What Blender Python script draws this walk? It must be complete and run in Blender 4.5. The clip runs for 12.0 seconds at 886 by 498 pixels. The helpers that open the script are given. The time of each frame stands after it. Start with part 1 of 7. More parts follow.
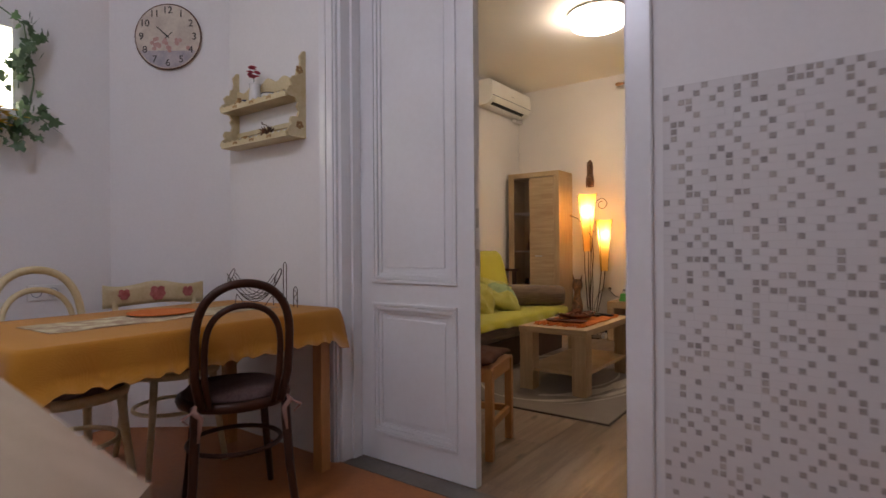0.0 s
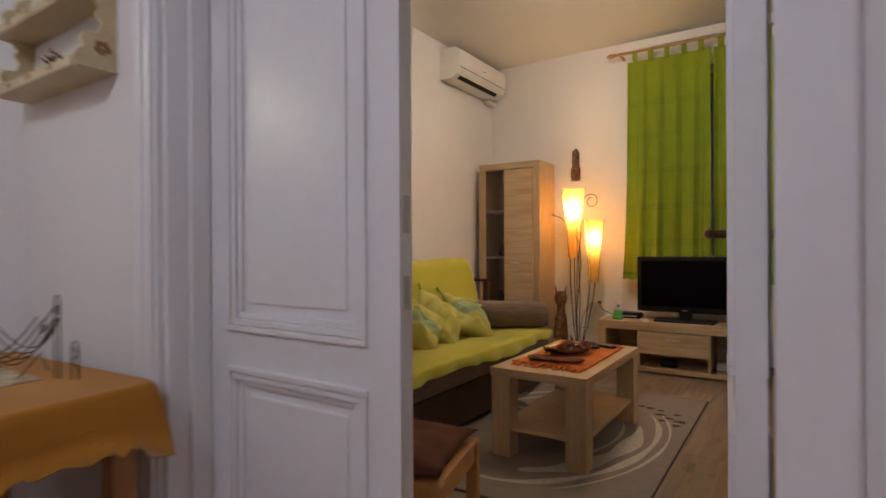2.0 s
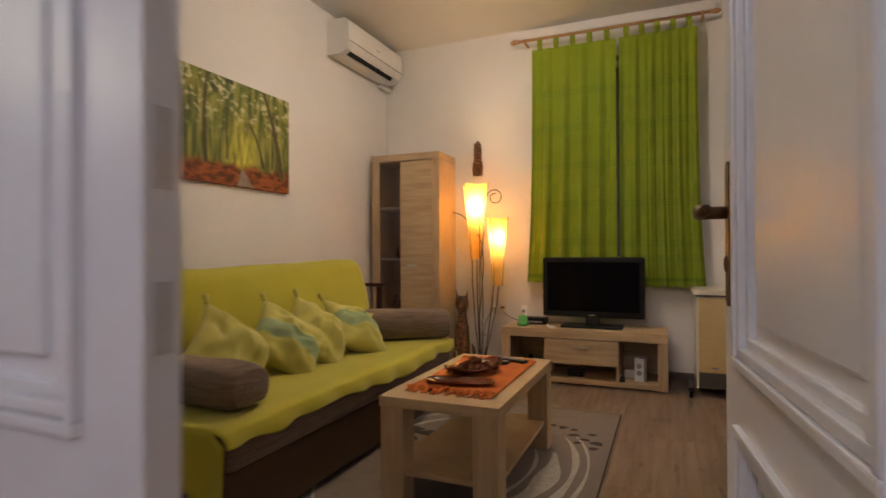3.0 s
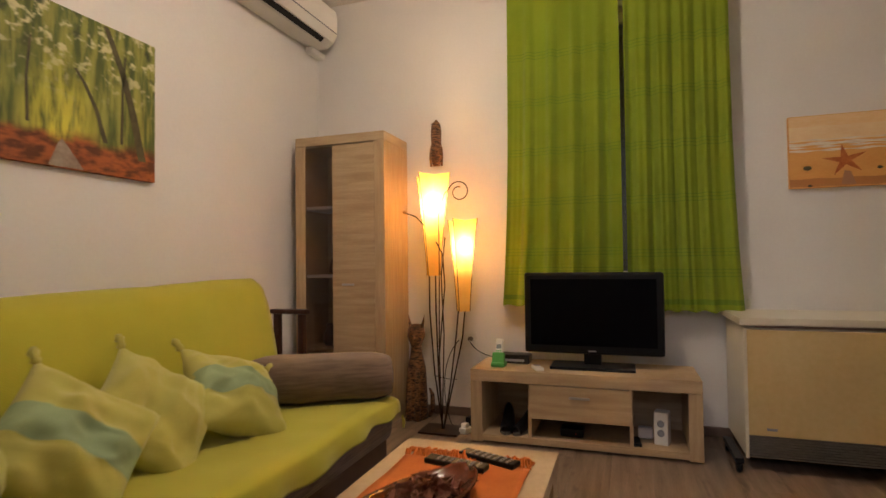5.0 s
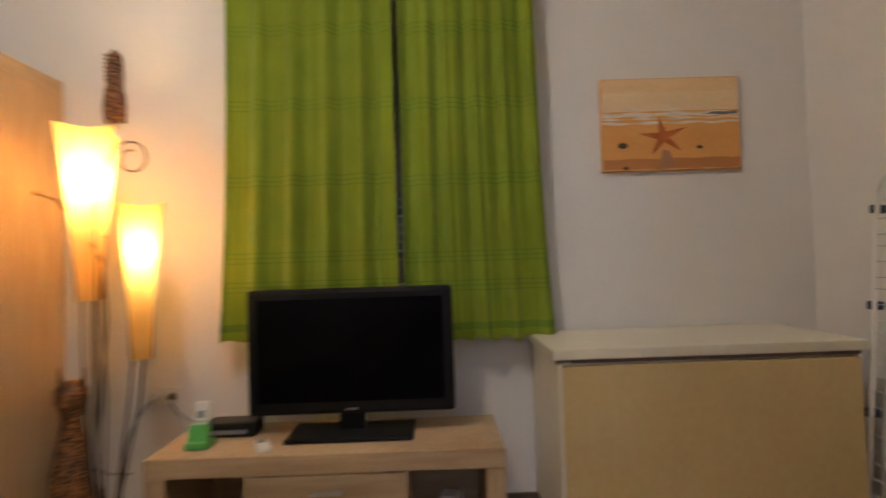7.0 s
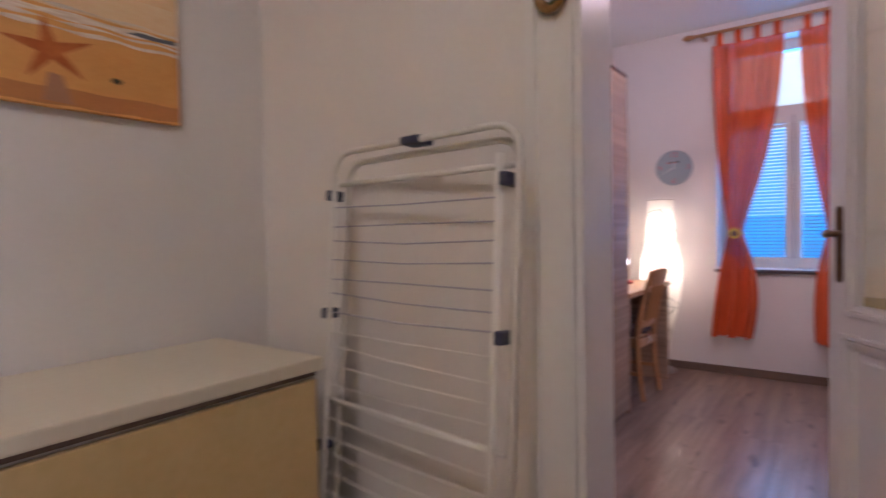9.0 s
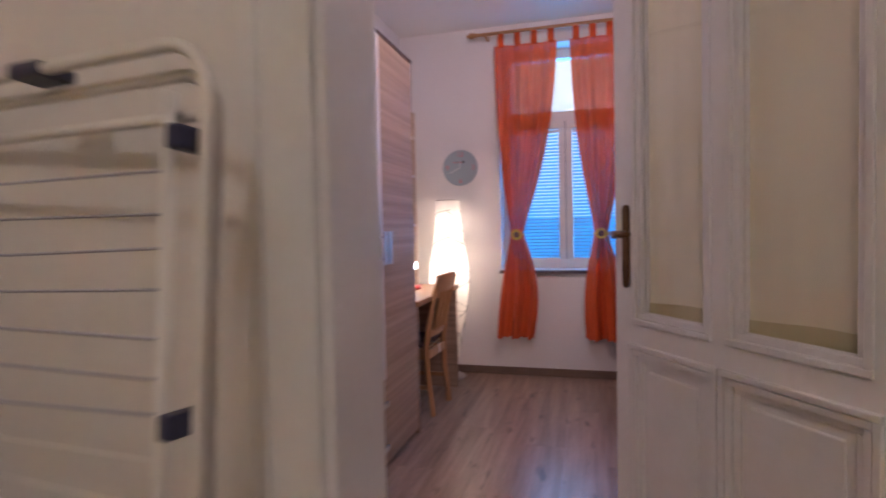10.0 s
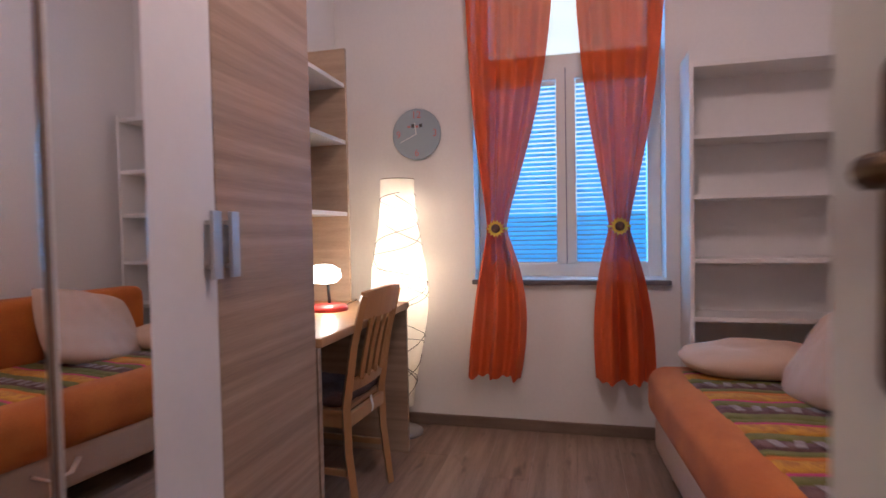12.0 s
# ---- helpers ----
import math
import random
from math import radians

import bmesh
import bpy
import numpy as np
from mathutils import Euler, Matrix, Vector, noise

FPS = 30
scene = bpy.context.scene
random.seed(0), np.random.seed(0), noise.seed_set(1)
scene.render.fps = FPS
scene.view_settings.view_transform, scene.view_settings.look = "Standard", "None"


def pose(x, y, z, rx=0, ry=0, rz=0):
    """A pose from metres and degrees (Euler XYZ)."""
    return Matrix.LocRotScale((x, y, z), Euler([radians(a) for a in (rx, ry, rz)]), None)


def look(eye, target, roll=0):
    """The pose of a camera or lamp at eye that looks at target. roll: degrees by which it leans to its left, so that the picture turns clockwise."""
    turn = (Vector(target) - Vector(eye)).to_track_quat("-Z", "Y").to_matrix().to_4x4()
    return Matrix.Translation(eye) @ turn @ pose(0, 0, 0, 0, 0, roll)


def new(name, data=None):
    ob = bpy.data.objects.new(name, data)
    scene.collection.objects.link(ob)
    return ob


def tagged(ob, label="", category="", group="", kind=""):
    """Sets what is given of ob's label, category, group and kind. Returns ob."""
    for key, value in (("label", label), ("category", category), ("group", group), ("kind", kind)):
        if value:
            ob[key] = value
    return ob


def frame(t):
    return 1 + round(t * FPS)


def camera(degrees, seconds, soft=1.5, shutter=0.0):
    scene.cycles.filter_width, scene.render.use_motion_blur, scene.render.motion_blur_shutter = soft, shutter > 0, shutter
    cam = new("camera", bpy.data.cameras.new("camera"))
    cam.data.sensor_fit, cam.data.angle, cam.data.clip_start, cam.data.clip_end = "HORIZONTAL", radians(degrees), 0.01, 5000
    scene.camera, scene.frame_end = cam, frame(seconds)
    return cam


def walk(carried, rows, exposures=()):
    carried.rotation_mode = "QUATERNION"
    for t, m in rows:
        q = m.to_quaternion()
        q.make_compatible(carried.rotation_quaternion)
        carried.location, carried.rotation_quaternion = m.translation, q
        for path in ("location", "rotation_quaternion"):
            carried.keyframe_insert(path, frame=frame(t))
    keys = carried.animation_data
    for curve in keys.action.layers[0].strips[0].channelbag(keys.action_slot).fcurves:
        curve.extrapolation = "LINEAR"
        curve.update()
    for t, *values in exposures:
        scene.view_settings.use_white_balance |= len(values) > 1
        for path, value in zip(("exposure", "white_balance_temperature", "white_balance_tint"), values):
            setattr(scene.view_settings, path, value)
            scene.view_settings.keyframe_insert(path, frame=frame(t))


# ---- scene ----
cam = camera(79.0, 12.0, shutter=0.6)
PATH = [
    (0, (0.46, 0.386, 1.002), (-0.724, 1.998, 1.002), -0.4),
    (0.5, (0.335, 0.572, 1.023), (-0.858, 2.177, 1.025), -0.4),
    (1, (0.225, 0.795, 1.019), (-0.953, 2.41, 1.023), -0.2),
    (1.5, (0.132, 1.08, 1.033), (-1.035, 2.705, 1.038), -0.4),
    (2, (-0.064, 1.378, 1.057), (-1.167, 3.046, 1.056), -0.3),
    (2.5, (-0.199, 1.642, 1.036), (-1.155, 3.399, 1.046), -0.0),
    (3, (-0.301, 1.904, 1.027), (-1.075, 3.748, 1.039), -0.3),
    (3.2, (-0.336, 2.027, 1.043), (-1.074, 3.886, 1.055), -0.2),
    (5, (-0.664, 3.048, 1.047), (-1.311, 4.94, 1.098), -0.7),
    (5.5, (-0.711, 3.304, 1.019), (-1.312, 5.211, 1.081), -0.7),
    (6, (-0.702, 3.598, 1.038), (-1.124, 5.551, 1.104), -0.9),
    (6.5, (-0.656, 3.886, 1.013), (-0.856, 5.875, 1.088), -1.2),
    (6.7, (-0.593, 4.025, 1.027), (-0.736, 6.019, 1.099), -1.5),
    (8.3, (-0.331, 4.837, 1.116), (0.866, 6.439, 1.053), -1.1),
    (8.5, (-0.248, 4.861, 1.115), (1.059, 6.374, 1.052), -1.1),
    (9, (-0.045, 4.911, 1.092), (1.561, 6.102, 1.03), -1.1),
    (9.5, (0.152, 4.995, 1.092), (1.948, 5.873, 1.032), -1.3),
    (10, (0.415, 5.016, 1.087), (2.343, 5.544, 1.018), -1.2),
    (10.5, (0.741, 4.994, 1.096), (2.697, 5.405, 1.027), -1.1),
    (11, (1.033, 5.021, 1.065), (2.993, 5.416, 0.999), -1.2),
    (11.5, (1.304, 5.067, 1.054), (3.252, 5.515, 0.988), -1.2),
    (12, (1.627, 5.13, 1.032), (3.566, 5.617, 0.97), -1.1),
]
WHITE = [(0, -0.05, 6500, 10), (1, 0.02, 6500, 10), (3, 0.06, 6550, 10), (5, 0.16, 6500, 10), (6.5, 0.19, 6050, 6), (8.5, 0.33, 5550, 20), (9.5, 0.05, 5650, 20), (10.5, 0.11, 5900, 15), (12, 0.10, 6150, 10)]
walk(cam, [(t, look(eye, target, roll)) for t, eye, target, roll in PATH], WHITE)

# ---- light ----
world = bpy.data.worlds.new("world")
scene.world = world
world.use_nodes = True
_bg = world.node_tree.nodes["Background"]
_sky = world.node_tree.nodes.new("ShaderNodeTexSky")
_sky.sky_type, _sky.sun_disc = "NISHITA", False
_sky.sun_elevation, _sky.sun_rotation = radians(12.0), radians(250)
world.node_tree.links.new(_sky.outputs[0], _bg.inputs[0])
_bg.inputs[1].default_value = 0.13
EXPOSURE = 0.0
scene.view_settings.exposure = EXPOSURE


def lamp(name, kind, m, watts, colour, size=0.05, sy=None):
    li = bpy.data.lights.new(name, kind)
    li.energy, li.color = watts, colour
    if kind == "AREA":
        li.shape = "RECTANGLE" if sy else "DISK"
        li.size = size
        if sy:
            li.size_y = sy
    else:
        li.shadow_soft_size = size
    ob = new(name, li)
    ob.matrix_world = m
    return ob


WARM, NEUTRAL, SKYBLUE = (1.0, 0.62, 0.30), (1.0, 0.93, 0.92), (0.07, 0.46, 1.0)
lamp("living_ceiling_bulb", "POINT", pose(-1.17, 4.85, 2.91), 23, (1.0, 0.81, 0.655), 0.05)
lamp("shade_bulb_tall", "POINT", pose(-1.83, 6.27, 1.42), 14, WARM, 0.035)
lamp("shade_bulb_low", "POINT", pose(-1.63, 6.25, 1.15), 7, WARM, 0.035)
lamp("kitchen_ceiling_bulb", "POINT", pose(-0.75, -0.05, 2.75), 44, (0.77, 0.79, 1.0), 0.12)
lamp("bedroom_paper_bulb", "POINT", pose(4.24, 6.02, 0.80), 3.0, (1.0, 0.80, 0.62), 0.05)
lamp("bedroom_paper_bulb_top", "POINT", pose(4.24, 6.02, 1.12), 1.5, (1.0, 0.80, 0.62), 0.05)
lamp("desk_bulb", "POINT", pose(3.66, 6.13, 0.80), 2, (1.0, 0.85, 0.7), 0.02)
lamp("bedroom_daylight", "AREA", pose(4.70, 5.185, 1.6, 0, 90, 0), 31, SKYBLUE, 1.55, 0.9)
# unseen source, added overhead to brighten the wardrobe and the door leaf
lamp("bedroom_assumed_bulb", "POINT", pose(2.62, 5.1, 2.36), 23, (1.0, 0.72, 0.71), 0.11)


# ---- materials ----
def material(name, base, rough=0.6, other=None, scale=6.0, fine=120.0, amount=0.5, bump=0.15, stretch=(1, 1, 1), metal=0.0, spec=0.5, sheen=0.0, piece=0.0, island=False):
    """Two scales of variation between base and other, with a fine relief, in world metres."""
    m = bpy.data.materials.new(name)
    m.use_nodes = True
    n, l = m.node_tree.nodes, m.node_tree.links
    p = n["Principled BSDF"]
    other = other or tuple(c * 0.8 for c in base)
    geo = n.new("ShaderNodeNewGeometry")
    mp = n.new("ShaderNodeMapping")
    mp.inputs["Scale"].default_value = stretch
    l.new(geo.outputs["Position"], mp.inputs["Vector"])
    vec = mp.outputs[0]
    rnd = None
    if piece:
        if island:
            rnd = geo.outputs["Random Per Island"]
        else:
            info = n.new("ShaderNodeObjectInfo")
            rnd = info.outputs["Random"]
        add = n.new("ShaderNodeVectorMath")
        add.operation = "MULTIPLY_ADD"
        add.inputs[1].default_value = (7.3, 5.1, 3.7)
        l.new(rnd, add.inputs[0])
        l.new(vec, add.inputs[2])
        vec = add.outputs[0]
    a, b = n.new("ShaderNodeTexNoise"), n.new("ShaderNodeTexNoise")
    a.inputs["Scale"].default_value, a.inputs["Detail"].default_value = scale, 4
    b.inputs["Scale"].default_value, b.inputs["Detail"].default_value = fine, 3
    l.new(vec, a.inputs["Vector"])
    l.new(vec, b.inputs["Vector"])
    mul = n.new("ShaderNodeMath")
    mul.operation = "MULTIPLY_ADD"
    mul.inputs[1].default_value, mul.inputs[2].default_value = 0.45, -0.22
    l.new(b.outputs["Fac"], mul.inputs[0])
    addv = n.new("ShaderNodeMath")
    addv.operation = "ADD"
    l.new(a.outputs["Fac"], addv.inputs[0])
    l.new(mul.outputs[0], addv.inputs[1])
    last = addv.outputs[0]
    if rnd:
        ar = n.new("ShaderNodeMath")
        ar.operation = "MULTIPLY_ADD"
        ar.inputs[1].default_value = piece
        l.new(rnd, ar.inputs[0])
        l.new(last, ar.inputs[2])
        last = ar.outputs[0]
    ramp = n.new("ShaderNodeMapRange")
    ramp.inputs[1].default_value, ramp.inputs[2].default_value = 0.5 - 0.25 / max(amount, 0.01) * 0.5, 0.5 + 0.25 / max(amount, 0.01) * 0.5 + piece
    l.new(last, ramp.inputs[0])
    mix = n.new("ShaderNodeMix")
    mix.data_type = "RGBA"
    mix.inputs[6].default_value, mix.inputs[7].default_value = (*base, 1), (*other, 1)
    l.new(ramp.outputs[0], mix.inputs[0])
    l.new(mix.outputs[2], p.inputs["Base Color"])
    p.inputs["Roughness"].default_value, p.inputs["Metallic"].default_value = rough, metal
    p.inputs["Specular IOR Level"].default_value = spec
    if sheen:
        p.inputs["Sheen Weight"].default_value = sheen
    if bump:
        bp = n.new("ShaderNodeBump")
        bp.inputs["Strength"].default_value, bp.inputs["Distance"].default_value = bump, 0.004
        l.new(addv.outputs[0], bp.inputs["Height"])
        l.new(bp.outputs[0], p.inputs["Normal"])
    return m


def weave(m, size, strength):
    """Adds a woven relief of threads to a cloth material."""
    n, l = m.node_tree.nodes, m.node_tree.links
    geo = n.new("ShaderNodeNewGeometry")
    wv = n.new("ShaderNodeTexWave")
    wv.inputs["Scale"].default_value, wv.inputs["Distortion"].default_value = size, 1.5
    l.new(geo.outputs["Position"], wv.inputs["Vector"])
    bp = n.new("ShaderNodeBump")
    bp.inputs["Strength"].default_value, bp.inputs["Distance"].default_value = strength, 0.002
    l.new(wv.outputs["Fac"], bp.inputs["Height"])
    p = n["Principled BSDF"]
    if p.inputs["Normal"].links:
        l.new(p.inputs["Normal"].links[0].from_socket, bp.inputs["Normal"])
    l.new(bp.outputs[0], p.inputs["Normal"])
    return m


def see_through(m, clear, glow):
    """Makes a cloth or paper let light through: glow is its share of scattered light, clear its share of holes."""
    n, l = m.node_tree.nodes, m.node_tree.links
    p, out = n["Principled BSDF"], n["Material Output"]
    tr, tp = n.new("ShaderNodeBsdfTranslucent"), n.new("ShaderNodeBsdfTransparent")
    if p.inputs["Base Color"].links:
        l.new(p.inputs["Base Color"].links[0].from_socket, tr.inputs[0])
    a, b = n.new("ShaderNodeMixShader"), n.new("ShaderNodeMixShader")
    a.inputs[0].default_value, b.inputs[0].default_value = glow, clear
    l.new(p.outputs[0], a.inputs[1])
    l.new(tr.outputs[0], a.inputs[2])
    l.new(a.outputs[0], b.inputs[1])
    l.new(tp.outputs[0], b.inputs[2])
    l.new(b.outputs[0], out.inputs[0])
    return m


def emitter(name, colour, strength):
    m = bpy.data.materials.new(name)
    m.use_nodes = True
    p = m.node_tree.nodes["Principled BSDF"]
    p.inputs["Base Color"].default_value = (0.9, 0.9, 0.9, 1)
    p.inputs["Emission Color"].default_value = (*colour, 1)
    p.inputs["Emission Strength"].default_value = strength
    return m


def glass(name, colour=(1, 1, 1), rough=0.0):
    m = bpy.data.materials.new(name)
    m.use_nodes = True
    n, l = m.node_tree.nodes, m.node_tree.links
    tp, gl, lw, mx = n.new("ShaderNodeBsdfTransparent"), n.new("ShaderNodeBsdfGlossy"), n.new("ShaderNodeLayerWeight"), n.new("ShaderNodeMixShader")
    pw, ad = n.new("ShaderNodeMath"), n.new("ShaderNodeMath")
    pw.operation, ad.operation = "POWER", "MULTIPLY_ADD"
    lw.inputs[0].default_value, pw.inputs[1].default_value, ad.inputs[1].default_value, ad.inputs[2].default_value = 0.5, 5.0, 0.94, 0.04
    tp.inputs[0].default_value = (*colour, 1)
    gl.inputs["Roughness"].default_value = rough
    l.new(lw.outputs["Facing"], pw.inputs[0])
    l.new(pw.outputs[0], ad.inputs[0])
    l.new(ad.outputs[0], mx.inputs[0])
    l.new(tp.outputs[0], mx.inputs[1])
    l.new(gl.outputs[0], mx.inputs[2])
    l.new(mx.outputs[0], n["Material Output"].inputs[0])
    return m


PLASTER = material("white_plaster", (0.80, 0.78, 0.76), 0.9, (0.74, 0.72, 0.70), 1.3, 60, 0.5, 0.08)
CEIL = material("ceiling_paint", (0.82, 0.80, 0.77), 0.92, (0.77, 0.75, 0.72), 1.1, 50, 0.5, 0.05)
GLOSSPAINT = material("white_gloss_paint", (0.80, 0.80, 0.80), 0.28, (0.75, 0.74, 0.73), 3, 40, 0.5, 0.045)
OAK = material("sonoma_oak", (0.57, 0.42, 0.25), 0.5, (0.44, 0.30, 0.17), 5, 60, 0.55, 0.12, (1.0, 1.0, 9.0), spec=0.35)
OAKV = material("sonoma_oak_upright", (0.57, 0.42, 0.25), 0.5, (0.44, 0.30, 0.17), 5, 60, 0.55, 0.12, (9.0, 9.0, 0.8), spec=0.35)
OAKX = material("sonoma_oak_crossgrain", (0.57, 0.425, 0.255), 0.5, (0.42, 0.29, 0.165), 3.5, 50, 0.6, 0.12, (0.9, 0.9, 10.0), spec=0.35)
GREYOAK = material("grey_oak", (0.44, 0.31, 0.215), 0.5, (0.275, 0.188, 0.128), 2.4, 45, 0.62, 0.10, (0.3, 0.3, 15.0), spec=0.35)
PALEOAK = material("pale_grey_oak", (0.54, 0.405, 0.285), 0.5, (0.42, 0.31, 0.215), 2.8, 45, 0.7, 0.1, (1.2, 1.2, 11.0), spec=0.35)
PINE = material("pine", (0.50, 0.24, 0.075), 0.4, (0.40, 0.17, 0.045), 5, 40, 0.5, 0.08, (6, 6, 1.0))
BEECH = material("varnished_beech", (0.47, 0.25, 0.11), 0.38, (0.38, 0.19, 0.075), 4, 50, 0.5, 0.08, (6, 6, 1.0))
DARKWOOD = material("dark_bentwood", (0.040, 0.014, 0.008), 0.34, (0.065, 0.024, 0.012), 6, 60, 0.5, 0.05, spec=0.22)
CREAMWOOD = material("cream_painted_wood", (0.66, 0.56, 0.34), 0.45, (0.52, 0.40, 0.20), 7, 70, 0.55, 0.1)
LAMINATE = material("laminate_planks", (0.37, 0.255, 0.185), 0.28, (0.18, 0.115, 0.08), 2.4, 30, 0.8, 0.08, (0.8, 11.0, 1.0), piece=0.18, spec=0.5)
LAMINATE_Y = material("laminate_planks_lengthwise", (0.30, 0.215, 0.15), 0.34, (0.15, 0.10, 0.066), 2.4, 30, 0.8, 0.08, (11.0, 0.8, 1.0), piece=0.18, spec=0.4)


def knots(m, stretch):
    """Adds scattered dark knots and streaks, drawn out along the grain."""
    n, l = m.node_tree.nodes, m.node_tree.links
    p = n["Principled BSDF"]
    geo, mp, nz, rg_, mx = n.new("ShaderNodeNewGeometry"), n.new("ShaderNodeMapping"), n.new("ShaderNodeTexNoise"), n.new("ShaderNodeMapRange"), n.new("ShaderNodeMix")
    mp.inputs["Scale"].default_value = stretch
    nz.inputs["Scale"].default_value, nz.inputs["Detail"].default_value = 3.2, 2
    rg_.inputs[1].default_value, rg_.inputs[2].default_value, rg_.inputs[4].default_value = 0.62, 0.74, 0.75
    mx.data_type = "RGBA"
    mx.inputs[7].default_value = (0.055, 0.035, 0.024, 1)
    l.new(geo.outputs["Position"], mp.inputs["Vector"])
    l.new(mp.outputs[0], nz.inputs["Vector"])
    l.new(nz.outputs["Fac"], rg_.inputs[0])
    l.new(rg_.outputs[0], mx.inputs[0])
    l.new(p.inputs["Base Color"].links[0].from_socket, mx.inputs[6])
    l.new(mx.outputs[2], p.inputs["Base Color"])


knots(LAMINATE, (1.3, 4.2, 1.0))
knots(LAMINATE_Y, (4.2, 1.3, 1.0))
JOINT = material("plank_joint", (0.10, 0.07, 0.05), 0.7, None, 5, 50, 0.3, 0.0)
KFLOOR = material("terracotta_linoleum", (0.47, 0.17, 0.045), 0.42, (0.36, 0.12, 0.032), 2.5, 40, 0.6, 0.06)
SKIRT = material("brown_skirting", (0.20, 0.14, 0.10), 0.5, (0.14, 0.09, 0.065), 4, 40, 0.5, 0.05, (1, 1, 8))
LIME = weave(material("lime_throw", (0.49, 0.455, 0.035), 0.95, (0.42, 0.395, 0.026), 4, 200, 0.5, 0.25, sheen=0.2), 260, 0.25)
PALELIME = weave(material("pale_lime_cushion", (0.54, 0.50, 0.125), 0.95, (0.47, 0.435, 0.09), 5, 200, 0.5, 0.25, sheen=0.2), 240, 0.25)
TEAL = weave(material("faded_teal_band", (0.36, 0.44, 0.22), 0.95, (0.30, 0.40, 0.22), 5, 200, 0.5, 0.2), 240, 0.2)
TAUPE = weave(material("taupe_corduroy", (0.225, 0.15, 0.10), 0.95, (0.15, 0.098, 0.064), 9, 110, 0.9, 0.4, (1, 1, 12), sheen=0.2), 90, 0.7)
BASECLOTH = weave(material("brown_sofa_base", (0.12, 0.072, 0.04), 0.95, (0.09, 0.052, 0.03), 6, 150, 0.5, 0.3), 150, 0.3)
MUSTARD = weave(material("mustard_tablecloth", (0.51, 0.215, 0.011), 0.9, (0.43, 0.17, 0.008), 4, 180, 0.5, 0.2, sheen=0.15), 260, 0.2)
RUNNER = weave(material("table_runner", (0.62, 0.55, 0.34), 0.95, (0.36, 0.24, 0.16), 16, 120, 0.9, 0.2), 260, 0.2)
ORANGECLOTH = weave(material("orange_mat", (0.68, 0.19, 0.03), 0.95, (0.55, 0.13, 0.02), 10, 160, 0.6, 0.4), 120, 0.5)
ORANGESOFA = weave(material("orange_velour", (0.58, 0.165, 0.026), 0.92, (0.46, 0.115, 0.018), 6, 160, 0.8, 0.2, sheen=0.06), 240, 0.12)
PEACH = weave(material("peach_cushion", (0.62, 0.43, 0.315), 0.92, (0.55, 0.37, 0.265), 5, 160, 0.5, 0.2, sheen=0.1), 240, 0.15)
CUSHBROWN = weave(material("brown_seat_cushion", (0.14, 0.045, 0.02), 0.95, (0.10, 0.03, 0.013), 8, 120, 0.5, 0.3), 200, 0.3)
CUSHDARK = weave(material("dark_seat_cushion", (0.07, 0.03, 0.025), 0.95, (0.16, 0.10, 0.09), 9, 100, 0.6, 0.25), 200, 0.3)
PINKTIE = material("faded_pink_tie", (0.42, 0.25, 0.20), 0.9, (0.36, 0.19, 0.15), 10, 120, 0.5, 0.1)
GREENCUR = see_through(material("green_curtain", (0.27, 0.36, 0.016), 0.9, (0.225, 0.31, 0.012), 5, 160, 0.5, 0.2, sheen=0.15), 0.0, 0.25)
ORANGECUR = see_through(material("orange_voile", (0.70, 0.098, 0.010), 0.85, (0.60, 0.076, 0.008), 5, 160, 0.5, 0.1), 0.06, 0.06)
LACE = see_through(material("cream_door_curtain", (0.85, 0.82, 0.62), 0.9, (0.79, 0.76, 0.55), 5, 120, 0.5, 0.1), 0.05, 0.2)
LACEHEM = see_through(material("cream_curtain_hem", (0.62, 0.58, 0.36), 0.9, (0.56, 0.52, 0.31), 5, 120, 0.5, 0.1), 0.05, 0.3)
AMBER = see_through(material("amber_parchment", (0.93, 0.70, 0.27), 0.8, (0.88, 0.60, 0.18), 9, 80, 0.5, 0.1), 0.0, 0.72)
PAPER = see_through(material("rice_paper", (0.92, 0.89, 0.82), 0.8, (0.86, 0.82, 0.74), 12, 90, 0.5, 0.2), 0.0, 0.72)
BLACKPL = material("black_plastic", (0.007, 0.007, 0.008), 0.35, (0.012, 0.012, 0.012), 8, 90, 0.5, 0.03, spec=0.2)
CATWOOD = material("banded_painted_wood", (0.30, 0.14, 0.055), 0.45, (0.025, 0.010, 0.005), 5, 60, 1.0, 0.4, (7, 7, 20))
LILACPL = material("pale_lilac_wire", (0.42, 0.42, 0.50), 0.4, (0.36, 0.36, 0.44), 5, 60, 0.5, 0.03)
SCREEN = material("tv_screen", (0.002, 0.002, 0.003), 0.10, (0.003, 0.003, 0.004), 3, 30, 0.3, 0.0, spec=0.08)
IRON = material("dark_iron", (0.035, 0.018, 0.010), 0.4, (0.06, 0.03, 0.015), 12, 90, 0.5, 0.1, metal=0.6)
BRASS = material("aged_brass", (0.16, 0.095, 0.045), 0.35, (0.10, 0.055, 0.025), 14, 90, 0.6, 0.1, metal=0.9)
ALU = material("brushed_aluminium", (0.62, 0.61, 0.60), 0.32, (0.52, 0.51, 0.50), 8, 150, 0.5, 0.05, metal=0.9)
WHITEPL = material("white_plastic", (0.78, 0.77, 0.74), 0.4, (0.72, 0.71, 0.68), 5, 60, 0.5, 0.03)
ACWHITE = material("aircon_plastic", (0.80, 0.79, 0.76), 0.35, (0.75, 0.74, 0.70), 5, 60, 0.5, 0.02)
GREYPL = material("grey_plastic", (0.28, 0.29, 0.33), 0.5, (0.22, 0.23, 0.27), 5, 60, 0.5, 0.03)
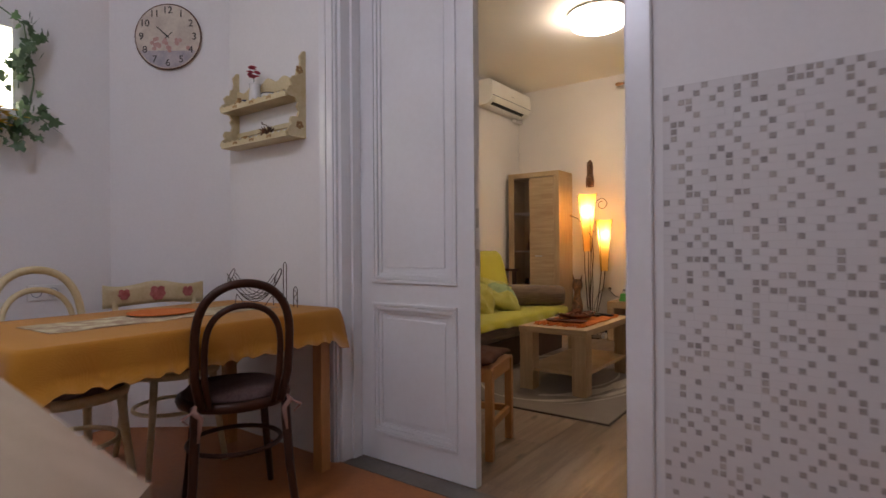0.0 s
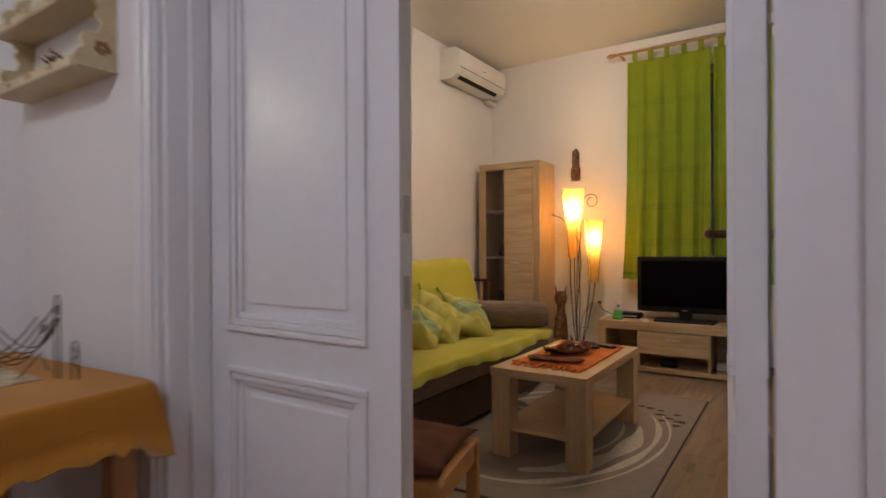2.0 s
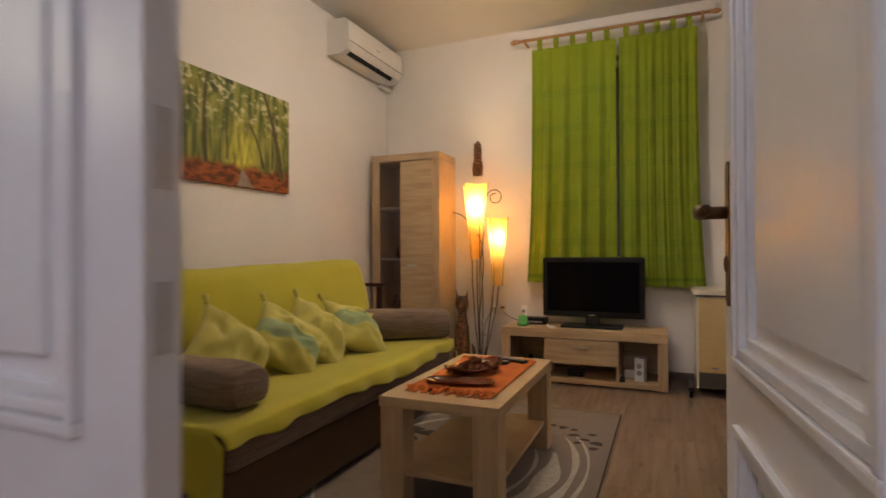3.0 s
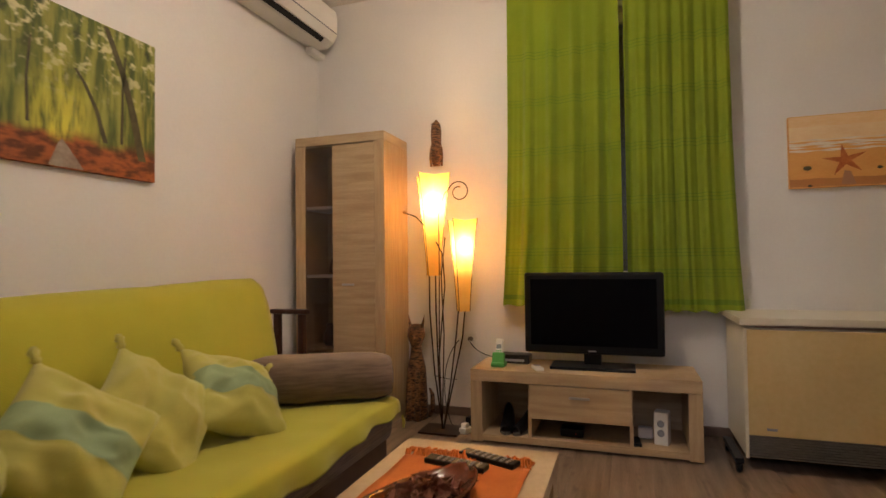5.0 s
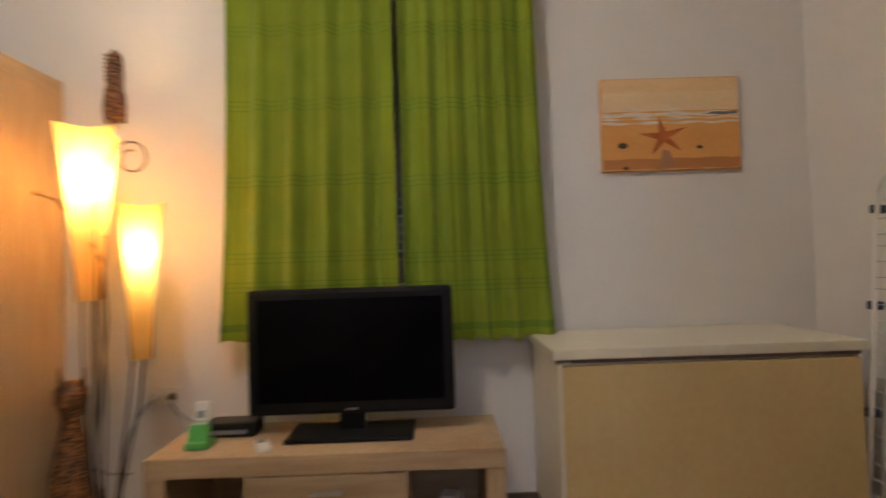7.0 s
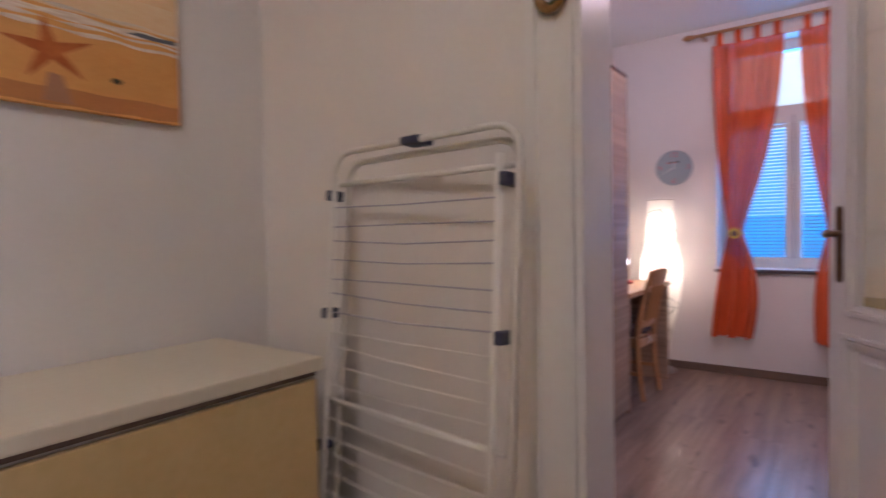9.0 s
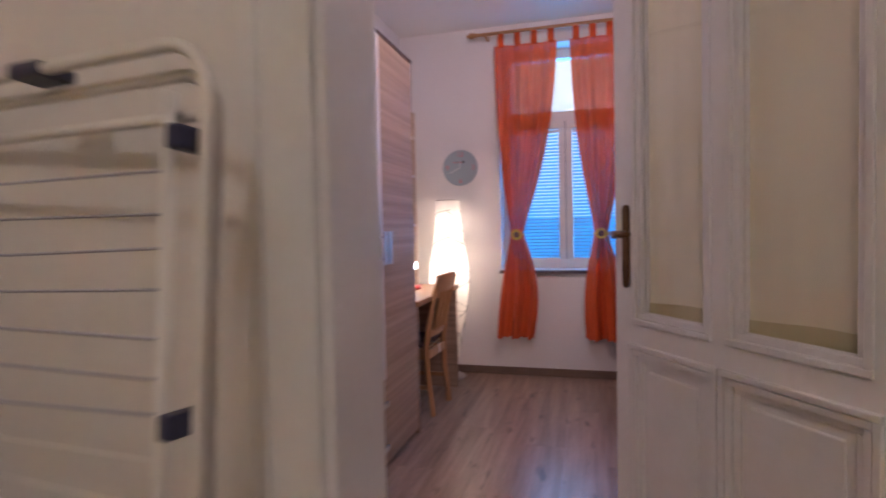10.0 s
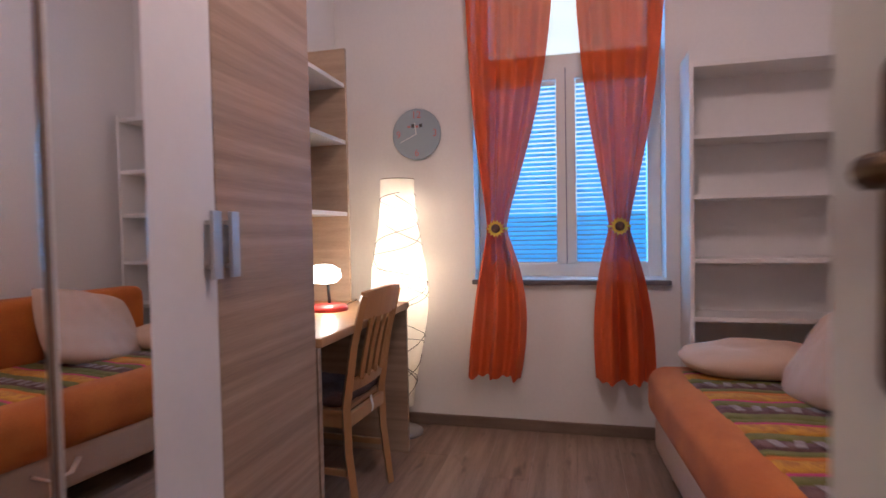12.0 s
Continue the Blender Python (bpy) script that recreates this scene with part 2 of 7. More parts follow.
NAVYPL = material("navy_plastic", (0.035, 0.04, 0.09), 0.45, (0.05, 0.055, 0.11), 5, 60, 0.5, 0.03)
GREENPL = material("green_plastic", (0.10, 0.42, 0.09), 0.4, (0.08, 0.35, 0.07), 5, 60, 0.5, 0.03)
REDPL = material("red_plastic", (0.50, 0.035, 0.03), 0.35, (0.42, 0.03, 0.025), 5, 60, 0.5, 0.03)
CREAMMETAL = material("cream_enamel", (0.68, 0.525, 0.255), 0.38, (0.60, 0.44, 0.19), 2, 40, 0.6, 0.04)
LIDMETAL = material("ivory_enamel", (0.74, 0.70, 0.57), 0.36, (0.68, 0.63, 0.50), 2, 40, 0.5, 0.04)
GRILL = material("dark_grill", (0.20, 0.18, 0.15), 0.5, (0.13, 0.115, 0.10), 8, 80, 0.5, 0.05, metal=0.2)
WHITEBOARD = material("white_melamine", (0.76, 0.74, 0.72), 0.4, (0.71, 0.69, 0.67), 2, 40, 0.5, 0.03)
MIRROR = material("mirror_silver", (0.86, 0.86, 0.87), 0.015, (0.85, 0.85, 0.86), 1, 10, 0.1, 0.0, metal=1.0)
PANE = glass("window_glass")
DUSTYPANE = glass("dusty_window_glass", (0.8, 0.8, 0.8), 0.45)
CABGLASS = glass("smoked_cabinet_glass", (0.80, 0.74, 0.70))
CLOCKGLASS = material("pale_blue_clock_glass", (0.36, 0.42, 0.46), 0.08, (0.33, 0.39, 0.43), 4, 40, 0.4, 0.0)
PINKDIGIT = material("pink_digits", (0.62, 0.16, 0.15), 0.5, None, 5, 50, 0.3, 0.0)
DARKINK = material("dark_ink", (0.03, 0.025, 0.022), 0.6, None, 5, 50, 0.3, 0.0)
CLOCKFACE = material("floral_clock_face", (0.66, 0.58, 0.47), 0.5, (0.50, 0.42, 0.34), 9, 60, 0.7, 0.03)
PALEROSE = material("pale_rose_paint", (0.52, 0.33, 0.28), 0.6, (0.44, 0.22, 0.19), 40, 120, 0.8, 0.05)
ROSE = material("rose_paint", (0.50, 0.17, 0.15), 0.6, (0.34, 0.08, 0.07), 40, 120, 0.8, 0.05)
LILAC = material("grey_lilac_paint", (0.34, 0.31, 0.34), 0.6, (0.48, 0.42, 0.42), 16, 80, 0.8, 0.05)
CARVED = material("carved_brown_wood", (0.16, 0.065, 0.025), 0.45, (0.05, 0.018, 0.008), 26, 120, 0.9, 0.4)
GOLDWOOD = material("painted_gold_detail", (0.42, 0.25, 0.09), 0.5, (0.25, 0.13, 0.04), 30, 100, 0.8, 0.2)
LEAF = material("ivy_leaf", (0.045, 0.10, 0.035), 0.5, (0.09, 0.15, 0.06), 20, 90, 0.7, 0.1)
PETAL = material("yellow_petal", (0.70, 0.48, 0.03), 0.6, (0.60, 0.36, 0.02), 20, 90, 0.6, 0.1)
PINKFLOWER = material("pink_petal", (0.62, 0.10, 0.15), 0.6, (0.50, 0.06, 0.10), 30, 90, 0.6, 0.1)
CERAMIC = material("white_ceramic", (0.78, 0.76, 0.72), 0.2, (0.72, 0.70, 0.66), 5, 40, 0.4, 0.02)
LACQUER = material("dark_lacquer_bowl", (0.09, 0.022, 0.008), 0.15, (0.20, 0.05, 0.015), 10, 60, 0.8, 0.05)
POTPOURRI = material("dried_petals", (0.22, 0.05, 0.025), 0.8, (0.32, 0.14, 0.07), 30, 90, 0.8, 0.3, piece=0.6, island=True)
STONE = material("grey_threshold", (0.20, 0.175, 0.15), 0.6, (0.14, 0.12, 0.10), 6, 60, 0.6, 0.2)
SLATE = material("grey_sill", (0.11, 0.085, 0.085), 0.5, (0.08, 0.062, 0.062), 6, 60, 0.5, 0.1)
GROUT = material("tile_grout", (0.66, 0.635, 0.615), 0.85, (0.60, 0.575, 0.555), 20, 120, 0.5, 0.1)
WTILE = material("white_glazed_mosaic", (0.69, 0.665, 0.645), 0.4, (0.65, 0.625, 0.605), 6, 70, 0.5, 0.03, piece=0.2, island=True)
GTILE = material("grey_glass_mosaic", (0.24, 0.22, 0.21), 0.2, (0.56, 0.50, 0.44), 40, 120, 0.8, 0.08, piece=0.55)
GLOWWHITE = emitter("lit_dome", (1.0, 0.81, 0.655), 42.0)
_n, _l = GLOWWHITE.node_tree.nodes, GLOWWHITE.node_tree.links
_t, _m = _n.new("ShaderNodeBsdfTransparent"), _n.new("ShaderNodeMixShader")
_m.inputs[0].default_value = 0.65
_l.new(_n["Principled BSDF"].outputs[0], _m.inputs[1])
_l.new(_t.outputs[0], _m.inputs[2])
_l.new(_m.outputs[0], _n["Material Output"].inputs[0])
GLOWPANEL = emitter("lit_panel", (1.0, 0.93, 0.72), 5.0)
GLOWDESK = emitter("desk_bulb_glow", (1.0, 0.92, 0.85), 9.0)
# blue of the daylight behind is put into the white slats' colour
DAYLITSLAT = see_through(material("daylit_blue_slat", (0.34, 0.62, 0.72), 0.5, (0.31, 0.57, 0.67), 4, 40, 0.3, 0.0), 0.0, 0.6)
SKYGLOW = emitter("hazy_sky", (0.50, 0.86, 1.0), 0.6)
_n, _l = SKYGLOW.node_tree.nodes, SKYGLOW.node_tree.links
_g, _v, _w, _c = _n.new("ShaderNodeNewGeometry"), _n.new("ShaderNodeMapping"), _n.new("ShaderNodeTexNoise"), _n.new("ShaderNodeMix")
_v.inputs["Scale"].default_value = (0.2, 0.12, 1.1)
_w.inputs["Scale"].default_value, _w.inputs["Detail"].default_value = 1.0, 3
_c.data_type = "RGBA"
_c.inputs[6].default_value, _c.inputs[7].default_value = (0.10, 0.52, 1.0, 1), (0.85, 1.0, 1.0, 1)
_l.new(_g.outputs["Position"], _v.inputs["Vector"])
_l.new(_v.outputs[0], _w.inputs["Vector"])
_l.new(_w.outputs["Fac"], _c.inputs[0])
_l.new(_c.outputs[2], _n["Principled BSDF"].inputs["Emission Color"])
FACADE = material("facade_render", (0.55, 0.55, 0.56), 0.9, (0.48, 0.48, 0.50), 1, 20, 0.5, 0.05)


# ---- building helpers ----
def part(name, bm, mat, parent=None, label="", smooth=False):
    me = bpy.data.meshes.new(name)
    bmesh.ops.recalc_face_normals(bm, faces=bm.faces)
    bm.to_mesh(me)
    bm.free()
    me.materials.append(mat)
    if smooth:
        for f in me.polygons:
            f.use_smooth = True
    ob = new(name, me)
    if parent:
        ob.parent = parent
    if label:
        tagged(ob, label)
    return ob


def thing(name, m, label, category, group="", kind=""):
    ob = new(name)
    ob.empty_display_size = 0.05
    ob.matrix_basis = m
    return tagged(ob, label, category, group, kind)


def add_box(bm, x0, x1, y0, y1, z0, z1, bevel=0.0, m=None):
    r = bmesh.ops.create_cube(bm, size=1, matrix=Matrix.Translation(((x0 + x1) / 2, (y0 + y1) / 2, (z0 + z1) / 2)) @ Matrix.Diagonal((abs(x1 - x0), abs(y1 - y0), abs(z1 - z0), 1)))
    vs = r["verts"]
    if bevel:
        es = list({e for v in vs for e in v.link_edges})
        out = bmesh.ops.bevel(bm, geom=es, offset=bevel, segments=2, affect="EDGES", profile=0.6)
        vs = list({v for f in out["faces"] for v in f.verts} | {v for v in vs if v.is_valid})
    if m is not None:
        bmesh.ops.transform(bm, matrix=m, verts=[v for v in vs if v.is_valid])
    return bm


def boxes(*specs, bevel=0.0):
    bm = bmesh.new()
    for sp in specs:
        add_box(bm, *sp, bevel=bevel)
    return bm


def tube(points, radius, segs=8, closed=False, bm=None, flat=1.0):
    """A round bar along points; radius is a number or one a point."""
    bm = bm or bmesh.new()
    pts = [Vector(p) for p in points]
    n = len(pts)
    rs = radius if isinstance(radius, (list, tuple)) else [radius] * n
    rings, up = [], None
    for i, p in enumerate(pts):
        a, b = pts[i - 1] if (i or closed) else p, pts[(i + 1) % n] if (i < n - 1 or closed) else p
        d = (b - a).normalized()
        if up is None:
            up = Vector((0, 0, 1)) if abs(d.z) < 0.9 else Vector((1, 0, 0))
        side = d.cross(up).normalized()
        up = side.cross(d).normalized()
        rings.append([bm.verts.new(p + side * math.cos(t) * rs[i] + up * math.sin(t) * rs[i] * flat) for t in (2 * math.pi * k / segs for k in range(segs))])
    for i in range(n if closed else n - 1):
        r, q = rings[i], rings[(i + 1) % n]
        for k in range(segs):
            bm.faces.new((r[k], r[(k + 1) % segs], q[(k + 1) % segs], q[k]))
    if not closed:
        bm.faces.new(rings[0][::-1])
        bm.faces.new(rings[-1])
    return bm


def lathe(profile, segs=28, bm=None, at=(0, 0, 0)):
    """A turned shape about z, from (radius, height) pairs."""
    bm = bm or bmesh.new()
    rings = []
    for r, z in profile:
        rings.append([bm.verts.new((at[0] + r * math.cos(2 * math.pi * k / segs), at[1] + r * math.sin(2 * math.pi * k / segs), at[2] + z)) for k in range(segs)])
    for a, b in zip(rings, rings[1:]):
        for k in range(segs):
            bm.faces.new((a[k], a[(k + 1) % segs], b[(k + 1) % segs], b[k]))
    for ring in (rings[0], rings[-1]):
        try:
            bm.faces.new(ring)
        except ValueError:
            pass
    return bm


def sheet(fn, nu, nv, thick=0.0, bm=None):
    """A surface from fn(u, v) with u and v from 0 to 1; thick gives it a back."""
    bm = bm or bmesh.new()
    g = [[bm.verts.new(fn(i / nu, j / nv)) for j in range(nv + 1)] for i in range(nu + 1)]
    fs = [bm.faces.new((g[i][j], g[i + 1][j], g[i + 1][j + 1], g[i][j + 1])) for i in range(nu) for j in range(nv)]
    if thick:
        bmesh.ops.recalc_face_normals(bm, faces=fs)
        bmesh.ops.solidify(bm, geom=fs, thickness=thick)
    return bm


def outline(points, z0, z1, bm=None):
    """A flat board with the given outline in x and y, from z0 to z1."""
    bm = bm or bmesh.new()
    lo = [bm.verts.new((x, y, z0)) for x, y in points]
    hi = [bm.verts.new((x, y, z1)) for x, y in points]
    bm.faces.new(lo[::-1])
    bm.faces.new(hi)
    for k in range(len(points)):
        j = (k + 1) % len(points)
        bm.faces.new((lo[k], lo[j], hi[j], hi[k]))
    return bm


def turned(bm, m):
    bmesh.ops.transform(bm, matrix=m, verts=bm.verts)
    return bm


def text_mesh(name, body, size, m, mat, parent, depth=0.001):
    cu = bpy.data.curves.new(name, "FONT")
    cu.body, cu.size, cu.extrude, cu.align_x, cu.align_y = body, size, depth, "CENTER", "CENTER"
    tmp = bpy.data.objects.new(name, cu)
    me = bpy.data.meshes.new_from_object(tmp)
    bpy.data.objects.remove(tmp)
    me.transform(m)
    me.materials.clear()
    me.materials.append(mat)
    ob = new(name, me)
    ob.parent = parent
    return ob


def structure(name, bm, mat, label, category):
    return tagged(part(name, bm, mat), label, category, kind="structure")


def crease(a, b, seed):
    """Soft dents and a few sharper folds over a stuffed cloth, a and b from -1 to 1."""
    fold = 1 - abs(noise.noise(Vector((a * 1.7 + b * 1.2 + seed * 3, b * 0.9 - a, seed)))) * 2
    return noise.noise(Vector((a * 2 + seed, b * 2, seed * 1.7))) * 0.035 + noise.noise(Vector((a * 5 + seed, b * 3, seed))) * 0.014 + 0.016 * max(0, fold) ** 4 * (0.4 + 0.6 * abs(b))


def pillow_mesh(w, h, t, seed, puff=0.55, soft=0.0, grid=20, creased=1.0):
    """A soft square cushion lying in x and z, t thick, with pulled-out corners and creases."""
    def one(side):
        def fn(u, v):
            a, b = 2 * u - 1, 2 * v - 1
            k = max(0.0, (1 - a * a) * (1 - b * b)) ** puff
            pinch = 1 - 0.10 * (1 - abs(a) ** 2) * (abs(b) ** 4)
            pinch2 = 1 - 0.10 * (1 - abs(b) ** 2) * (abs(a) ** 4)
            cr = crease(a, b, seed) * creased * t / 0.12
            if soft:
                pinch, pinch2 = math.sqrt(1 - soft * a * a), math.sqrt(1 - soft * b * b)
            return Vector((a * w / 2 * pinch2, side * (k * t / 2 + cr * k), b * h / 2 * pinch))
        return fn
    bm = sheet(one(1), grid, grid)
    sheet(one(-1), grid, grid, bm=bm)
    bmesh.ops.remove_doubles(bm, verts=bm.verts, dist=0.0008)
    return bm


# ---- large structure ----
XW, XE, XC = -2.87, 1.15, 1.35          # west wall, bedroom wall, its far face
YM, YB, YN = 2.14, 2.38, 6.60           # kitchen face and living face of the dividing wall, north wall
DL, DR, DH = -1.44, -0.08, 2.46         # double door in the dividing wall
PS, PN, PH = 4.41, 5.41, 2.34           # bedroom doorway
XB = 4.40                               # bedroom window wall
CH, CHB = 3.0, 2.58                     # ceilings

structure("wall_west", boxes((XW - 0.25, XW, -1.6, YN + 0.25, 0, CH)), PLASTER, "white plastered outer wall of kitchen and living room", "wall")
structure("wall_dividing", boxes((XW, DL, YM, YB, 0, CH), (DR, XC, YM, YB, 0, CH), (DL, DR, YM, YB, DH, CH)), PLASTER, "white wall between kitchen and living room with a double door", "wall")
structure("wall_north", boxes((XW, -1.28, YN, YN + 0.25, 0, CH), (-0.2, XE + 0.2, YN, YN + 0.25, 0, CH), (-1.28, -0.2, YN, YN + 0.25, 0, 0.92), (-1.28, -0.2, YN, YN + 0.25, 2.66, CH)), PLASTER, "white living room wall with a curtained window", "wall")
structure("wall_east", boxes((XE, XC, YB, PS, 0, CH), (XE, XC, PN, YN, 0, CH), (XE, XC, PS, PN, PH, CH)), PLASTER, "white wall between living room and bedroom with a doorway", "wall")
structure("wall_diagonal", outline([(-2.33, YM), (XW, 1.73), (XW, YM)], 0, CH), PLASTER, "white slanting corner wall of the kitchen", "wall")
structure("wall_kitchen_south", boxes((XW - 0.25, 1.9, -1.85, -1.6, 0, CH)), PLASTER, "plain white kitchen wall", "wall")
structure("wall_kitchen_east", boxes((1.65, 1.9, -1.6, YM, 0, CH)), PLASTER, "plain white kitchen wall", "wall")
structure("wall_kitchen_return", boxes((XC, 1.9, YM, YB, 0, CH)), PLASTER, "plain white wall end", "wall")
structure("wall_bedroom_north", boxes((XC, XB + 0.35, 6.42, 6.62, 0, CHB)), PLASTER, "white bedroom wall behind the wardrobe", "wall")
WY0, WY1, WZ0, WZ1 = 4.717, 5.654, 0.785, 2.42
structure("wall_bedroom_east", boxes((XB, XB + 0.35, 3.6, WY0, 0, CHB), (XB, XB + 0.35, WY1, 6.42, 0, CHB), (XB, XB + 0.35, WY0, WY1, 0, WZ0), (XB, XB + 0.35, WY0, WY1, WZ1, CHB)), PLASTER, "white bedroom wall with a window recess", "wall")
structure("wall_bedroom_south", boxes((XC, XB + 0.35, 3.6, 3.8, 0, CHB)), PLASTER, "white bedroom wall behind the sofa bed", "wall")
structure("ceiling_kitchen", boxes((XW - 0.25, 1.9, -1.85, YB, CH, CH + 0.12)), CEIL, "white kitchen ceiling", "ceiling")
structure("ceiling_living", boxes((XW - 0.25, XC, YB, YN + 0.25, CH, CH + 0.12)), CEIL, "white living room ceiling", "ceiling")
structure("ceiling_bedroom", boxes((XC, XB + 0.35, 3.6, 6.62, CHB, CHB + 0.12)), CEIL, "white bedroom ceiling", "ceiling")
structure("floor_kitchen", boxes((XW - 0.25, 1.9, -1.85, YM, -0.1, 0)), KFLOOR, "orange-brown kitchen floor", "floor")
structure("threshold", boxes((DL, DR, YM, 2.25, -0.08, 0.004), bevel=0.002), STONE, "worn grey door threshold strip", "threshold")
FLOORB = structure("floor_living", boxes((XW - 0.25, XE, 2.25, YN + 0.25, -0.1, -0.008)), JOINT, "brown oak laminate plank floor", "floor")
FLOORC = structure("floor_bedroom", boxes((XE, XB + 0.35, 3.6, 6.62, -0.1, -0.008)), JOINT, "brown oak laminate plank floor", "floor")
structure("backdrop", boxes((9.0, 9.2, -4, 14, -6, 1.25)), FACADE, "pale building across the street", "building")
structure("backdrop_sky", boxes((14.0, 14.1, -10, 20, -6, 12)), SKYGLOW, "bright hazy evening sky beyond the street", "sky")


def skirting(name, x0, x1, y0, y1):
    structure(name, boxes((x0, x1, y0, y1, 0, 0.058), bevel=0.004), SKIRT, "brown wood-look skirting board", "skirting")


skirting("baseboard", XB - 0.018, XB, 3.8, 6.42)
skirting("baseboard", XC + 0.02, XB - 0.02, 6.402, 6.42)
skirting("baseboard", XW + 0.02, XE - 0.02, YN - 0.018, YN)
skirting("baseboard", XW, XW + 0.018, YB + 0.02, YN)
skirting("baseboard", XE - 0.018, XE, PN + 0.13, YN - 0.02)
skirting("baseboard", XE - 0.018, XE, YB + 0.02, PS - 0.13)


def architrave(name, axis, face, out, a0, a1, z1, w=0.12, sides=(True, True), steps=((0, 1, 0.016), (0.1, 0.42, 0.026), (0.55, 0.9, 0.022))):
    """A moulded door surround on a wall face: two uprights and a head, in stepped profile."""
    bm = bmesh.new()
    for (lo, hi, d) in ((w * a, w * b, c) for a, b, c in steps):
        runs = [(a0 - hi, a0 - lo, 0, z1 + lo)] * sides[0] + [(a1 + lo, a1 + hi, 0, z1 + lo)] * sides[1] + [(a0 - hi, a1 + (hi if sides[1] else 0), z1 + lo, z1 + hi)]
        for (p0, p1, q0, q1) in runs:
            f0, f1 = sorted((face, face + out * d))
            if axis == "y":
                add_box(bm, p0, p1, f0, f1, q0, q1, 0.003)
            else:
                add_box(bm, f0, f1, p0, p1, q0, q1, 0.003)
    return structure(name, bm, GLOSSPAINT, "white gloss-painted moulded door surround", "door frame")


architrave("trim_kitchen_door", "y", YM, -1, DL, DR, DH, 0.115, (True, False))
structure("trim_kitchen_post", boxes((DR - 0.008, DR + 0.074, YM - 0.018, YM, 0, DH + 0.115), bevel=0.006), GLOSSPAINT, "plain white painted board at the door opening", "door frame")
architrave("trim_kitchen_door_back", "y", YB, 1, DL, DR, DH, 0.10)
architrave("trim_bedroom_door", "x", XE, -1, PS, PN, PH, 0.12, steps=((0, 1, 0.016), (0.72, 0.95, 0.026)))
architrave("trim_bedroom_door_back", "x", XC, 1, PS, PN, PH, 0.07)
structure("trim_jamb_kitchen", boxes((DL, DL + 0.02, YM, YB, 0, DH), (DR - 0.008, DR, YM, YB, 0, DH), (DL + 0.02, DR - 0.008, YM, YB, DH - 0.02, DH), (DL + 0.02, DL + 0.035, 2.20, 2.255, 0, DH - 0.02), bevel=0.003), GLOSSPAINT, "white gloss-painted door lining", "door frame")
structure("trim_jamb_bedroom", boxes((XE, XC, PS, PS + 0.018, 0, PH), (XE, XC, PN - 0.018, PN, 0, PH), (XE, XC, PS + 0.018, PN - 0.018, PH - 0.018, PH), bevel=0.003), GLOSSPAINT, "white gloss-painted door lining", "door frame")


# ---- doors ----
def ring(bm, x0, x1, z0, z1, w, y0, y1):
    for a in ((x0, x1, y0, y1, z0, z0 + w), (x0, x1, y0, y1, z1 - w, z1), (x0, x0 + w, y0, y1, z0 + w, z1 - w), (x1 - w, x1, y0, y1, z0 + w, z1 - w)):
        add_box(bm, *a, bevel=0.003)


def door_leaf(name, m, w, h, cells, label, glazed=False):
    """A framed door leaf, x from the hinge, with the cells (x0, x1, z0, z1, kind)."""
    t = 0.042
    door = thing(name, m, label, "door", kind="structure")
    xs = sorted({0, w} | {c[0] for c in cells} | {c[1] for c in cells})
    zs = sorted({0, h} | {c[2] for c in cells} | {c[3] for c in cells})
    for xa, xb in zip(xs, xs[1:]):
        inside = [c for c in cells if c[0] <= xa and c[1] >= xb]
        if not inside:
            part("stile", boxes((xa, xb, 0, t, 0.006, h)), GLOSSPAINT, door)
            continue
        edges = [0.006] + [v for c in sorted(inside, key=lambda c: c[2]) for v in c[2:4]] + [h]
        for za, zb in zip(edges[::2], edges[1::2]):
            part("rail", boxes((xa, xb, 0, t, za, zb)), GLOSSPAINT, door)
    for x0, x1, z0, z1, kind in cells:
        mo = bmesh.new()
        for y0, y1 in ((-0.006, 0.016), (t - 0.016, t + 0.006)):
            ring(mo, x0, x1, z0, z1, 0.016, y0, y1)
        for y0, y1 in ((-0.010, 0.010), (t - 0.010, t + 0.010)) if kind == "panel" else ():
            ring(mo, x0 - 0.017, x1 + 0.017, z0 - 0.017, z1 + 0.017, 0.015, y0, y1)
        for y0, y1 in ((0.004, 0.018), (t - 0.018, t - 0.004)):
            ring(mo, x0 + 0.016, x1 - 0.016, z0 + 0.016, z1 - 0.016, 0.016, y0, y1)
        part("moulding", mo, GLOSSPAINT, door)
        if kind == "panel":
            pb = boxes((x0, x1, 0.014, t - 0.014, z0, z1))
            add_box(pb, x0 + 0.055, x1 - 0.055, 0.008, t - 0.008, z0 + 0.055, z1 - 0.055, 0.005)
            part("panel", pb, GLOSSPAINT, door)
        else:
            part("pane", boxes((x0, x1, t / 2 - 0.002, t / 2 + 0.002, z0, z1)), PANE, door, "clear old window glass").visible_shadow = False

            def cloth(u, v, x0=x0, x1=x1, z0=z0, z1=z1):
                return Vector((x0 + (x1 - x0) * u, 0.004 + 0.002 * math.sin(u * 13 + x0 * 30) * (0.4 + 0.6 * v) + 0.0008 * math.sin(u * 31), z0 + 0.012 + 0.004 * math.sin(u * 5) + (z1 - z0 - 0.02) * v))
            part("door_curtain", sheet(cloth, 40, 10), LACE, door, "cream net curtain behind the glass", smooth=True)
            part("curtain_hem", sheet(lambda u, v, x0=x0, x1=x1, z0=z0: Vector((x0 + (x1 - x0) * u, 0.008 + 0.002 * math.sin(u * 13 + x0 * 30) * 0.4, z0 + 0.010 + 0.004 * math.sin(u * 5) + 0.055 * v)), 30, 2), LACEHEM, door, "folded olive-cream curtain hem", smooth=True)
    return door


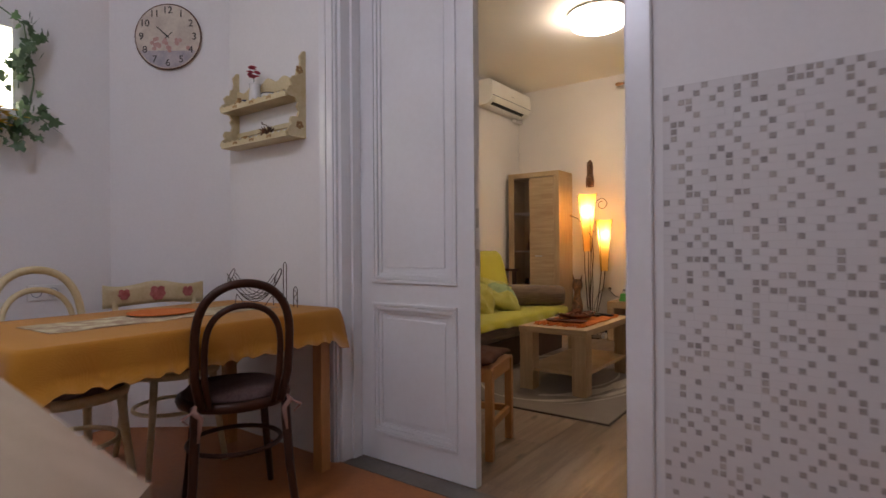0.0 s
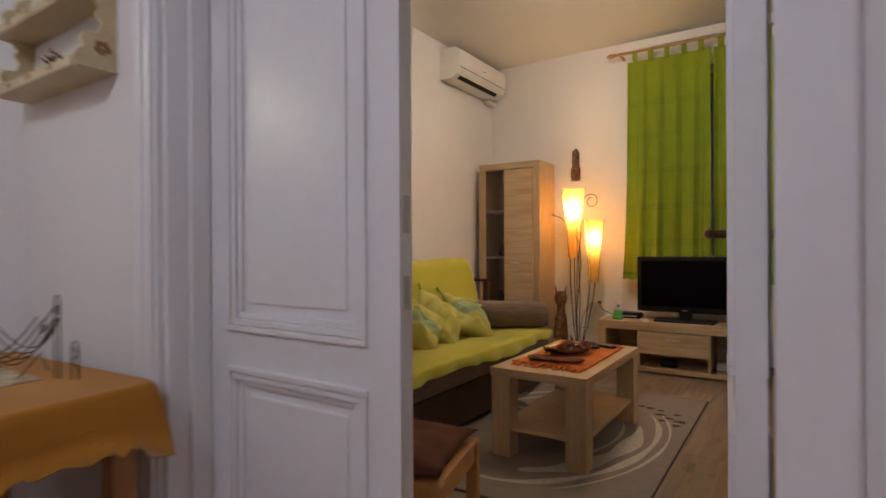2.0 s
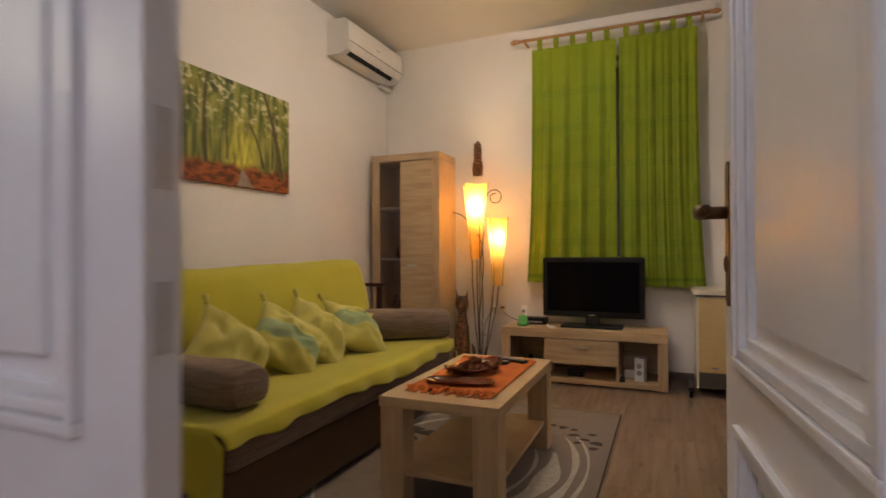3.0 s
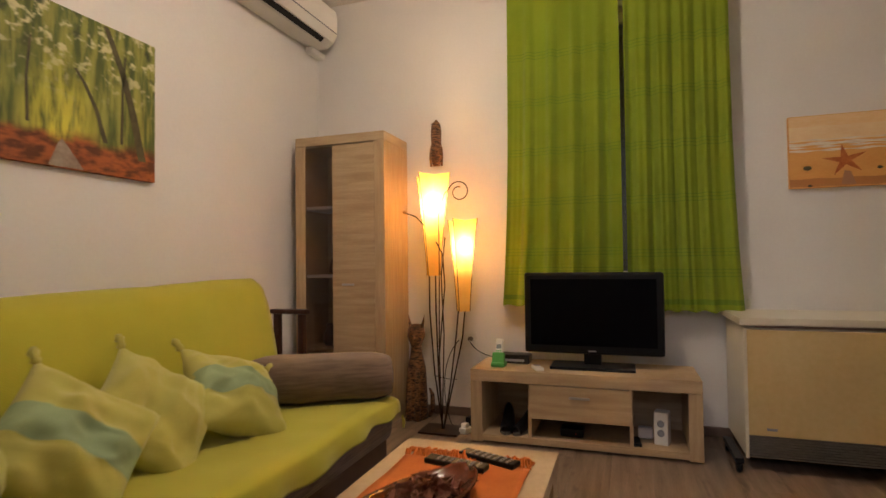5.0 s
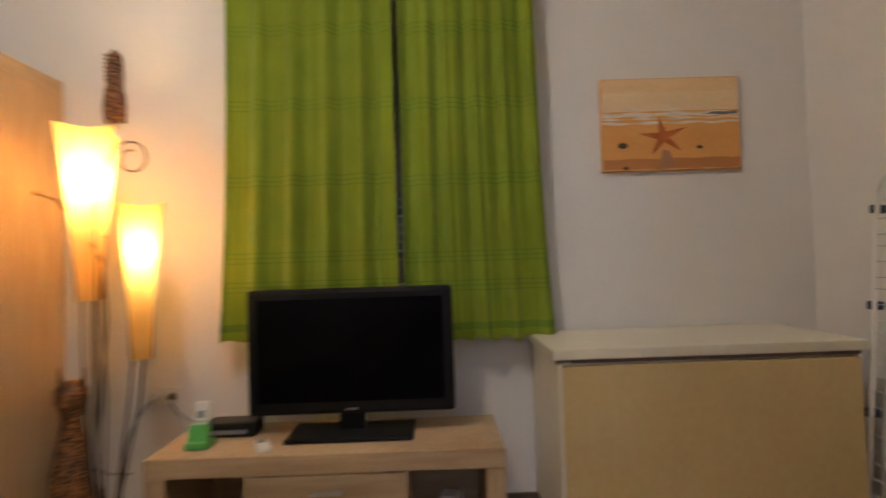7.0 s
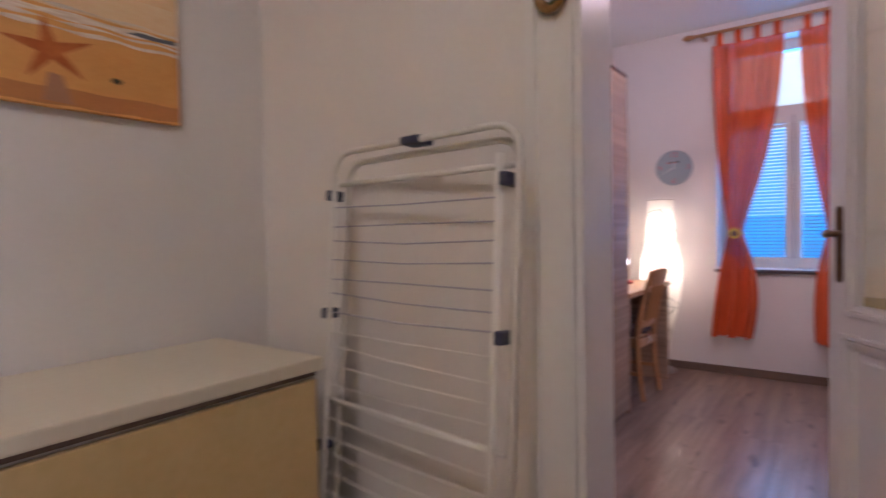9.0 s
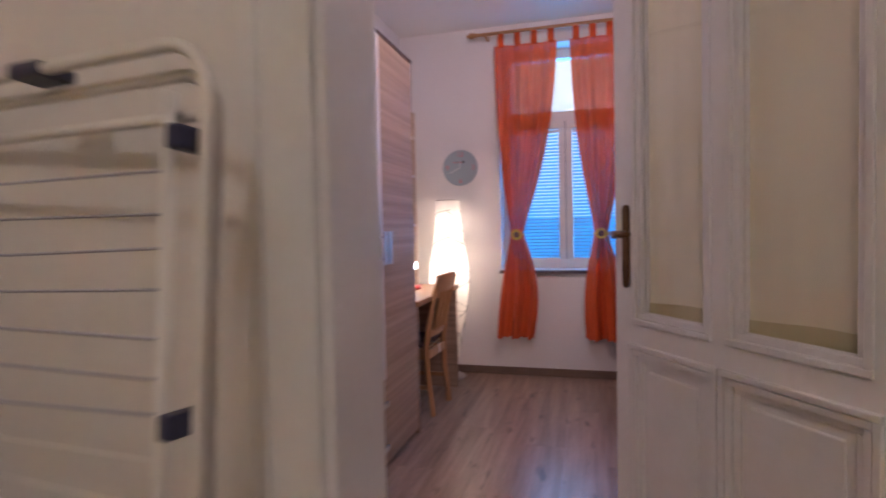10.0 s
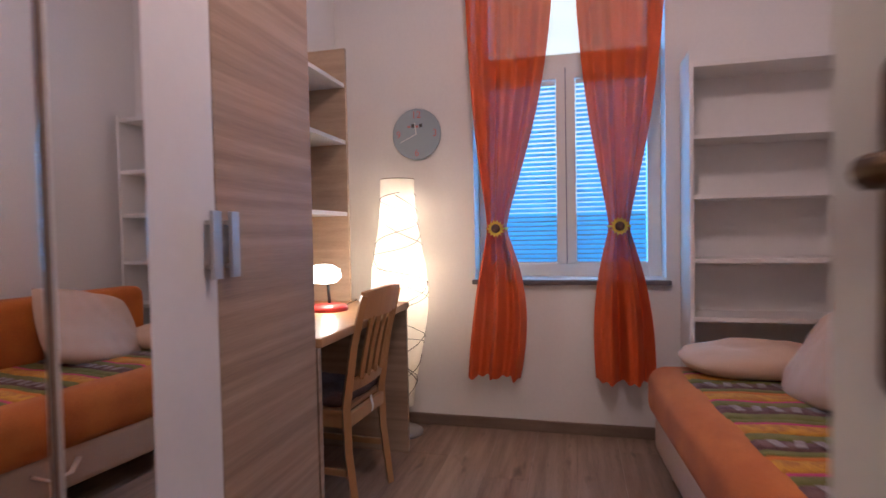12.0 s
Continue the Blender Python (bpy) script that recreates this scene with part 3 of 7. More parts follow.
def lever(door, x, z, side, t=0.042):
    """A long brass plate with a curled lever on one face; side -1 or 1 in y."""
    y = -0.001 if side < 0 else t + 0.001
    s = side
    pts = [(0.0135 * math.cos(a), 0.104 + 0.016 * math.sin(a)) for a in np.linspace(0, math.pi, 7)] + [(-0.0135 * math.cos(a), -0.104 - 0.016 * math.sin(a)) for a in np.linspace(0, math.pi, 7)]
    bm = turned(outline(pts, 0, 0.006), Matrix(((1, 0, 0, x), (0, 0, s, y), (0, 1, 0, z - 0.025), (0, 0, 0, 1))))
    plate = part("door_handle", bm, BRASS, door, "aged brass handle on a long back plate")
    q = tube([(x, y, z + 0.01), (x, y + s * 0.03, z + 0.01), (x - 0.004, y + s * 0.047, z + 0.01), (x - 0.03, y + s * 0.052, z + 0.012), (x - 0.05, y + s * 0.05, z + 0.008), (x - 0.068, y + s * 0.047, z + 0.012)], [0.011, 0.011, 0.012, 0.010, 0.009, 0.008], 10)
    part("lever", q, BRASS, plate, smooth=True)
    part("keyhole_ring", tube([(x + 0.007 * math.cos(a), y + s * 0.007, z - 0.075 + 0.011 * math.sin(a)) for a in np.linspace(0, 2 * math.pi, 13)[:-1]], 0.003, 6, True), BRASS, plate)


LW = 0.665
kcells = [(0.105, LW - 0.105, 0.15, 0.735, "panel"), (0.105, LW - 0.105, 0.862, 2.25, "panel")]
d1 = door_leaf("door_left", pose(DL + 0.022, 2.258, 0), LW, 2.42, kcells, "closed white gloss-painted panelled double door leaf")
part("strike_plate", boxes((LW - 0.001, LW + 0.002, 0.010, 0.032, 0.93, 1.00), (LW - 0.001, LW + 0.002, 0.010, 0.032, 1.09, 1.17), bevel=0.0008), ALU, d1, "steel strike plates on the leaf edge")
d2 = door_leaf("door_right", pose(DR - 0.022, 2.30, 0, 0, 0, 95.7), LW, 2.42, kcells, "open white gloss-painted panelled double door leaf")
lever(d2, LW - 0.05, 1.08, 1)
lever(d2, LW - 0.05, 1.08, -1)
BW = 0.875
bcells = [(0.163, 0.477, 0.81, 2.19, "glass"), (0.518, 0.802, 0.81, 2.19, "glass"), (0.163, 0.477, 0.15, 0.735, "panel"), (0.518, 0.802, 0.15, 0.735, "panel")]
d3 = door_leaf("door_bedroom", pose(1.40, 4.412, 0, 0, 0, 34.5), BW, 2.30, bcells, "open white glazed bedroom door with cream net curtains")
lever(d3, BW - 0.052, 1.055, 1)
lever(d3, BW - 0.052, 1.055, -1)


# ---- mosaic wall beside the door ----
TX0, TZ1, TP = 0.025, 1.495, 0.0216
cols_w = int((0.95 - TX0) / TP) * TP
tilewall = structure("mosaic_splashback", boxes((TX0, TX0 + cols_w, YM - 0.008, YM, 0, TZ1)), GROUT, "white mosaic tiling with scattered grey glass squares", "tiling")
rng = random.Random(5)
cols, rows_n = int((0.95 - TX0) / TP), int(TZ1 / TP)
grey = set()
for r in range(rows_n):
    c = rng.randint(0, 3)
    while c < cols:
        if (c, r - 1) not in grey or rng.random() < 0.25:
            grey.add((c, r))
        c += rng.choice((1, 2, 2, 2, 3, 3, 3, 4, 5))
wbm_v, wbm_f = [], []


def tile_verts(x0, x1, z0, z1, y0, y1, b=0.0012):
    return [(x0, y1, z0), (x1, y1, z0), (x1, y1, z1), (x0, y1, z1), (x0 + b, y0, z0 + b), (x1 - b, y0, z0 + b), (x1 - b, y0, z1 - b), (x0 + b, y0, z1 - b)]


TF = [(4, 5, 6, 7), (0, 1, 5, 4), (1, 2, 6, 5), (2, 3, 7, 6), (3, 0, 4, 7)]
for r in range(rows_n):
    c = 0
    while c < cols:
        if (c, r) in grey:
            c += 1
            continue
        run = 1
        while c + run < cols and (c + run, r) not in grey and run < 3:
            run += 1
        k = len(wbm_v)
        x0, z0 = TX0 + c * TP, TZ1 - (r + 1) * TP
        wbm_v += tile_verts(x0 + 0.0002, x0 + run * TP - 0.0002, z0 + 0.0002, z0 + TP - 0.0002, YM - 0.0086 - rng.random() * 0.0002, YM - 0.008, 0.0003)
        wbm_f += [tuple(k + i for i in f) for f in TF]
        c += run
me = bpy.data.meshes.new("white_tile")
me.from_pydata(wbm_v, [], wbm_f)
me.materials.append(WTILE)
wt = tagged(new("white_tile", me), kind="stuff")
wt.parent = tilewall
GM = bpy.data.meshes.new("grey_tile")
GM.from_pydata(tile_verts(-TP * 0.37, TP * 0.37, -TP * 0.37, TP * 0.37, -0.0014, 0, 0.0008), [], TF)
GM.materials.append(GTILE)
far_v, far_f = [], []
count = 0
for c, r in sorted(grey):
    x, z = TX0 + (c + 0.5) * TP, TZ1 - (r + 0.5) * TP
    if z < 0:
        continue
    if count < 300:
        ob = new("grey_tile", GM)
        ob.parent = tilewall
        ob.location = (x, YM - 0.008, z)
        count += 1
    else:
        k = len(far_v)
        far_v += tile_verts(x - TP * 0.37, x + TP * 0.37, z - TP * 0.37, z + TP * 0.37, YM - 0.0094, YM - 0.008, 0.0008)
        far_f += [tuple(k + i for i in f) for f in TF]
me = bpy.data.meshes.new("grey_tile_rest")
me.from_pydata(far_v, [], far_f)
me.materials.append(GTILE)
gr = tagged(new("grey_tile_rest", me), kind="stuff")
gr.parent = tilewall


# ---- plank floors ----
PLANK = boxes((-0.5, 0.5, -0.5, 0.5, -0.5, 0.5))
pm = bpy.data.meshes.new("plank")
PLANK.to_mesh(pm)
PLANK.free()
pm_y = pm.copy()
pm.materials.append(LAMINATE)
pm_y.materials.append(LAMINATE_Y)


def planks(floor, x0, x1, y0, y1, shift, along="x"):
    w, ln, k = 0.192, 1.285, 0
    y = y0
    while y < y1 - 0.01:
        yy = min(y + w, y1)
        x = x0 - ((k * 0.43 + shift) % 1.0) * ln
        while x < x1:
            a, b = max(x, x0), min(x + ln, x1)
            if b - a > 0.03:
                ob = new("plank", pm if along == "x" else pm_y)
                ob.parent = floor
                ca, cb, la, lb = (a + b) / 2, (y + yy) / 2, b - a - 0.0008, yy - y - 0.0007
                ob.location = (ca, cb, -0.004) if along == "x" else (cb, ca, -0.004)
                ob.scale = (la, lb, 0.0075) if along == "x" else (lb, la, 0.0075)
            x += ln
        y, k = y + w, k + 1


planks(FLOORB, 2.25, YN, XW, XE + 0.1, 0.2, "y")
planks(FLOORC, XE + 0.1, XB, 3.8, 6.42, 0.55)


# ---- kitchen ----
def bentwood_chair(m, wood, label, cushion, back="bow", tie=None):
    """A bentwood chair facing -x: round seat, hooped or rail back, splayed legs, ring stretcher."""
    ch = thing("bentwood_chair", m, label, "chair", "chairs round the dining table")
    sz = 0.455
    part("seat_frame", lathe([(0.165, sz - 0.035), (0.205, sz - 0.035), (0.212, sz - 0.015), (0.205, sz), (0.165, sz)], 32), wood, ch, smooth=True)
    part("seat", lathe([(0.17, sz - 0.02), (0.172, sz - 0.004), (0.0, sz - 0.008)], 32), wood, ch)
    cs = sheet(lambda u, v: Vector((0.19 * (2 * u - 1) * math.sqrt(1 - 0.45 * (2 * v - 1) ** 2), 0.19 * (2 * v - 1) * math.sqrt(1 - 0.45 * (2 * u - 1) ** 2), sz + 0.004 + 0.036 * max(0, (1 - (2 * u - 1) ** 4) * (1 - (2 * v - 1) ** 4)) ** 0.5)), 14, 14, 0.004)
    part("seat_cushion", cs, cushion, ch, "thin worn seat cushion", smooth=True)
    legs = [((-0.14, -0.13), (-0.185, -0.17)), ((-0.14, 0.13), (-0.185, 0.17))]
    for (a, b), (c, d) in legs:
        part("leg", tube([(a, b, sz - 0.03), (a * 1.08, b * 1.08, 0.28), (c, d, 0.0)], [0.017, 0.016, 0.013], 10), wood, ch, smooth=True)
    top = 0.90
    for s in (-1, 1):
        part("back_leg", tube([(0.185, s * 0.155, sz), (0.19, s * 0.155, 0.38), (0.205, s * 0.165, 0.2), (0.25, s * 0.185, 0.0)], [0.017, 0.018, 0.016, 0.014], 10), wood, ch, smooth=True)
    part("ring_stretcher", tube([(0.172 * math.cos(t), 0.172 * math.sin(t), 0.26) for t in np.linspace(0, 2 * math.pi, 33)[:-1]], 0.0095, 8, True), wood, ch, smooth=True)

    def hoop(hw, z1, r):
        n = 26
        pts = []
        for i in range(n + 1):
            t = math.pi * i / n
            y = -hw * math.cos(t)
            k = max(0.0, math.sin(t))
            z = sz + 0.10 + (z1 - sz - 0.10) * min(1, k ** 0.55)
            pts.append((0.19 + 0.09 * (z - sz) / (top - sz), y * (0.92 + 0.12 * k), z))
        lo = (0.19, -hw * 0.80, sz - 0.01)
        hi = (0.19, hw * 0.80, sz - 0.01)
        return tube([lo] + pts + [hi], r, 10)
    if back == "bow":
        part("back_bow", hoop(0.172, top - 0.012, 0.0155), wood, ch, smooth=True)
        part("inner_bow", hoop(0.138, top - 0.09, 0.0115), wood, ch, smooth=True)
    else:
        for s in (-1, 1):
            part("back_post", tube([(0.19, s * 0.155, sz - 0.02), (0.212, s * 0.17, 0.60), (0.246, s * 0.19, 0.76), (0.252, s * 0.192, 0.80)], [0.017, 0.016, 0.014, 0.010], 10), wood, ch, smooth=True)
        for z0, z1 in ((0.74, 0.84),):
            bm = sheet(lambda u, v: Vector((0.245 - 0.03 * math.cos((u - 0.5) * 2.6) + 0.02, -0.235 + 0.47 * u, z0 + (z1 - z0) * v - 0.02 * (1 - math.cos((u - 0.5) * 4)) * (1 - v) * 0.6 + 0.012 * math.cos((u - 0.5) * 9) * v)), 24, 4, 0.018)
            rail = part("back_rail", bm, wood, ch, "cream back rail painted with roses", smooth=True)
            for yc, r in ((-0.15, 0.03), (0.0, 0.042), (0.15, 0.03)):
                for side in (-1, 1):
                    bmr = bmesh.new()
                    for q in range(7):
                        a = q * 0.9
                        lathe([(0.0, 0.0), (r * 0.42, 0.0012), (r * 0.30, 0.0026), (0.0, 0.003)], 10, bmr, (r * 0.6 * math.cos(a) * (q > 0), r * 0.5 * math.sin(a) * (q > 0), 0))
                    xs = (0.244 - 0.03 * math.cos(yc / 0.47 * 2.6)) + (0.022 if side > 0 else -0.004)
                    turned(bmr, Matrix.Translation((xs, yc, 0.792)) @ Matrix.Rotation(side * radians(90), 4, "Y"))
                    part("painted_rose", bmr, ROSE, rail)
    if tie:
        for s in (-1, 1):
            bm = tube([(0.20, s * 0.155, sz + 0.01), (0.225, s * 0.165, sz - 0.005), (0.228, s * 0.14, sz - 0.03), (0.235, s * 0.15, sz - 0.11)], [0.006, 0.012, 0.01, 0.004], 6, flat=0.4)
            tube([(0.225, s * 0.165, sz - 0.005), (0.232, s * 0.20, sz - 0.025), (0.228, s * 0.175, sz - 0.05)], [0.008, 0.014, 0.006], 6, False, bm, 0.4)
            part("cushion_tie", bm, tie, ch, "faded pink cushion tie in a bow", smooth=True)
    return ch


TT = pose(-1.748, 1.46, 0, 0, 0, 3)
TW, TL, TH = 0.80, 1.22, 0.728
table = thing("dining_table", TT, "pine dining table under a mustard cloth", "table")
part("tabletop", boxes((-TW / 2, TW / 2, -TL / 2, TL / 2, TH - 0.03, TH), bevel=0.004), PINE, table)
part("apron", boxes((-TW / 2 + 0.05, TW / 2 - 0.05, -TL / 2 + 0.05, TL / 2 - 0.05, TH - 0.12, TH - 0.032)), PINE, table)
for sx in (-1, 1):
    for sy in (-1, 1):
        part("leg", boxes((sx * (TW / 2 - 0.06) - 0.028, sx * (TW / 2 - 0.06) + 0.028, sy * (TL / 2 - 0.06) - 0.028, sy * (TL / 2 - 0.06) + 0.028, 0, TH - 0.03), bevel=0.005), PINE, table)


def cloth_surface():
    """The cloth's top, rounded over the edge, and its hanging skirt with a scalloped hem."""
    bm = bmesh.new()
    n = 220
    hw, hl, drop = TW / 2 + 0.012, TL / 2 + 0.012, 0.128
    per = []
    for i in range(n):
        t = i / n * 4
        k, f = int(t), t - int(t)
        corners = [(hw, -hl), (hw, hl), (-hw, hl), (-hw, -hl)]
        a, b = corners[k], corners[(k + 1) % 4]
        per.append((a[0] + (b[0] - a[0]) * f, a[1] + (b[1] - a[1]) * f, f, k))
    levels = [(0.96, 0.005), (0.985, 0.004), (1.0, -0.006), (1.012, -0.03), (1.022, -0.08), (1.028, -0.13), (1.03, -drop)]
    rings = []
    for s, dz in levels:
        rg = []
        for i, (x, y, f, k) in enumerate(per):
            c = min(f, 1 - f)
            near = max(0, 1 - c / 0.07)
            hang = -dz / drop if dz < 0 else 0
            wav = 0.010 * hang * math.sin(i * 0.55) + 0.03 * hang * near
            d = Vector((x / hw, y / hl)).normalized()
            rd = 1 - 0.022 * near ** 2
            z = TH + 0.003 + dz
            if hang >= 1:
                z += 0.018 * abs(math.sin(i * math.pi * 0.30)) - 0.018
            z -= 0.05 * near * hang
            rg.append(bm.verts.new((x * (1 if abs(abs(x) - hw) > 0.001 else s) * rd + d.x * wav, y * (1 if abs(abs(y) - hl) > 0.001 else s) * rd + d.y * wav, z)))
        rings.append(rg)
    for a, b in zip(rings, rings[1:]):
        for i in range(n):
            bm.faces.new((a[i], a[(i + 1) % n], b[(i + 1) % n], b[i]))
    bm.faces.new(rings[0])
    return bm


cloth = tagged(part("tablecloth", cloth_surface(), MUSTARD, smooth=True), "mustard yellow tablecloth with a scalloped hem over the table", "tablecloth")
cloth.matrix_basis = TT
rn = tagged(part("table_runner", sheet(lambda u, v: Vector((-0.13 + 0.27 * u, -0.44 + 0.92 * v, TH + 0.011 + 0.0015 * math.sin(v * 21 + u * 3))), 6, 24, 0.002), RUNNER), "cream floral table runner lying along the tablecloth", "runner")
rn.matrix_basis = TT
pm_ = tagged(part("placemat", lathe([(0.0, 0.0), (0.125, 0.0), (0.13, 0.003), (0.128, 0.006), (0.0, 0.006)], 36), ORANGECLOTH), "round orange placemat on the table runner", "placemat")
pm_.matrix_basis = pose(-1.82, 1.50, TH + 0.0155)

basket = thing("wire_bowl", pose(-1.80, 1.93, TH + 0.008, 0, 0, 20), "black wire bowl with looped ends on the tablecloth", "bowl")
for k in range(7):
    w = 0.045 * (k - 3) / 3
    part("wire", tube([(0.13 * t, w * (1.2 - 0.5 * t * t), 0.02 + 0.10 * t * t + 0.012 * abs(k - 3)) for t in np.linspace(-1, 1, 15)], 0.0018, 5), IRON, basket)
for s in (-1, 1):
    part("loop", tube([(s * 0.13 + 0.012 * math.cos(a), 0.045 * math.sin(a) * 0.5, 0.145 + 0.032 * math.sin(a)) for a in np.linspace(0, 6.2, 15)], 0.0022, 5), IRON, basket)
    part("foot", tube([(s * 0.08, -0.04, 0.0), (s * 0.10, 0.0, 0.055), (s * 0.08, 0.04, 0.0)], 0.0022, 5), IRON, basket)
holder = thing("wire_stand", pose(-1.62, 1.97, TH + 0.004, 0, 0, 20), "tall black wire napkin stand on the tablecloth", "stand")
part("tall_loop", tube([(-0.008, 0, 0), (-0.008, 0, 0.20), (-0.004, 0, 0.212), (0.004, 0, 0.212), (0.008, 0, 0.20), (0.008, 0, 0)], 0.002, 5), IRON, holder)
part("short_loop", tube([(0.045, 0, 0), (0.045, 0, 0.09), (0.055, 0, 0.10), (0.065, 0, 0.09), (0.065, 0, 0)], 0.002, 5), IRON, holder)
part("scroll", tube([(0.055 + 0.008 * math.cos(a), 0, 0.03 + 0.006 * a) for a in np.linspace(0, 9, 24)], 0.0015, 5), IRON, holder)
part("base_wire", tube([(0.09 * math.cos(a), 0.05 * math.sin(a), 0.002) for a in np.linspace(0, 2 * math.pi, 25)[:-1]], 0.002, 5, True), IRON, holder)

bentwood_chair(pose(-1.45, 1.60, 0, 0, 0, -25), DARKWOOD, "dark brown bentwood chair with tied cushion at the table", CUSHDARK, "bow", PINKTIE)
bentwood_chair(pose(-1.925, 1.19, 0, 0, 0, 184), CREAMWOOD, "cream painted bentwood chair with hooped back", CUSHDARK).scale = (1, 1, 1.045)
bentwood_chair(pose(-2.12, 1.70, 0, 0, 0, 172), CREAMWOOD, "cream painted chair with roses on its back rail", CUSHDARK, "rail")

# wall shelf, with its back on the dividing wall
SHX0, SHX1 = -2.25, -1.668
ws = thing("wall_shelf", pose(SHX0, YM, 1.557), "cream painted scalloped wooden wall shelf", "shelf")
SW = SHX1 - SHX0
side_pts = [(0, 0), (-0.10, 0), (-0.112, 0.02), (-0.10, 0.045), (-0.085, 0.055), (-0.095, 0.075), (-0.085, 0.095), (-0.05, 0.10), (-0.04, 0.13), (-0.055, 0.15), (-0.045, 0.17), (-0.06, 0.19), (-0.105, 0.195), (-0.115, 0.215), (-0.10, 0.24), (-0.08, 0.25), (-0.092, 0.275), (-0.075, 0.295), (-0.055, 0.30), (-0.05, 0.33), (-0.035, 0.34), (-0.03, 0.375), (-0.035, 0.40), (-0.015, 0.43), (0, 0.43)]
for x in (0.0, SW - 0.014):
    bm = turned(outline(side_pts, x, x + 0.014), Matrix(((0, 0, 1, 0), (1, 0, 0, 0), (0, 1, 0, 0), (0, 0, 0, 1))))
    part("side_panel", bm, CREAMWOOD, ws)
for z in (0.012, 0.205):
    part("shelf_board", boxes((0.014, SW - 0.014, -0.105, -0.002, z - 0.012, z), bevel=0.002), CREAMWOOD, ws)
    pts = [(0.014, z - 0.014)] + [(0.014 + (SW - 0.028) * i / 48, z + 0.014 + 0.005 * math.sin(i * math.pi / 2)) for i in range(49)] + [(SW - 0.014, z - 0.014)]
    part("front_lip", turned(outline(pts, -0.112, -0.104), Matrix(((1, 0, 0, 0), (0, 0, 1, 0), (0, 1, 0, 0), (0, 0, 0, 1)))), CREAMWOOD, ws)
    for k in (0.25, 0.5, 0.75):
        bm = bmesh.new()
        for q in range(3):
            lathe([(0.0, 0.0), (0.008, 0.001), (0.0, 0.002)], 8, bm, (0.013 * (q - 1), 0.003 * (q % 2), 0))
        turned(bm, Matrix.Translation((SW * k, -0.113, z)) @ Matrix.Rotation(radians(90), 4, "X"))
        part("painted_sprig", bm, GOLDWOOD, ws)
top_pts = [(0.014, 0.27)] + [(0.014 + (SW - 0.028) * i / 40, 0.315 + 0.05 * (1 - abs(i - 20) / 20) * 0.5 + 0.012 * math.cos(i * math.pi / 5)) for i in range(41)] + [(SW - 0.014, 0.27)]
part("back_rail", turned(outline(top_pts, -0.014, -0.002), Matrix(((1, 0, 0, 0), (0, 0, 1, 0), (0, 1, 0, 0), (0, 0, 0, 1)))), CREAMWOOD, ws)
part("back_rail_low", boxes((0.014, SW - 0.014, -0.014, -0.002, 0.07, 0.095), bevel=0.002), CREAMWOOD, ws)
for z, y in ((0.33, -0.06), (0.06, -0.06)):
    bm = bmesh.new()
    for q in range(5):
        a = q * 1.3
        lathe([(0.0, 0.0), (0.010, 0.0012), (0.0, 0.002)], 8, bm, (0.012 * math.cos(a), 0.014 * math.sin(a), 0))
    turned(bm, Matrix.Translation((SW, y + 0.02, z)) @ Matrix.Rotation(radians(90), 4, "Y"))
    part("painted_flower", bm, GOLDWOOD, ws)
SB = (SHX0, YM - 0.055, 1.557)
vase = thing("milk_jug_vase", pose(SB[0] + 0.24, SB[1], SB[2] + 0.205), "white ceramic jug holding a pink flower", "vase")
part("jug", lathe([(0.028, 0), (0.032, 0.01), (0.031, 0.06), (0.026, 0.09), (0.031, 0.115), (0.027, 0.113), (0.022, 0.09), (0.0, 0.02)], 20), CERAMIC, vase, smooth=True)
part("stem", tube([(0, 0, 0.05), (-0.006, 0, 0.12), (-0.012, 0, 0.155)], 0.002, 5), LEAF, vase)
bm = bmesh.new()
rg2 = random.Random(3)
for k in range(34):
    v = Vector((rg2.gauss(0, 1), rg2.gauss(0, 1), rg2.gauss(0, 1))).normalized() * 0.025
    lathe([(0.0, 0), (0.013, 0.004), (0.0, 0.005)], 6, bm, (v.x - 0.012, v.y, v.z * 1.2 + 0.178))
part("blossom", bm, PINKFLOWER, vase)
bowl = thing("small_bowl", pose(SB[0] + 0.37, SB[1], SB[2] + 0.205), "small white enamel bowl with a dark rim", "bowl")
part("body", lathe([(0.025, 0), (0.042, 0.014), (0.046, 0.036), (0.043, 0.036), (0.038, 0.016), (0.0, 0.006)], 24), CERAMIC, bowl, smooth=True)
part("rim", lathe([(0.042, 0.036), (0.046, 0.034), (0.047, 0.038), (0.042, 0.040)], 24), DARKINK, bowl)
bird = tagged(part("ceramic_bee_jar", lathe([(0.018, 0), (0.026, 0.012), (0.027, 0.03), (0.018, 0.05), (0.009, 0.058), (0.012, 0.066), (0.0, 0.07)], 18), GOLDWOOD, smooth=True), "small golden ceramic jar with dark stripes on shelf", "jar")
bird.matrix_basis = pose(SB[0] + 0.09, SB[1] + 0.005, SB[2] + 0.205)
cup = tagged(part("mug", lathe([(0.016, 0), (0.021, 0.004), (0.021, 0.042), (0.018, 0.042), (0.017, 0.006), (0, 0.006)], 18), NAVYPL, smooth=True), "small dark mug standing on the wall shelf", "mug")
cup.matrix_basis = pose(SB[0] + 0.155, SB[1], SB[2] + 0.205)
hedge = thing("dried_flower_bunch", pose(SB[0] + 0.35, SB[1], SB[2] + 0.012), "brown dried flower bunch on the wall shelf", "dried flowers")
bm = bmesh.new()
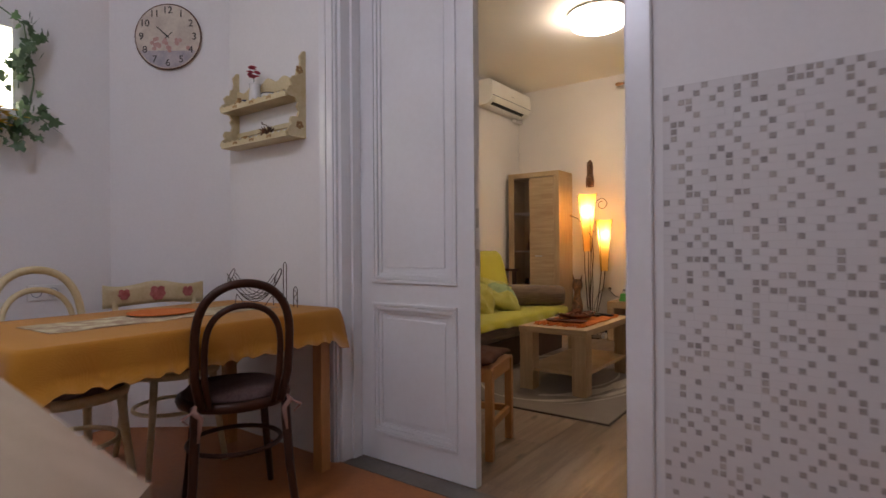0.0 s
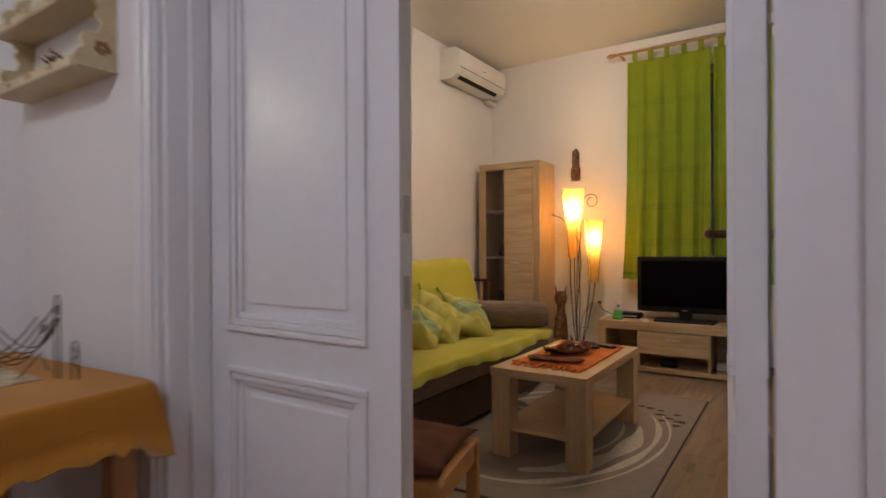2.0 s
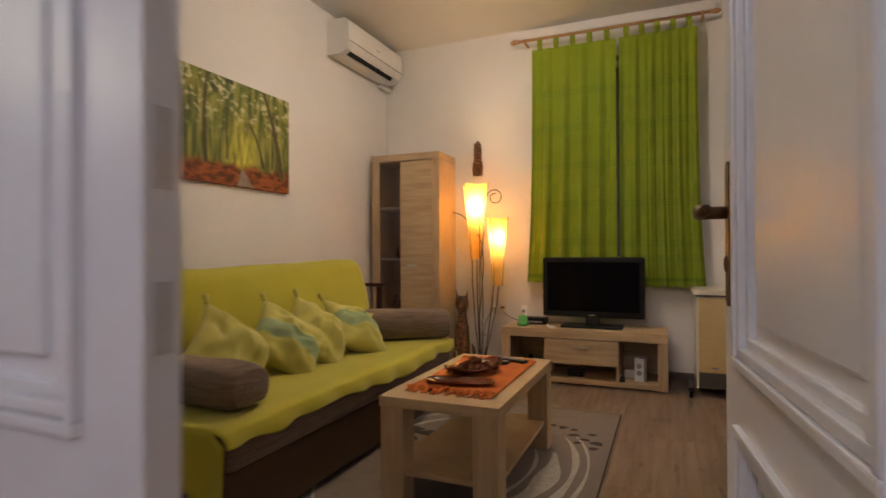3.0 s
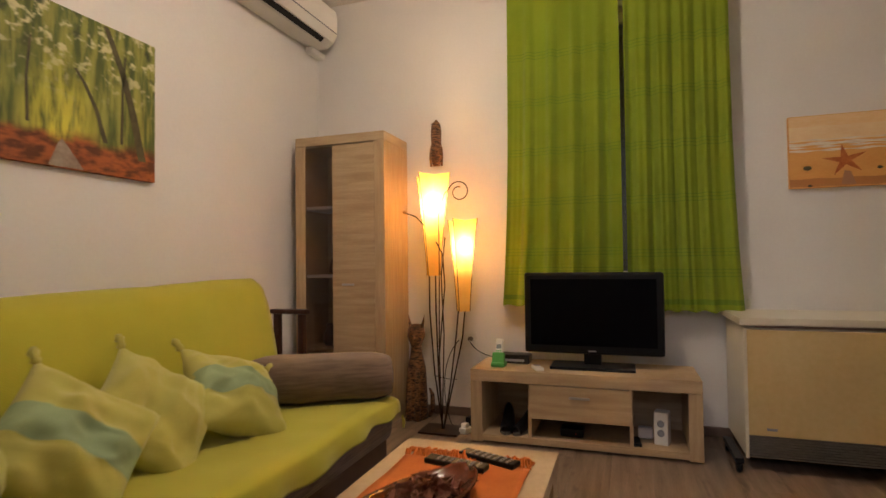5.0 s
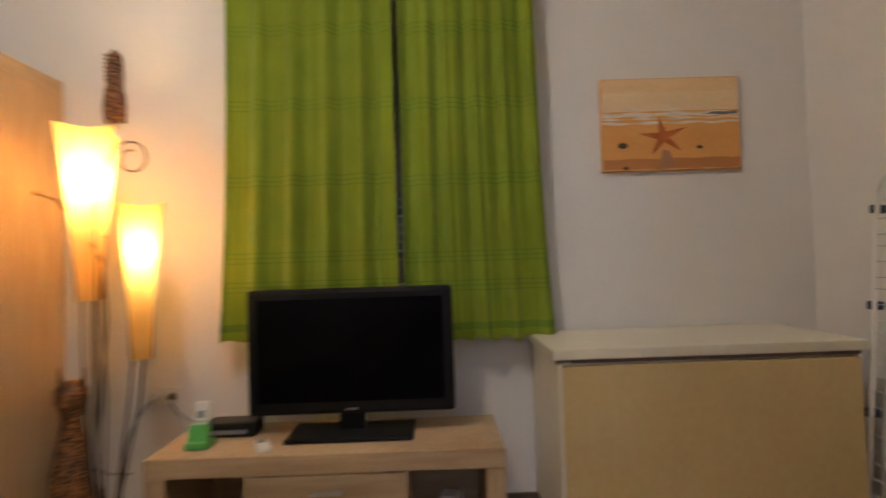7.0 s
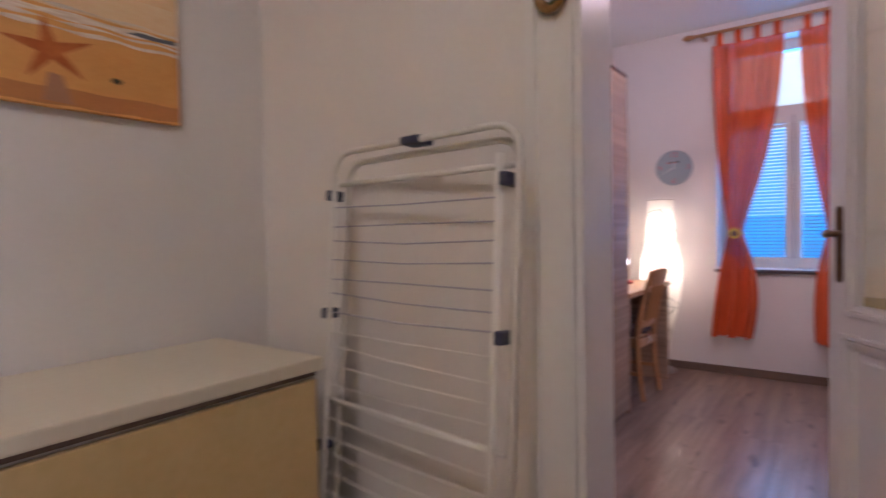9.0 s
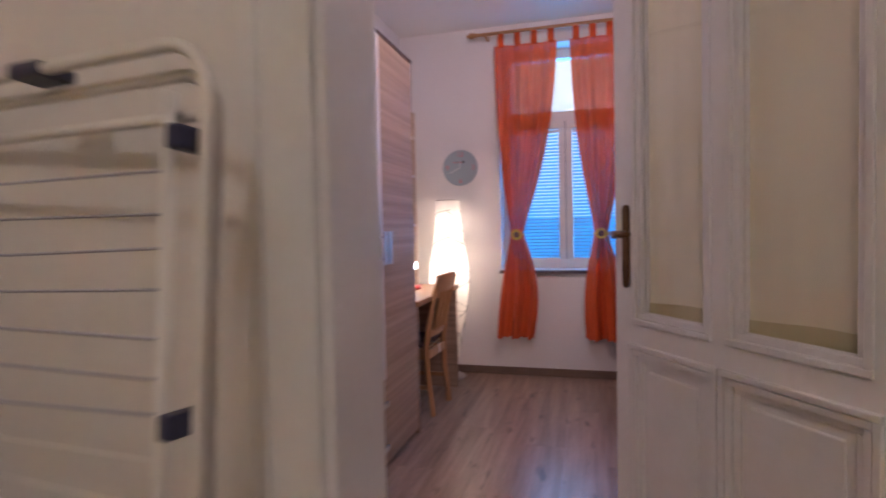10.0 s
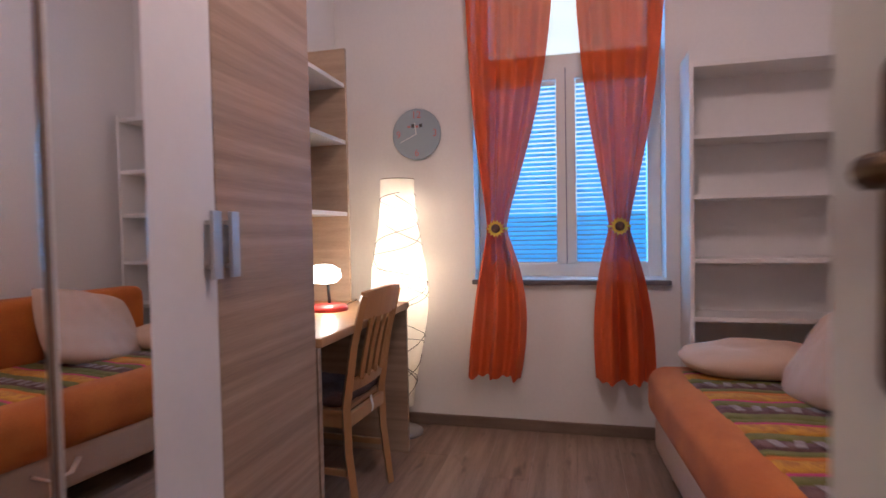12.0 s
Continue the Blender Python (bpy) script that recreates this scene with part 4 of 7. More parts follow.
for k in range(60):
    v = Vector((rg2.gauss(0, 1), rg2.gauss(0, 0.6), abs(rg2.gauss(0, 1)))).normalized()
    tube([v * 0.012, v * 0.03 + Vector((0, 0, 0.008)), v * 0.055 + Vector((0, 0, 0.012 * rg2.random()))], [0.003, 0.004, 0.001], 4, False, bm)
turned(bm, Matrix.Translation((0, 0, 0.012)))
part("petals", bm, CARVED, hedge)
part("twig", tube([(0.02, 0, 0.03), (0.0, -0.01, 0.075), (-0.035, -0.01, 0.085), (-0.05, 0, 0.10)], 0.003, 5), CARVED, hedge)
shell = tagged(part("straw_hat_ornament", lathe([(0.0, 0.0), (0.055, 0.0), (0.056, 0.006), (0.034, 0.012), (0.028, 0.034), (0.012, 0.044), (0, 0.046)], 22), GOLDWOOD, smooth=True), "small straw-coloured ornament on the lower shelf board", "ornament")
shell.matrix_basis = pose(SB[0] + 0.16, SB[1], SB[2] + 0.012)

# floral clock on the slanting wall
DIR = Vector((-2.33 - XW, YM - 1.73, 0)).normalized()
NRM = Vector((DIR.y, -DIR.x, 0))
CC = Vector((-2.60, 1.935, 2.215))
CC = Vector((XW, 1.73, 0)) + DIR * (CC - Vector((XW, 1.73, 0))).dot(DIR) + Vector((0, 0, 2.215))
CM = Matrix((( DIR.x, 0, NRM.x, CC.x), (DIR.y, 0, NRM.y, CC.y), (0, 1, 0, CC.z), (0, 0, 0, 1)))
kc = thing("wall_clock", CM, "round cream wall clock with painted flowers", "clock")
part("face", lathe([(0.0, 0.002), (0.185, 0.002), (0.187, 0.010), (0.181, 0.018), (0.0, 0.018)], 48), CLOCKFACE, kc)
part("rim", tube([(0.184 * math.cos(a), 0.184 * math.sin(a), 0.014) for a in np.linspace(0, 2 * math.pi, 49)[:-1]], 0.005, 6, True), CARVED, kc, "worn brown rim")
for k in range(1, 13):
    a = radians(90 - 30 * k)
    text_mesh("digit", str(k), 0.056, Matrix.Translation((0.149 * math.cos(a), 0.149 * math.sin(a), 0.0195)), DARKINK, kc)
part("painted_band", outline([(0.176 * math.cos(a), 0.176 * math.sin(a)) for a in np.linspace(radians(207), radians(333), 24)], 0.0182, 0.0188), LILAC, kc, "painted grey-lilac table")
for k in range(20):
    part("painted_flower", lathe([(0.0, 0.0), (0.012, 0.0006), (0.0, 0.0012)], 8, None, (rg2.uniform(-0.11, 0.12), rg2.gauss(-0.035, 0.02), 0.0188 + k * 0.00003)), PALEROSE, kc, "painted pink flower")
part("hour_hand", outline([(-0.004, -0.01), (0.004, -0.01), (0.003, 0.075), (0, 0.085), (-0.003, 0.075)], 0.021, 0.022), DARKINK, kc).rotation_euler = (0, 0, radians(48))
part("minute_hand", outline([(-0.003, -0.015), (0.003, -0.015), (0.002, 0.03), (0, 0.04), (-0.002, 0.03)], 0.023, 0.024), DARKINK, kc).rotation_euler = (0, 0, radians(-48))

# lit panel with an ivy garland on the west wall
wl = thing("wall_light", pose(XW, 0.98, 1.66), "lit white-framed wall panel beside an ivy garland", "wall light")
part("light_frame", boxes((0, 0.05, -0.34, -0.29, 0, 0.5), (0, 0.05, 0.29, 0.34, 0, 0.5), (0, 0.05, -0.29, 0.29, 0, 0.05), (0, 0.05, -0.29, 0.29, 0.45, 0.5), bevel=0.004), WHITEPL, wl)
part("light_panel", boxes((0.005, 0.035, -0.29, 0.29, 0.05, 0.45)), GLOWPANEL, wl, "glowing warm white panel")
gar = thing("ivy_garland", pose(XW + 0.06, 1.255, 1.61), "artificial ivy garland with yellow flowers on the wall", "garland")
part("stem", tube([(0.0, -0.25, 0.58), (0.02, -0.05, 0.58), (0.03, 0.05, 0.52), (0.02, 0.07, 0.4), (0.035, 0.09, 0.25), (0.03, 0.07, 0.1), (0.04, 0.0, 0.0)], 0.004, 5), LEAF, gar)


def ivy(bm, c, s, rg):
    pts = [(0, 0), (0.25, -0.12), (0.5, 0.05), (0.3, 0.3), (0.42, 0.55), (0.15, 0.6), (0, 1.0), (-0.15, 0.6), (-0.42, 0.55), (-0.3, 0.3), (-0.5, 0.05), (-0.25, -0.12)]
    m = Matrix.Translation(c) @ Euler((rg.uniform(0, 6.28), rg.uniform(0.7, 2.0), rg.uniform(-1.0, 1.0))).to_matrix().to_4x4()
    vs = [bm.verts.new(m @ Vector((x * s, y * s, 0.12 * s * abs(x)))) for x, y in pts]
    bm.faces.new(vs)


rg3 = random.Random(11)
bm = bmesh.new()
for k in range(70):
    t = rg3.random()
    c = Vector((0.02 + rg3.uniform(0, 0.05), 0.05 + 0.04 * math.sin(t * 9) + rg3.gauss(0, 0.03), 0.56 * t))
    ivy(bm, c, rg3.uniform(0.04, 0.065), rg3)
for k in range(45):
    ivy(bm, Vector((0.02 + rg3.uniform(0, 0.08), rg3.gauss(-0.03, 0.06), rg3.gauss(0.0, 0.05))), rg3.uniform(0.04, 0.07), rg3)
part("leaves", bm, LEAF, gar)
bm = bmesh.new()
for k in range(40):
    lathe([(0.0, 0.0), (0.016, 0.004), (0.0, 0.008)], 6, bm, (0.05 + rg3.uniform(0, 0.05), -0.06 + rg3.gauss(0, 0.035), 0.04 + rg3.gauss(0, 0.03)))
part("yellow_flowers", bm, PETAL, gar, "yellow cloth flowers")
part("grass_blade", tube([(0.05, 0.0, 0.03), (0.07, 0.10, 0.06), (0.07, 0.20, -0.01)], [0.002, 0.003, 0.001], 4), LEAF, gar)

PALETOP = material("pale_worktop", (0.31, 0.21, 0.14), 0.5, (0.25, 0.165, 0.105), 4, 60, 0.6, 0.05, (1, 8, 1))
# worktop corner close to the start
wk = thing("worktop", pose(-0.62, 0.50, 0), "pale beech kitchen worktop on a white base unit", "worktop")
part("board", outline([(-0.7, 0.17), (-0.7, -0.6), (0.5, -0.6), (0.66, -0.1), (0.65, 0.06), (0.6, 0.11), (0.0, 0.16)], 0.765, 0.80), PALETOP, wk)
part("base_unit", boxes((-0.68, 0.35, -0.58, -0.05, 0, 0.76), bevel=0.004), WHITEBOARD, wk)

# wall socket in the kitchen
sk = thing("wall_socket", pose(XW, 1.41, 0.79), "white double wall socket on the kitchen wall", "socket")
part("plate", boxes((0, 0.010, -0.075, 0.075, -0.04, 0.04), bevel=0.003), WHITEPL, sk)
for s in (-0.036, 0.036):
    part("outlet", turned(lathe([(0.0, 0.003), (0.019, 0.003), (0.021, 0.012), (0.024, 0.012), (0.024, 0.0)], 20), Matrix.Translation((0.001, s, 0)) @ Matrix.Rotation(radians(90), 4, "Y")), GREYPL, sk)

kl = thing("ceiling_light", pose(-0.75, -0.05, CH - 0.002, 180, 0, 0), "round opal ceiling light in the kitchen", "ceiling light")
part("base", lathe([(0.0, 0.0), (0.19, 0.0), (0.19, 0.03), (0.0, 0.03)], 32), WHITEPL, kl)
part("dome", lathe([(0.185, 0.03), (0.175, 0.06), (0.13, 0.09), (0.06, 0.105), (0.0, 0.108)], 32), emitter("kitchen_dome_glow", (0.88, 0.9, 1.0), 5.0), kl, "glowing opal dome", smooth=True)


# ---- living room ----
cl = thing("ceiling_lamp", pose(-1.17, 4.85, CH - 0.002, 180, 0, 0), "round frosted glass ceiling lamp, lit", "ceiling light")
part("base", lathe([(0.0, 0.0), (0.24, 0.0), (0.25, 0.02), (0.0, 0.025)], 32), WHITEPL, cl)
part("dome", lathe([(0.245, 0.02), (0.245, 0.06), (0.215, 0.11), (0.12, 0.148), (0.0, 0.158)], 36), GLOWWHITE, cl, "glowing frosted glass dome", smooth=True)

# sofa
SOX, SY0, SY1 = -1.64, 3.25, 5.27
sofa = thing("sofa_bed", pose(-2.0, 4.26, 0), "brown click-clack sofa under a lime throw", "sofa")
hl = (SY1 - SY0) / 2
part("base", boxes((-0.42, 0.315, -hl + 0.04, hl - 0.03, 0.04, 0.272), bevel=0.014), BASECLOTH, sofa)
part("seat", boxes((-0.40, 0.345, -hl + 0.02, hl - 0.01, 0.275, 0.425), bevel=0.045), TAUPE, sofa, "taupe mattress seat")
bk = boxes((-0.075, 0.075, -hl + 0.02, hl - 0.01, 0.0, 0.525), bevel=0.05)
part("backrest", turned(bk, Matrix.Translation((-0.33, 0, 0.385)) @ Matrix.Rotation(radians(-17), 4, "Y")), TAUPE, sofa, "taupe backrest")
for sy in (-1, 1):
    for sx in (-0.3, 0.12):
        part("foot", lathe([(0.025, 0), (0.03, 0.05)], 12, at=(sx, sy * (hl - 0.2), 0)), BLACKPL, sofa)


def throw_fn(u, v):
    """u runs from behind the back over the seat to the front hang, v along the sofa."""
    prof = [(-0.66, 0.50), (-0.66, 0.80), (-0.64, 0.925), (-0.58, 0.968), (-0.48, 0.972), (-0.415, 0.93), (-0.36, 0.80), (-0.315, 0.66), (-0.265, 0.50), (-0.235, 0.457), (-0.18, 0.447), (0.0, 0.447), (0.2, 0.447), (0.31, 0.447), (0.352, 0.434), (0.366, 0.41), (0.371, 0.385)]
    k = u * (len(prof) - 1)
    i = min(int(k), len(prof) - 2)
    f = k - i
    x = prof[i][0] * (1 - f) + prof[i + 1][0] * f
    z = prof[i][1] * (1 - f) + prof[i + 1][1] * f
    y = -hl - 0.012 + (2 * hl + 0.03 + (0.045 * min(1, max(0, (z - 0.55) / 0.3)))) * v
    nz = noise.noise(Vector((x * 3, y * 2.2, 1.3))) * 0.012 + noise.noise(Vector((x * 9, y * 7, 4.0))) * 0.004
    z += nz + 0.012 * math.exp(-((x + 0.27) / 0.05) ** 2) * math.sin(y * 11)
    if u > 0.86:
        w = (u - 0.86) / 0.14
        z -= w * (0.010 * math.sin(y * 6.0) + 0.016 * math.sin(y * 2.3 + 1) + 0.008 + 0.004 * math.sin(y * 31))
        x += w * 0.012 * math.sin(y * 23)
    if z > 0.9:
        z -= 0.03 * (1 - v)
    return Vector((x, y, z))


throw = thing("sofa_throw", pose(-2.0, 4.26, 0), "lime green cotton throw spread over the sofa", "throw")
part("cover", sheet(throw_fn, 60, 70, 0.006), LIME, throw, smooth=True)


def hang_fn(u, v):
    x = -0.30 + 0.665 * u
    z1 = 0.447 if x < 0.3 else 0.447 - 0.05 * (x - 0.3) / 0.06
    drop = 0.20 + 0.04 * math.sin(u * 7) + 0.10 * max(0, u - 0.75) * 4
    return Vector((x + 0.02 * v * math.sin(u * 15), -hl - 0.014 - 0.015 * v * (1 + math.sin(u * 26) * 0.8) - 0.012 * v, z1 - drop * v))


part("end_drape", sheet(hang_fn, 40, 8, 0.005), LIME, throw, smooth=True)
bm = bmesh.new()
rg4 = random.Random(8)
for k in range(30):
    u = k / 29
    p = hang_fn(u, 1.0)
    tube([p, p + Vector((rg4.gauss(0, 0.008), -0.005, -0.02)), p + Vector((rg4.gauss(0, 0.012), -0.004, -0.048 - 0.01 * rg4.random()))], [0.003, 0.005, 0.002], 5, False, bm)
part("fringe", bm, PALELIME, throw, "knotted fringe")
part("back_tassel", tube([(-0.50, hl + 0.012, 0.90), (-0.485, hl + 0.022, 0.86), (-0.47, hl + 0.018, 0.82)], [0.004, 0.009, 0.005], 6), PALELIME, throw)
part("corner_tassel", tube([(0.375, hl, 0.37), (0.38, hl + 0.005, 0.34), (0.378, hl + 0.005, 0.315)], [0.004, 0.008, 0.005], 6), PALELIME, throw)


def bolster(m, label, rad=0.118, span=0.62):
    def fn(u, v):
        a = 2 * math.pi * u
        e = abs(2 * v - 1)
        r = rad * (1 - 0.22 * e ** 8) + 0.008 * noise.noise(Vector((math.cos(a) * 2, math.sin(a) * 2, v * 4)))
        ca, sa = math.cos(a), math.sin(a)
        ca, sa = math.copysign(abs(ca) ** 0.72, ca), math.copysign(abs(sa) ** 0.72, sa)
        return Vector((r * ca * 1.12, -span / 2 + span * v, r * sa * (0.88 if sa > 0 else 0.78)))
    bo = thing("bolster_cushion", m, label, "cushion", "bolsters on the sofa")
    bm = sheet(fn, 28, 20)
    bmesh.ops.remove_doubles(bm, verts=bm.verts, dist=0.001)
    part("cover", bm, TAUPE, bo, smooth=True)
    for s in (0, 1):
        part("end_cap", sheet(lambda u, v, s=s: Vector((fn(u, s).x * v, fn(u, s).y + (0.012 * (1 - v * v) * (1 if s else -1)), fn(u, s).z * v)), 28, 4), TAUPE, bo, smooth=True)
    return bo


bolster(pose(-1.96, 5.14, 0.542, 0, 0, 119), "taupe corduroy bolster at the sofa's far end")
bolster(pose(-1.99, 3.47, 0.53, 0, 0, 88), "taupe corduroy bolster at the sofa's near end", 0.10, 0.54)


def cushion(m, seed, band, label):
    cu = thing("cushion", m, label, "cushion", "lime cushions on the sofa")
    part("cover", pillow_mesh(0.38, 0.38, 0.16, seed, grid=34), PALELIME, cu, smooth=True)
    if band:
        def fn(side):
            def g(u, v):
                a, b = -0.25 + 0.5 * u - 0.05, 2 * v - 1
                k = max(0.0, (1 - a * a) * (1 - b * b)) ** 0.55
                cr = crease(a, b, seed) * 1.333
                return Vector((a * 0.19 * (1 - 0.10 * (1 - b * b) * a ** 4), side * (k * 0.08 + cr * k + 0.0035), b * 0.189 * (1 - 0.10 * (1 - a * a) * b ** 4)))
            return g
        part("woven_band", sheet(fn(-1), 18, 40), TEAL, cu, "faded turquoise woven band", smooth=True)
    for sx in (-1, 1):
        for sz in (-1, 1):
            bm = tube([(sx * 0.178, 0, sz * 0.178), (sx * 0.187, 0, sz * 0.187), (sx * 0.193, -0.006, sz * 0.195), (sx * 0.203, -0.006, sz * 0.204), (sx * 0.216, -0.010, sz * 0.214)], [0.008, 0.015, 0.010, 0.016, 0.006], 8)
            part("corner_knot", bm, PALELIME, cu, smooth=True)
    return cu


def cush_pose(x, y, z, lean, spin, yaw):
    return Matrix.Translation((x, y, z)) @ Matrix.Rotation(radians(yaw), 4, "Z") @ Matrix.Rotation(radians(lean), 4, "X") @ Matrix.Rotation(radians(spin), 4, "Y")


cushion(cush_pose(-2.10, 3.74, 0.585, -34, 44, 84), 1.1, False, "plain lime square cushion leaning on the sofa back")
cushion(cush_pose(-2.06, 4.08, 0.580, -38, -47, 80), 2.3, True, "lime cushion with a turquoise band on the sofa")
cushion(cush_pose(-2.07, 4.35, 0.580, -38, 45, 82), 3.7, False, "plain lime square cushion leaning on the sofa back")
cushion(cush_pose(-2.04, 4.68, 0.572, -48, -58, 92), 4.9, True, "lime cushion with a turquoise band on the sofa")

# coffee table
ct = thing("coffee_table", pose(-1.125, 4.27, 0), "sonoma oak coffee table with a lower shelf", "coffee table")
cw, cl2, ch_ = 0.25, 0.48, 0.455
part("tabletop", boxes((-cw, cw, -cl2, cl2, ch_ - 0.042, ch_), bevel=0.002), OAK, ct)
for sx in (-1, 1):
    for sy in (-1, 1):
        x, y = sx * (cw - 0.055), sy * (cl2 - 0.055)
        part("leg", boxes((x - 0.05, x + 0.05, y - 0.05, y + 0.05, 0, ch_ - 0.043), bevel=0.002), OAKV, ct)
part("shelf", boxes((-cw + 0.02, cw - 0.02, -cl2 + 0.03, cl2 - 0.03, 0.14, 0.16), bevel=0.001), OAK, ct)

CTZ = 0.455
mat_ob = thing("table_mat", pose(-1.125, 4.27, CTZ), "fringed orange woven mat on the coffee table", "placemat")
part("cloth", sheet(lambda u, v: Vector((-0.19 + 0.38 * u, -0.31 + 0.62 * v, 0.004 + 0.002 * math.sin(u * 9 + v * 14))), 16, 26, 0.003), ORANGECLOTH, mat_ob, smooth=True)
for s in (-1, 1):
    bm = bmesh.new()
    for k in range(70):
        x = -0.19 + 0.38 * k / 69
        tuft = 0.045 * math.sin(k * 0.56) ** 2
        tube([(x, s * 0.31, 0.004), (x + rg4.gauss(0, 0.008), s * (0.33 + 0.3 * tuft), 0.006 + 0.016 * rg4.random()), (x + rg4.gauss(0, 0.018), s * (0.345 + tuft + 0.012 * rg4.random()), 0.004)], [0.003, 0.0055, 0.003], 4, False, bm)
    part("fringe", bm, ORANGECLOTH, mat_ob, "orange fringe")
boat = thing("wooden_boat_bowl", pose(-1.14, 4.27, CTZ + 0.007, 0, 0, 62), "dark lacquered boat-shaped bowl of dried petals", "bowl")


def boat_fn(u, v):
    a, b = 2 * u - 1, 2 * v - 1
    w = 0.085 * math.sqrt(max(0.0, 1 - a * a * 0.98)) + 0.004
    return Vector((a * 0.165, b * w, 0.004 + 0.030 * b * b * (0.5 + 0.5 * (1 - a * a)) + 0.04 * abs(a) ** 3))


part("hull", sheet(boat_fn, 28, 14, 0.006), LACQUER, boat, smooth=True)
bm = bmesh.new()
for k in range(150):
    a, b = rg4.gauss(0, 0.06), rg4.gauss(0, 0.034)
    c = Vector((a, b, 0.018 + 0.055 * max(0, 1 - abs(a) / 0.14) * max(0, 1 - abs(b) / 0.09) * rg4.random() ** 0.5))
    s = rg4.uniform(0.012, 0.026)
    tilt = Matrix.Translation(c) @ Matrix.Rotation(rg4.uniform(0, 6.28), 4, "Z") @ Matrix.Rotation(rg4.uniform(-1.1, 1.1), 4, "X")
    vs = [bm.verts.new(tilt @ Vector(q)) for q in ((-s, 0, 0), (-0.2 * s, -0.6 * s, 0.25 * s), (s, -0.1 * s, 0.5 * s), (0.1 * s, 0.6 * s, 0.2 * s), (0, 0, -0.1 * s))]
    for q in ((0, 1, 4), (1, 2, 4), (2, 3, 4), (3, 0, 4)):
        bm.faces.new([vs[i] for i in q])
part("petals", bm, POTPOURRI, boat, "dried red and brown petals")
tray = thing("wooden_dish", pose(-1.13, 4.06, CTZ + 0.007, 0, 0, 8), "flat dark wooden dish on the orange mat", "dish")
part("dish", sheet(lambda u, v: Vector(((2 * u - 1) * 0.15, (2 * v - 1) * 0.055 * math.sqrt(max(0.02, 1 - (2 * u - 1) ** 4)), 0.002 + 0.018 * max(abs(2 * u - 1) ** 4, abs(2 * v - 1) ** 3))), 24, 10, 0.004), LACQUER, tray, smooth=True)
part("dish_foot", boxes((-0.06, 0.06, -0.02, 0.02, 0, 0.004)), LACQUER, tray)


def remote(name, m, label, ln=0.19, w=0.048, body=BLACKPL):
    rc = thing(name, m, label, "remote control")
    part("case", boxes((-w / 2, w / 2, -ln / 2, ln / 2, 0, 0.016), bevel=0.005), body, rc)
    for i in range(3):
        for j in range(7):
            part("button", boxes((-0.015 + i * 0.013 - 0.004, -0.015 + i * 0.013 + 0.004, -ln * 0.38 + j * ln * 0.11 - 0.004, -ln * 0.38 + j * ln * 0.11 + 0.004, 0.015, 0.018)), GREYPL, rc)


remote("remote_control", pose(-1.06, 4.60, CTZ + 0.007, 0, 0, 70), "black television remote on the orange mat")
remote("remote_control", pose(-1.14, 4.535, CTZ + 0.007, 0, 0, 80), "black television remote on the orange mat")

# rug
rug_m = material("taupe_rug", (0.20, 0.155, 0.115), 0.98, (0.165, 0.125, 0.09), 14, 300, 0.6, 0.5, sheen=0.3)
rug_w = material("ivory_rug_pile", (0.52, 0.47, 0.38), 0.98, (0.40, 0.35, 0.27), 40, 300, 0.8, 0.5, sheen=0.3)
rug_d = material("dark_rug_pile", (0.05, 0.037, 0.028), 0.98, (0.08, 0.06, 0.045), 40, 300, 0.8, 0.5)
RX0, RX1, RY0, RY1 = -2.02, -0.585, 3.37, 5.42
rug = thing("rug", pose(0, 0, 0), "taupe rug with ivory swirls and dark leaves", "rug")
part("rug_field", boxes((RX0, RX1, RY0, RY1, 0.0, 0.011), bevel=0.004), rug_m, rug)
part("binding", boxes((RX0 - 0.006, RX1 + 0.006, RY0 - 0.007, RY0, 0, 0.009), (RX0 - 0.006, RX1 + 0.006, RY1, RY1 + 0.007, 0, 0.009), (RX0 - 0.006, RX0, RY0, RY1, 0, 0.009), (RX1, RX1 + 0.006, RY0, RY1, 0, 0.009)), rug_d, rug, "dark overlocked rug edge")
RC = Vector((-1.28, 4.36))


def swirl(r0, r1, a0, a1, wob, z=0.0125, n=60):
    bm = bmesh.new()
    prev = None
    for i in range(n + 1):
        t = i / n
        a = radians(a0 + (a1 - a0) * t)
        k = max(0.0, math.sin(math.pi * t)) ** 0.5
        mid, half = (r0 + r1) / 2 + wob * math.sin(3 * a), (r1 - r0) / 2 * (k * (0.75 + 0.25 * math.sin(9 * a + r0 * 40)) + 0.02)
        pr = [bm.verts.new((RC.x + 0.60 * (mid + s * half) * math.cos(a), RC.y + 0.86 * (mid + s * half) * math.sin(a), z)) for s in (-1, 1)]
        if prev:
            bm.faces.new((prev[0], prev[1], pr[1], pr[0]))
        prev = pr
    return bm


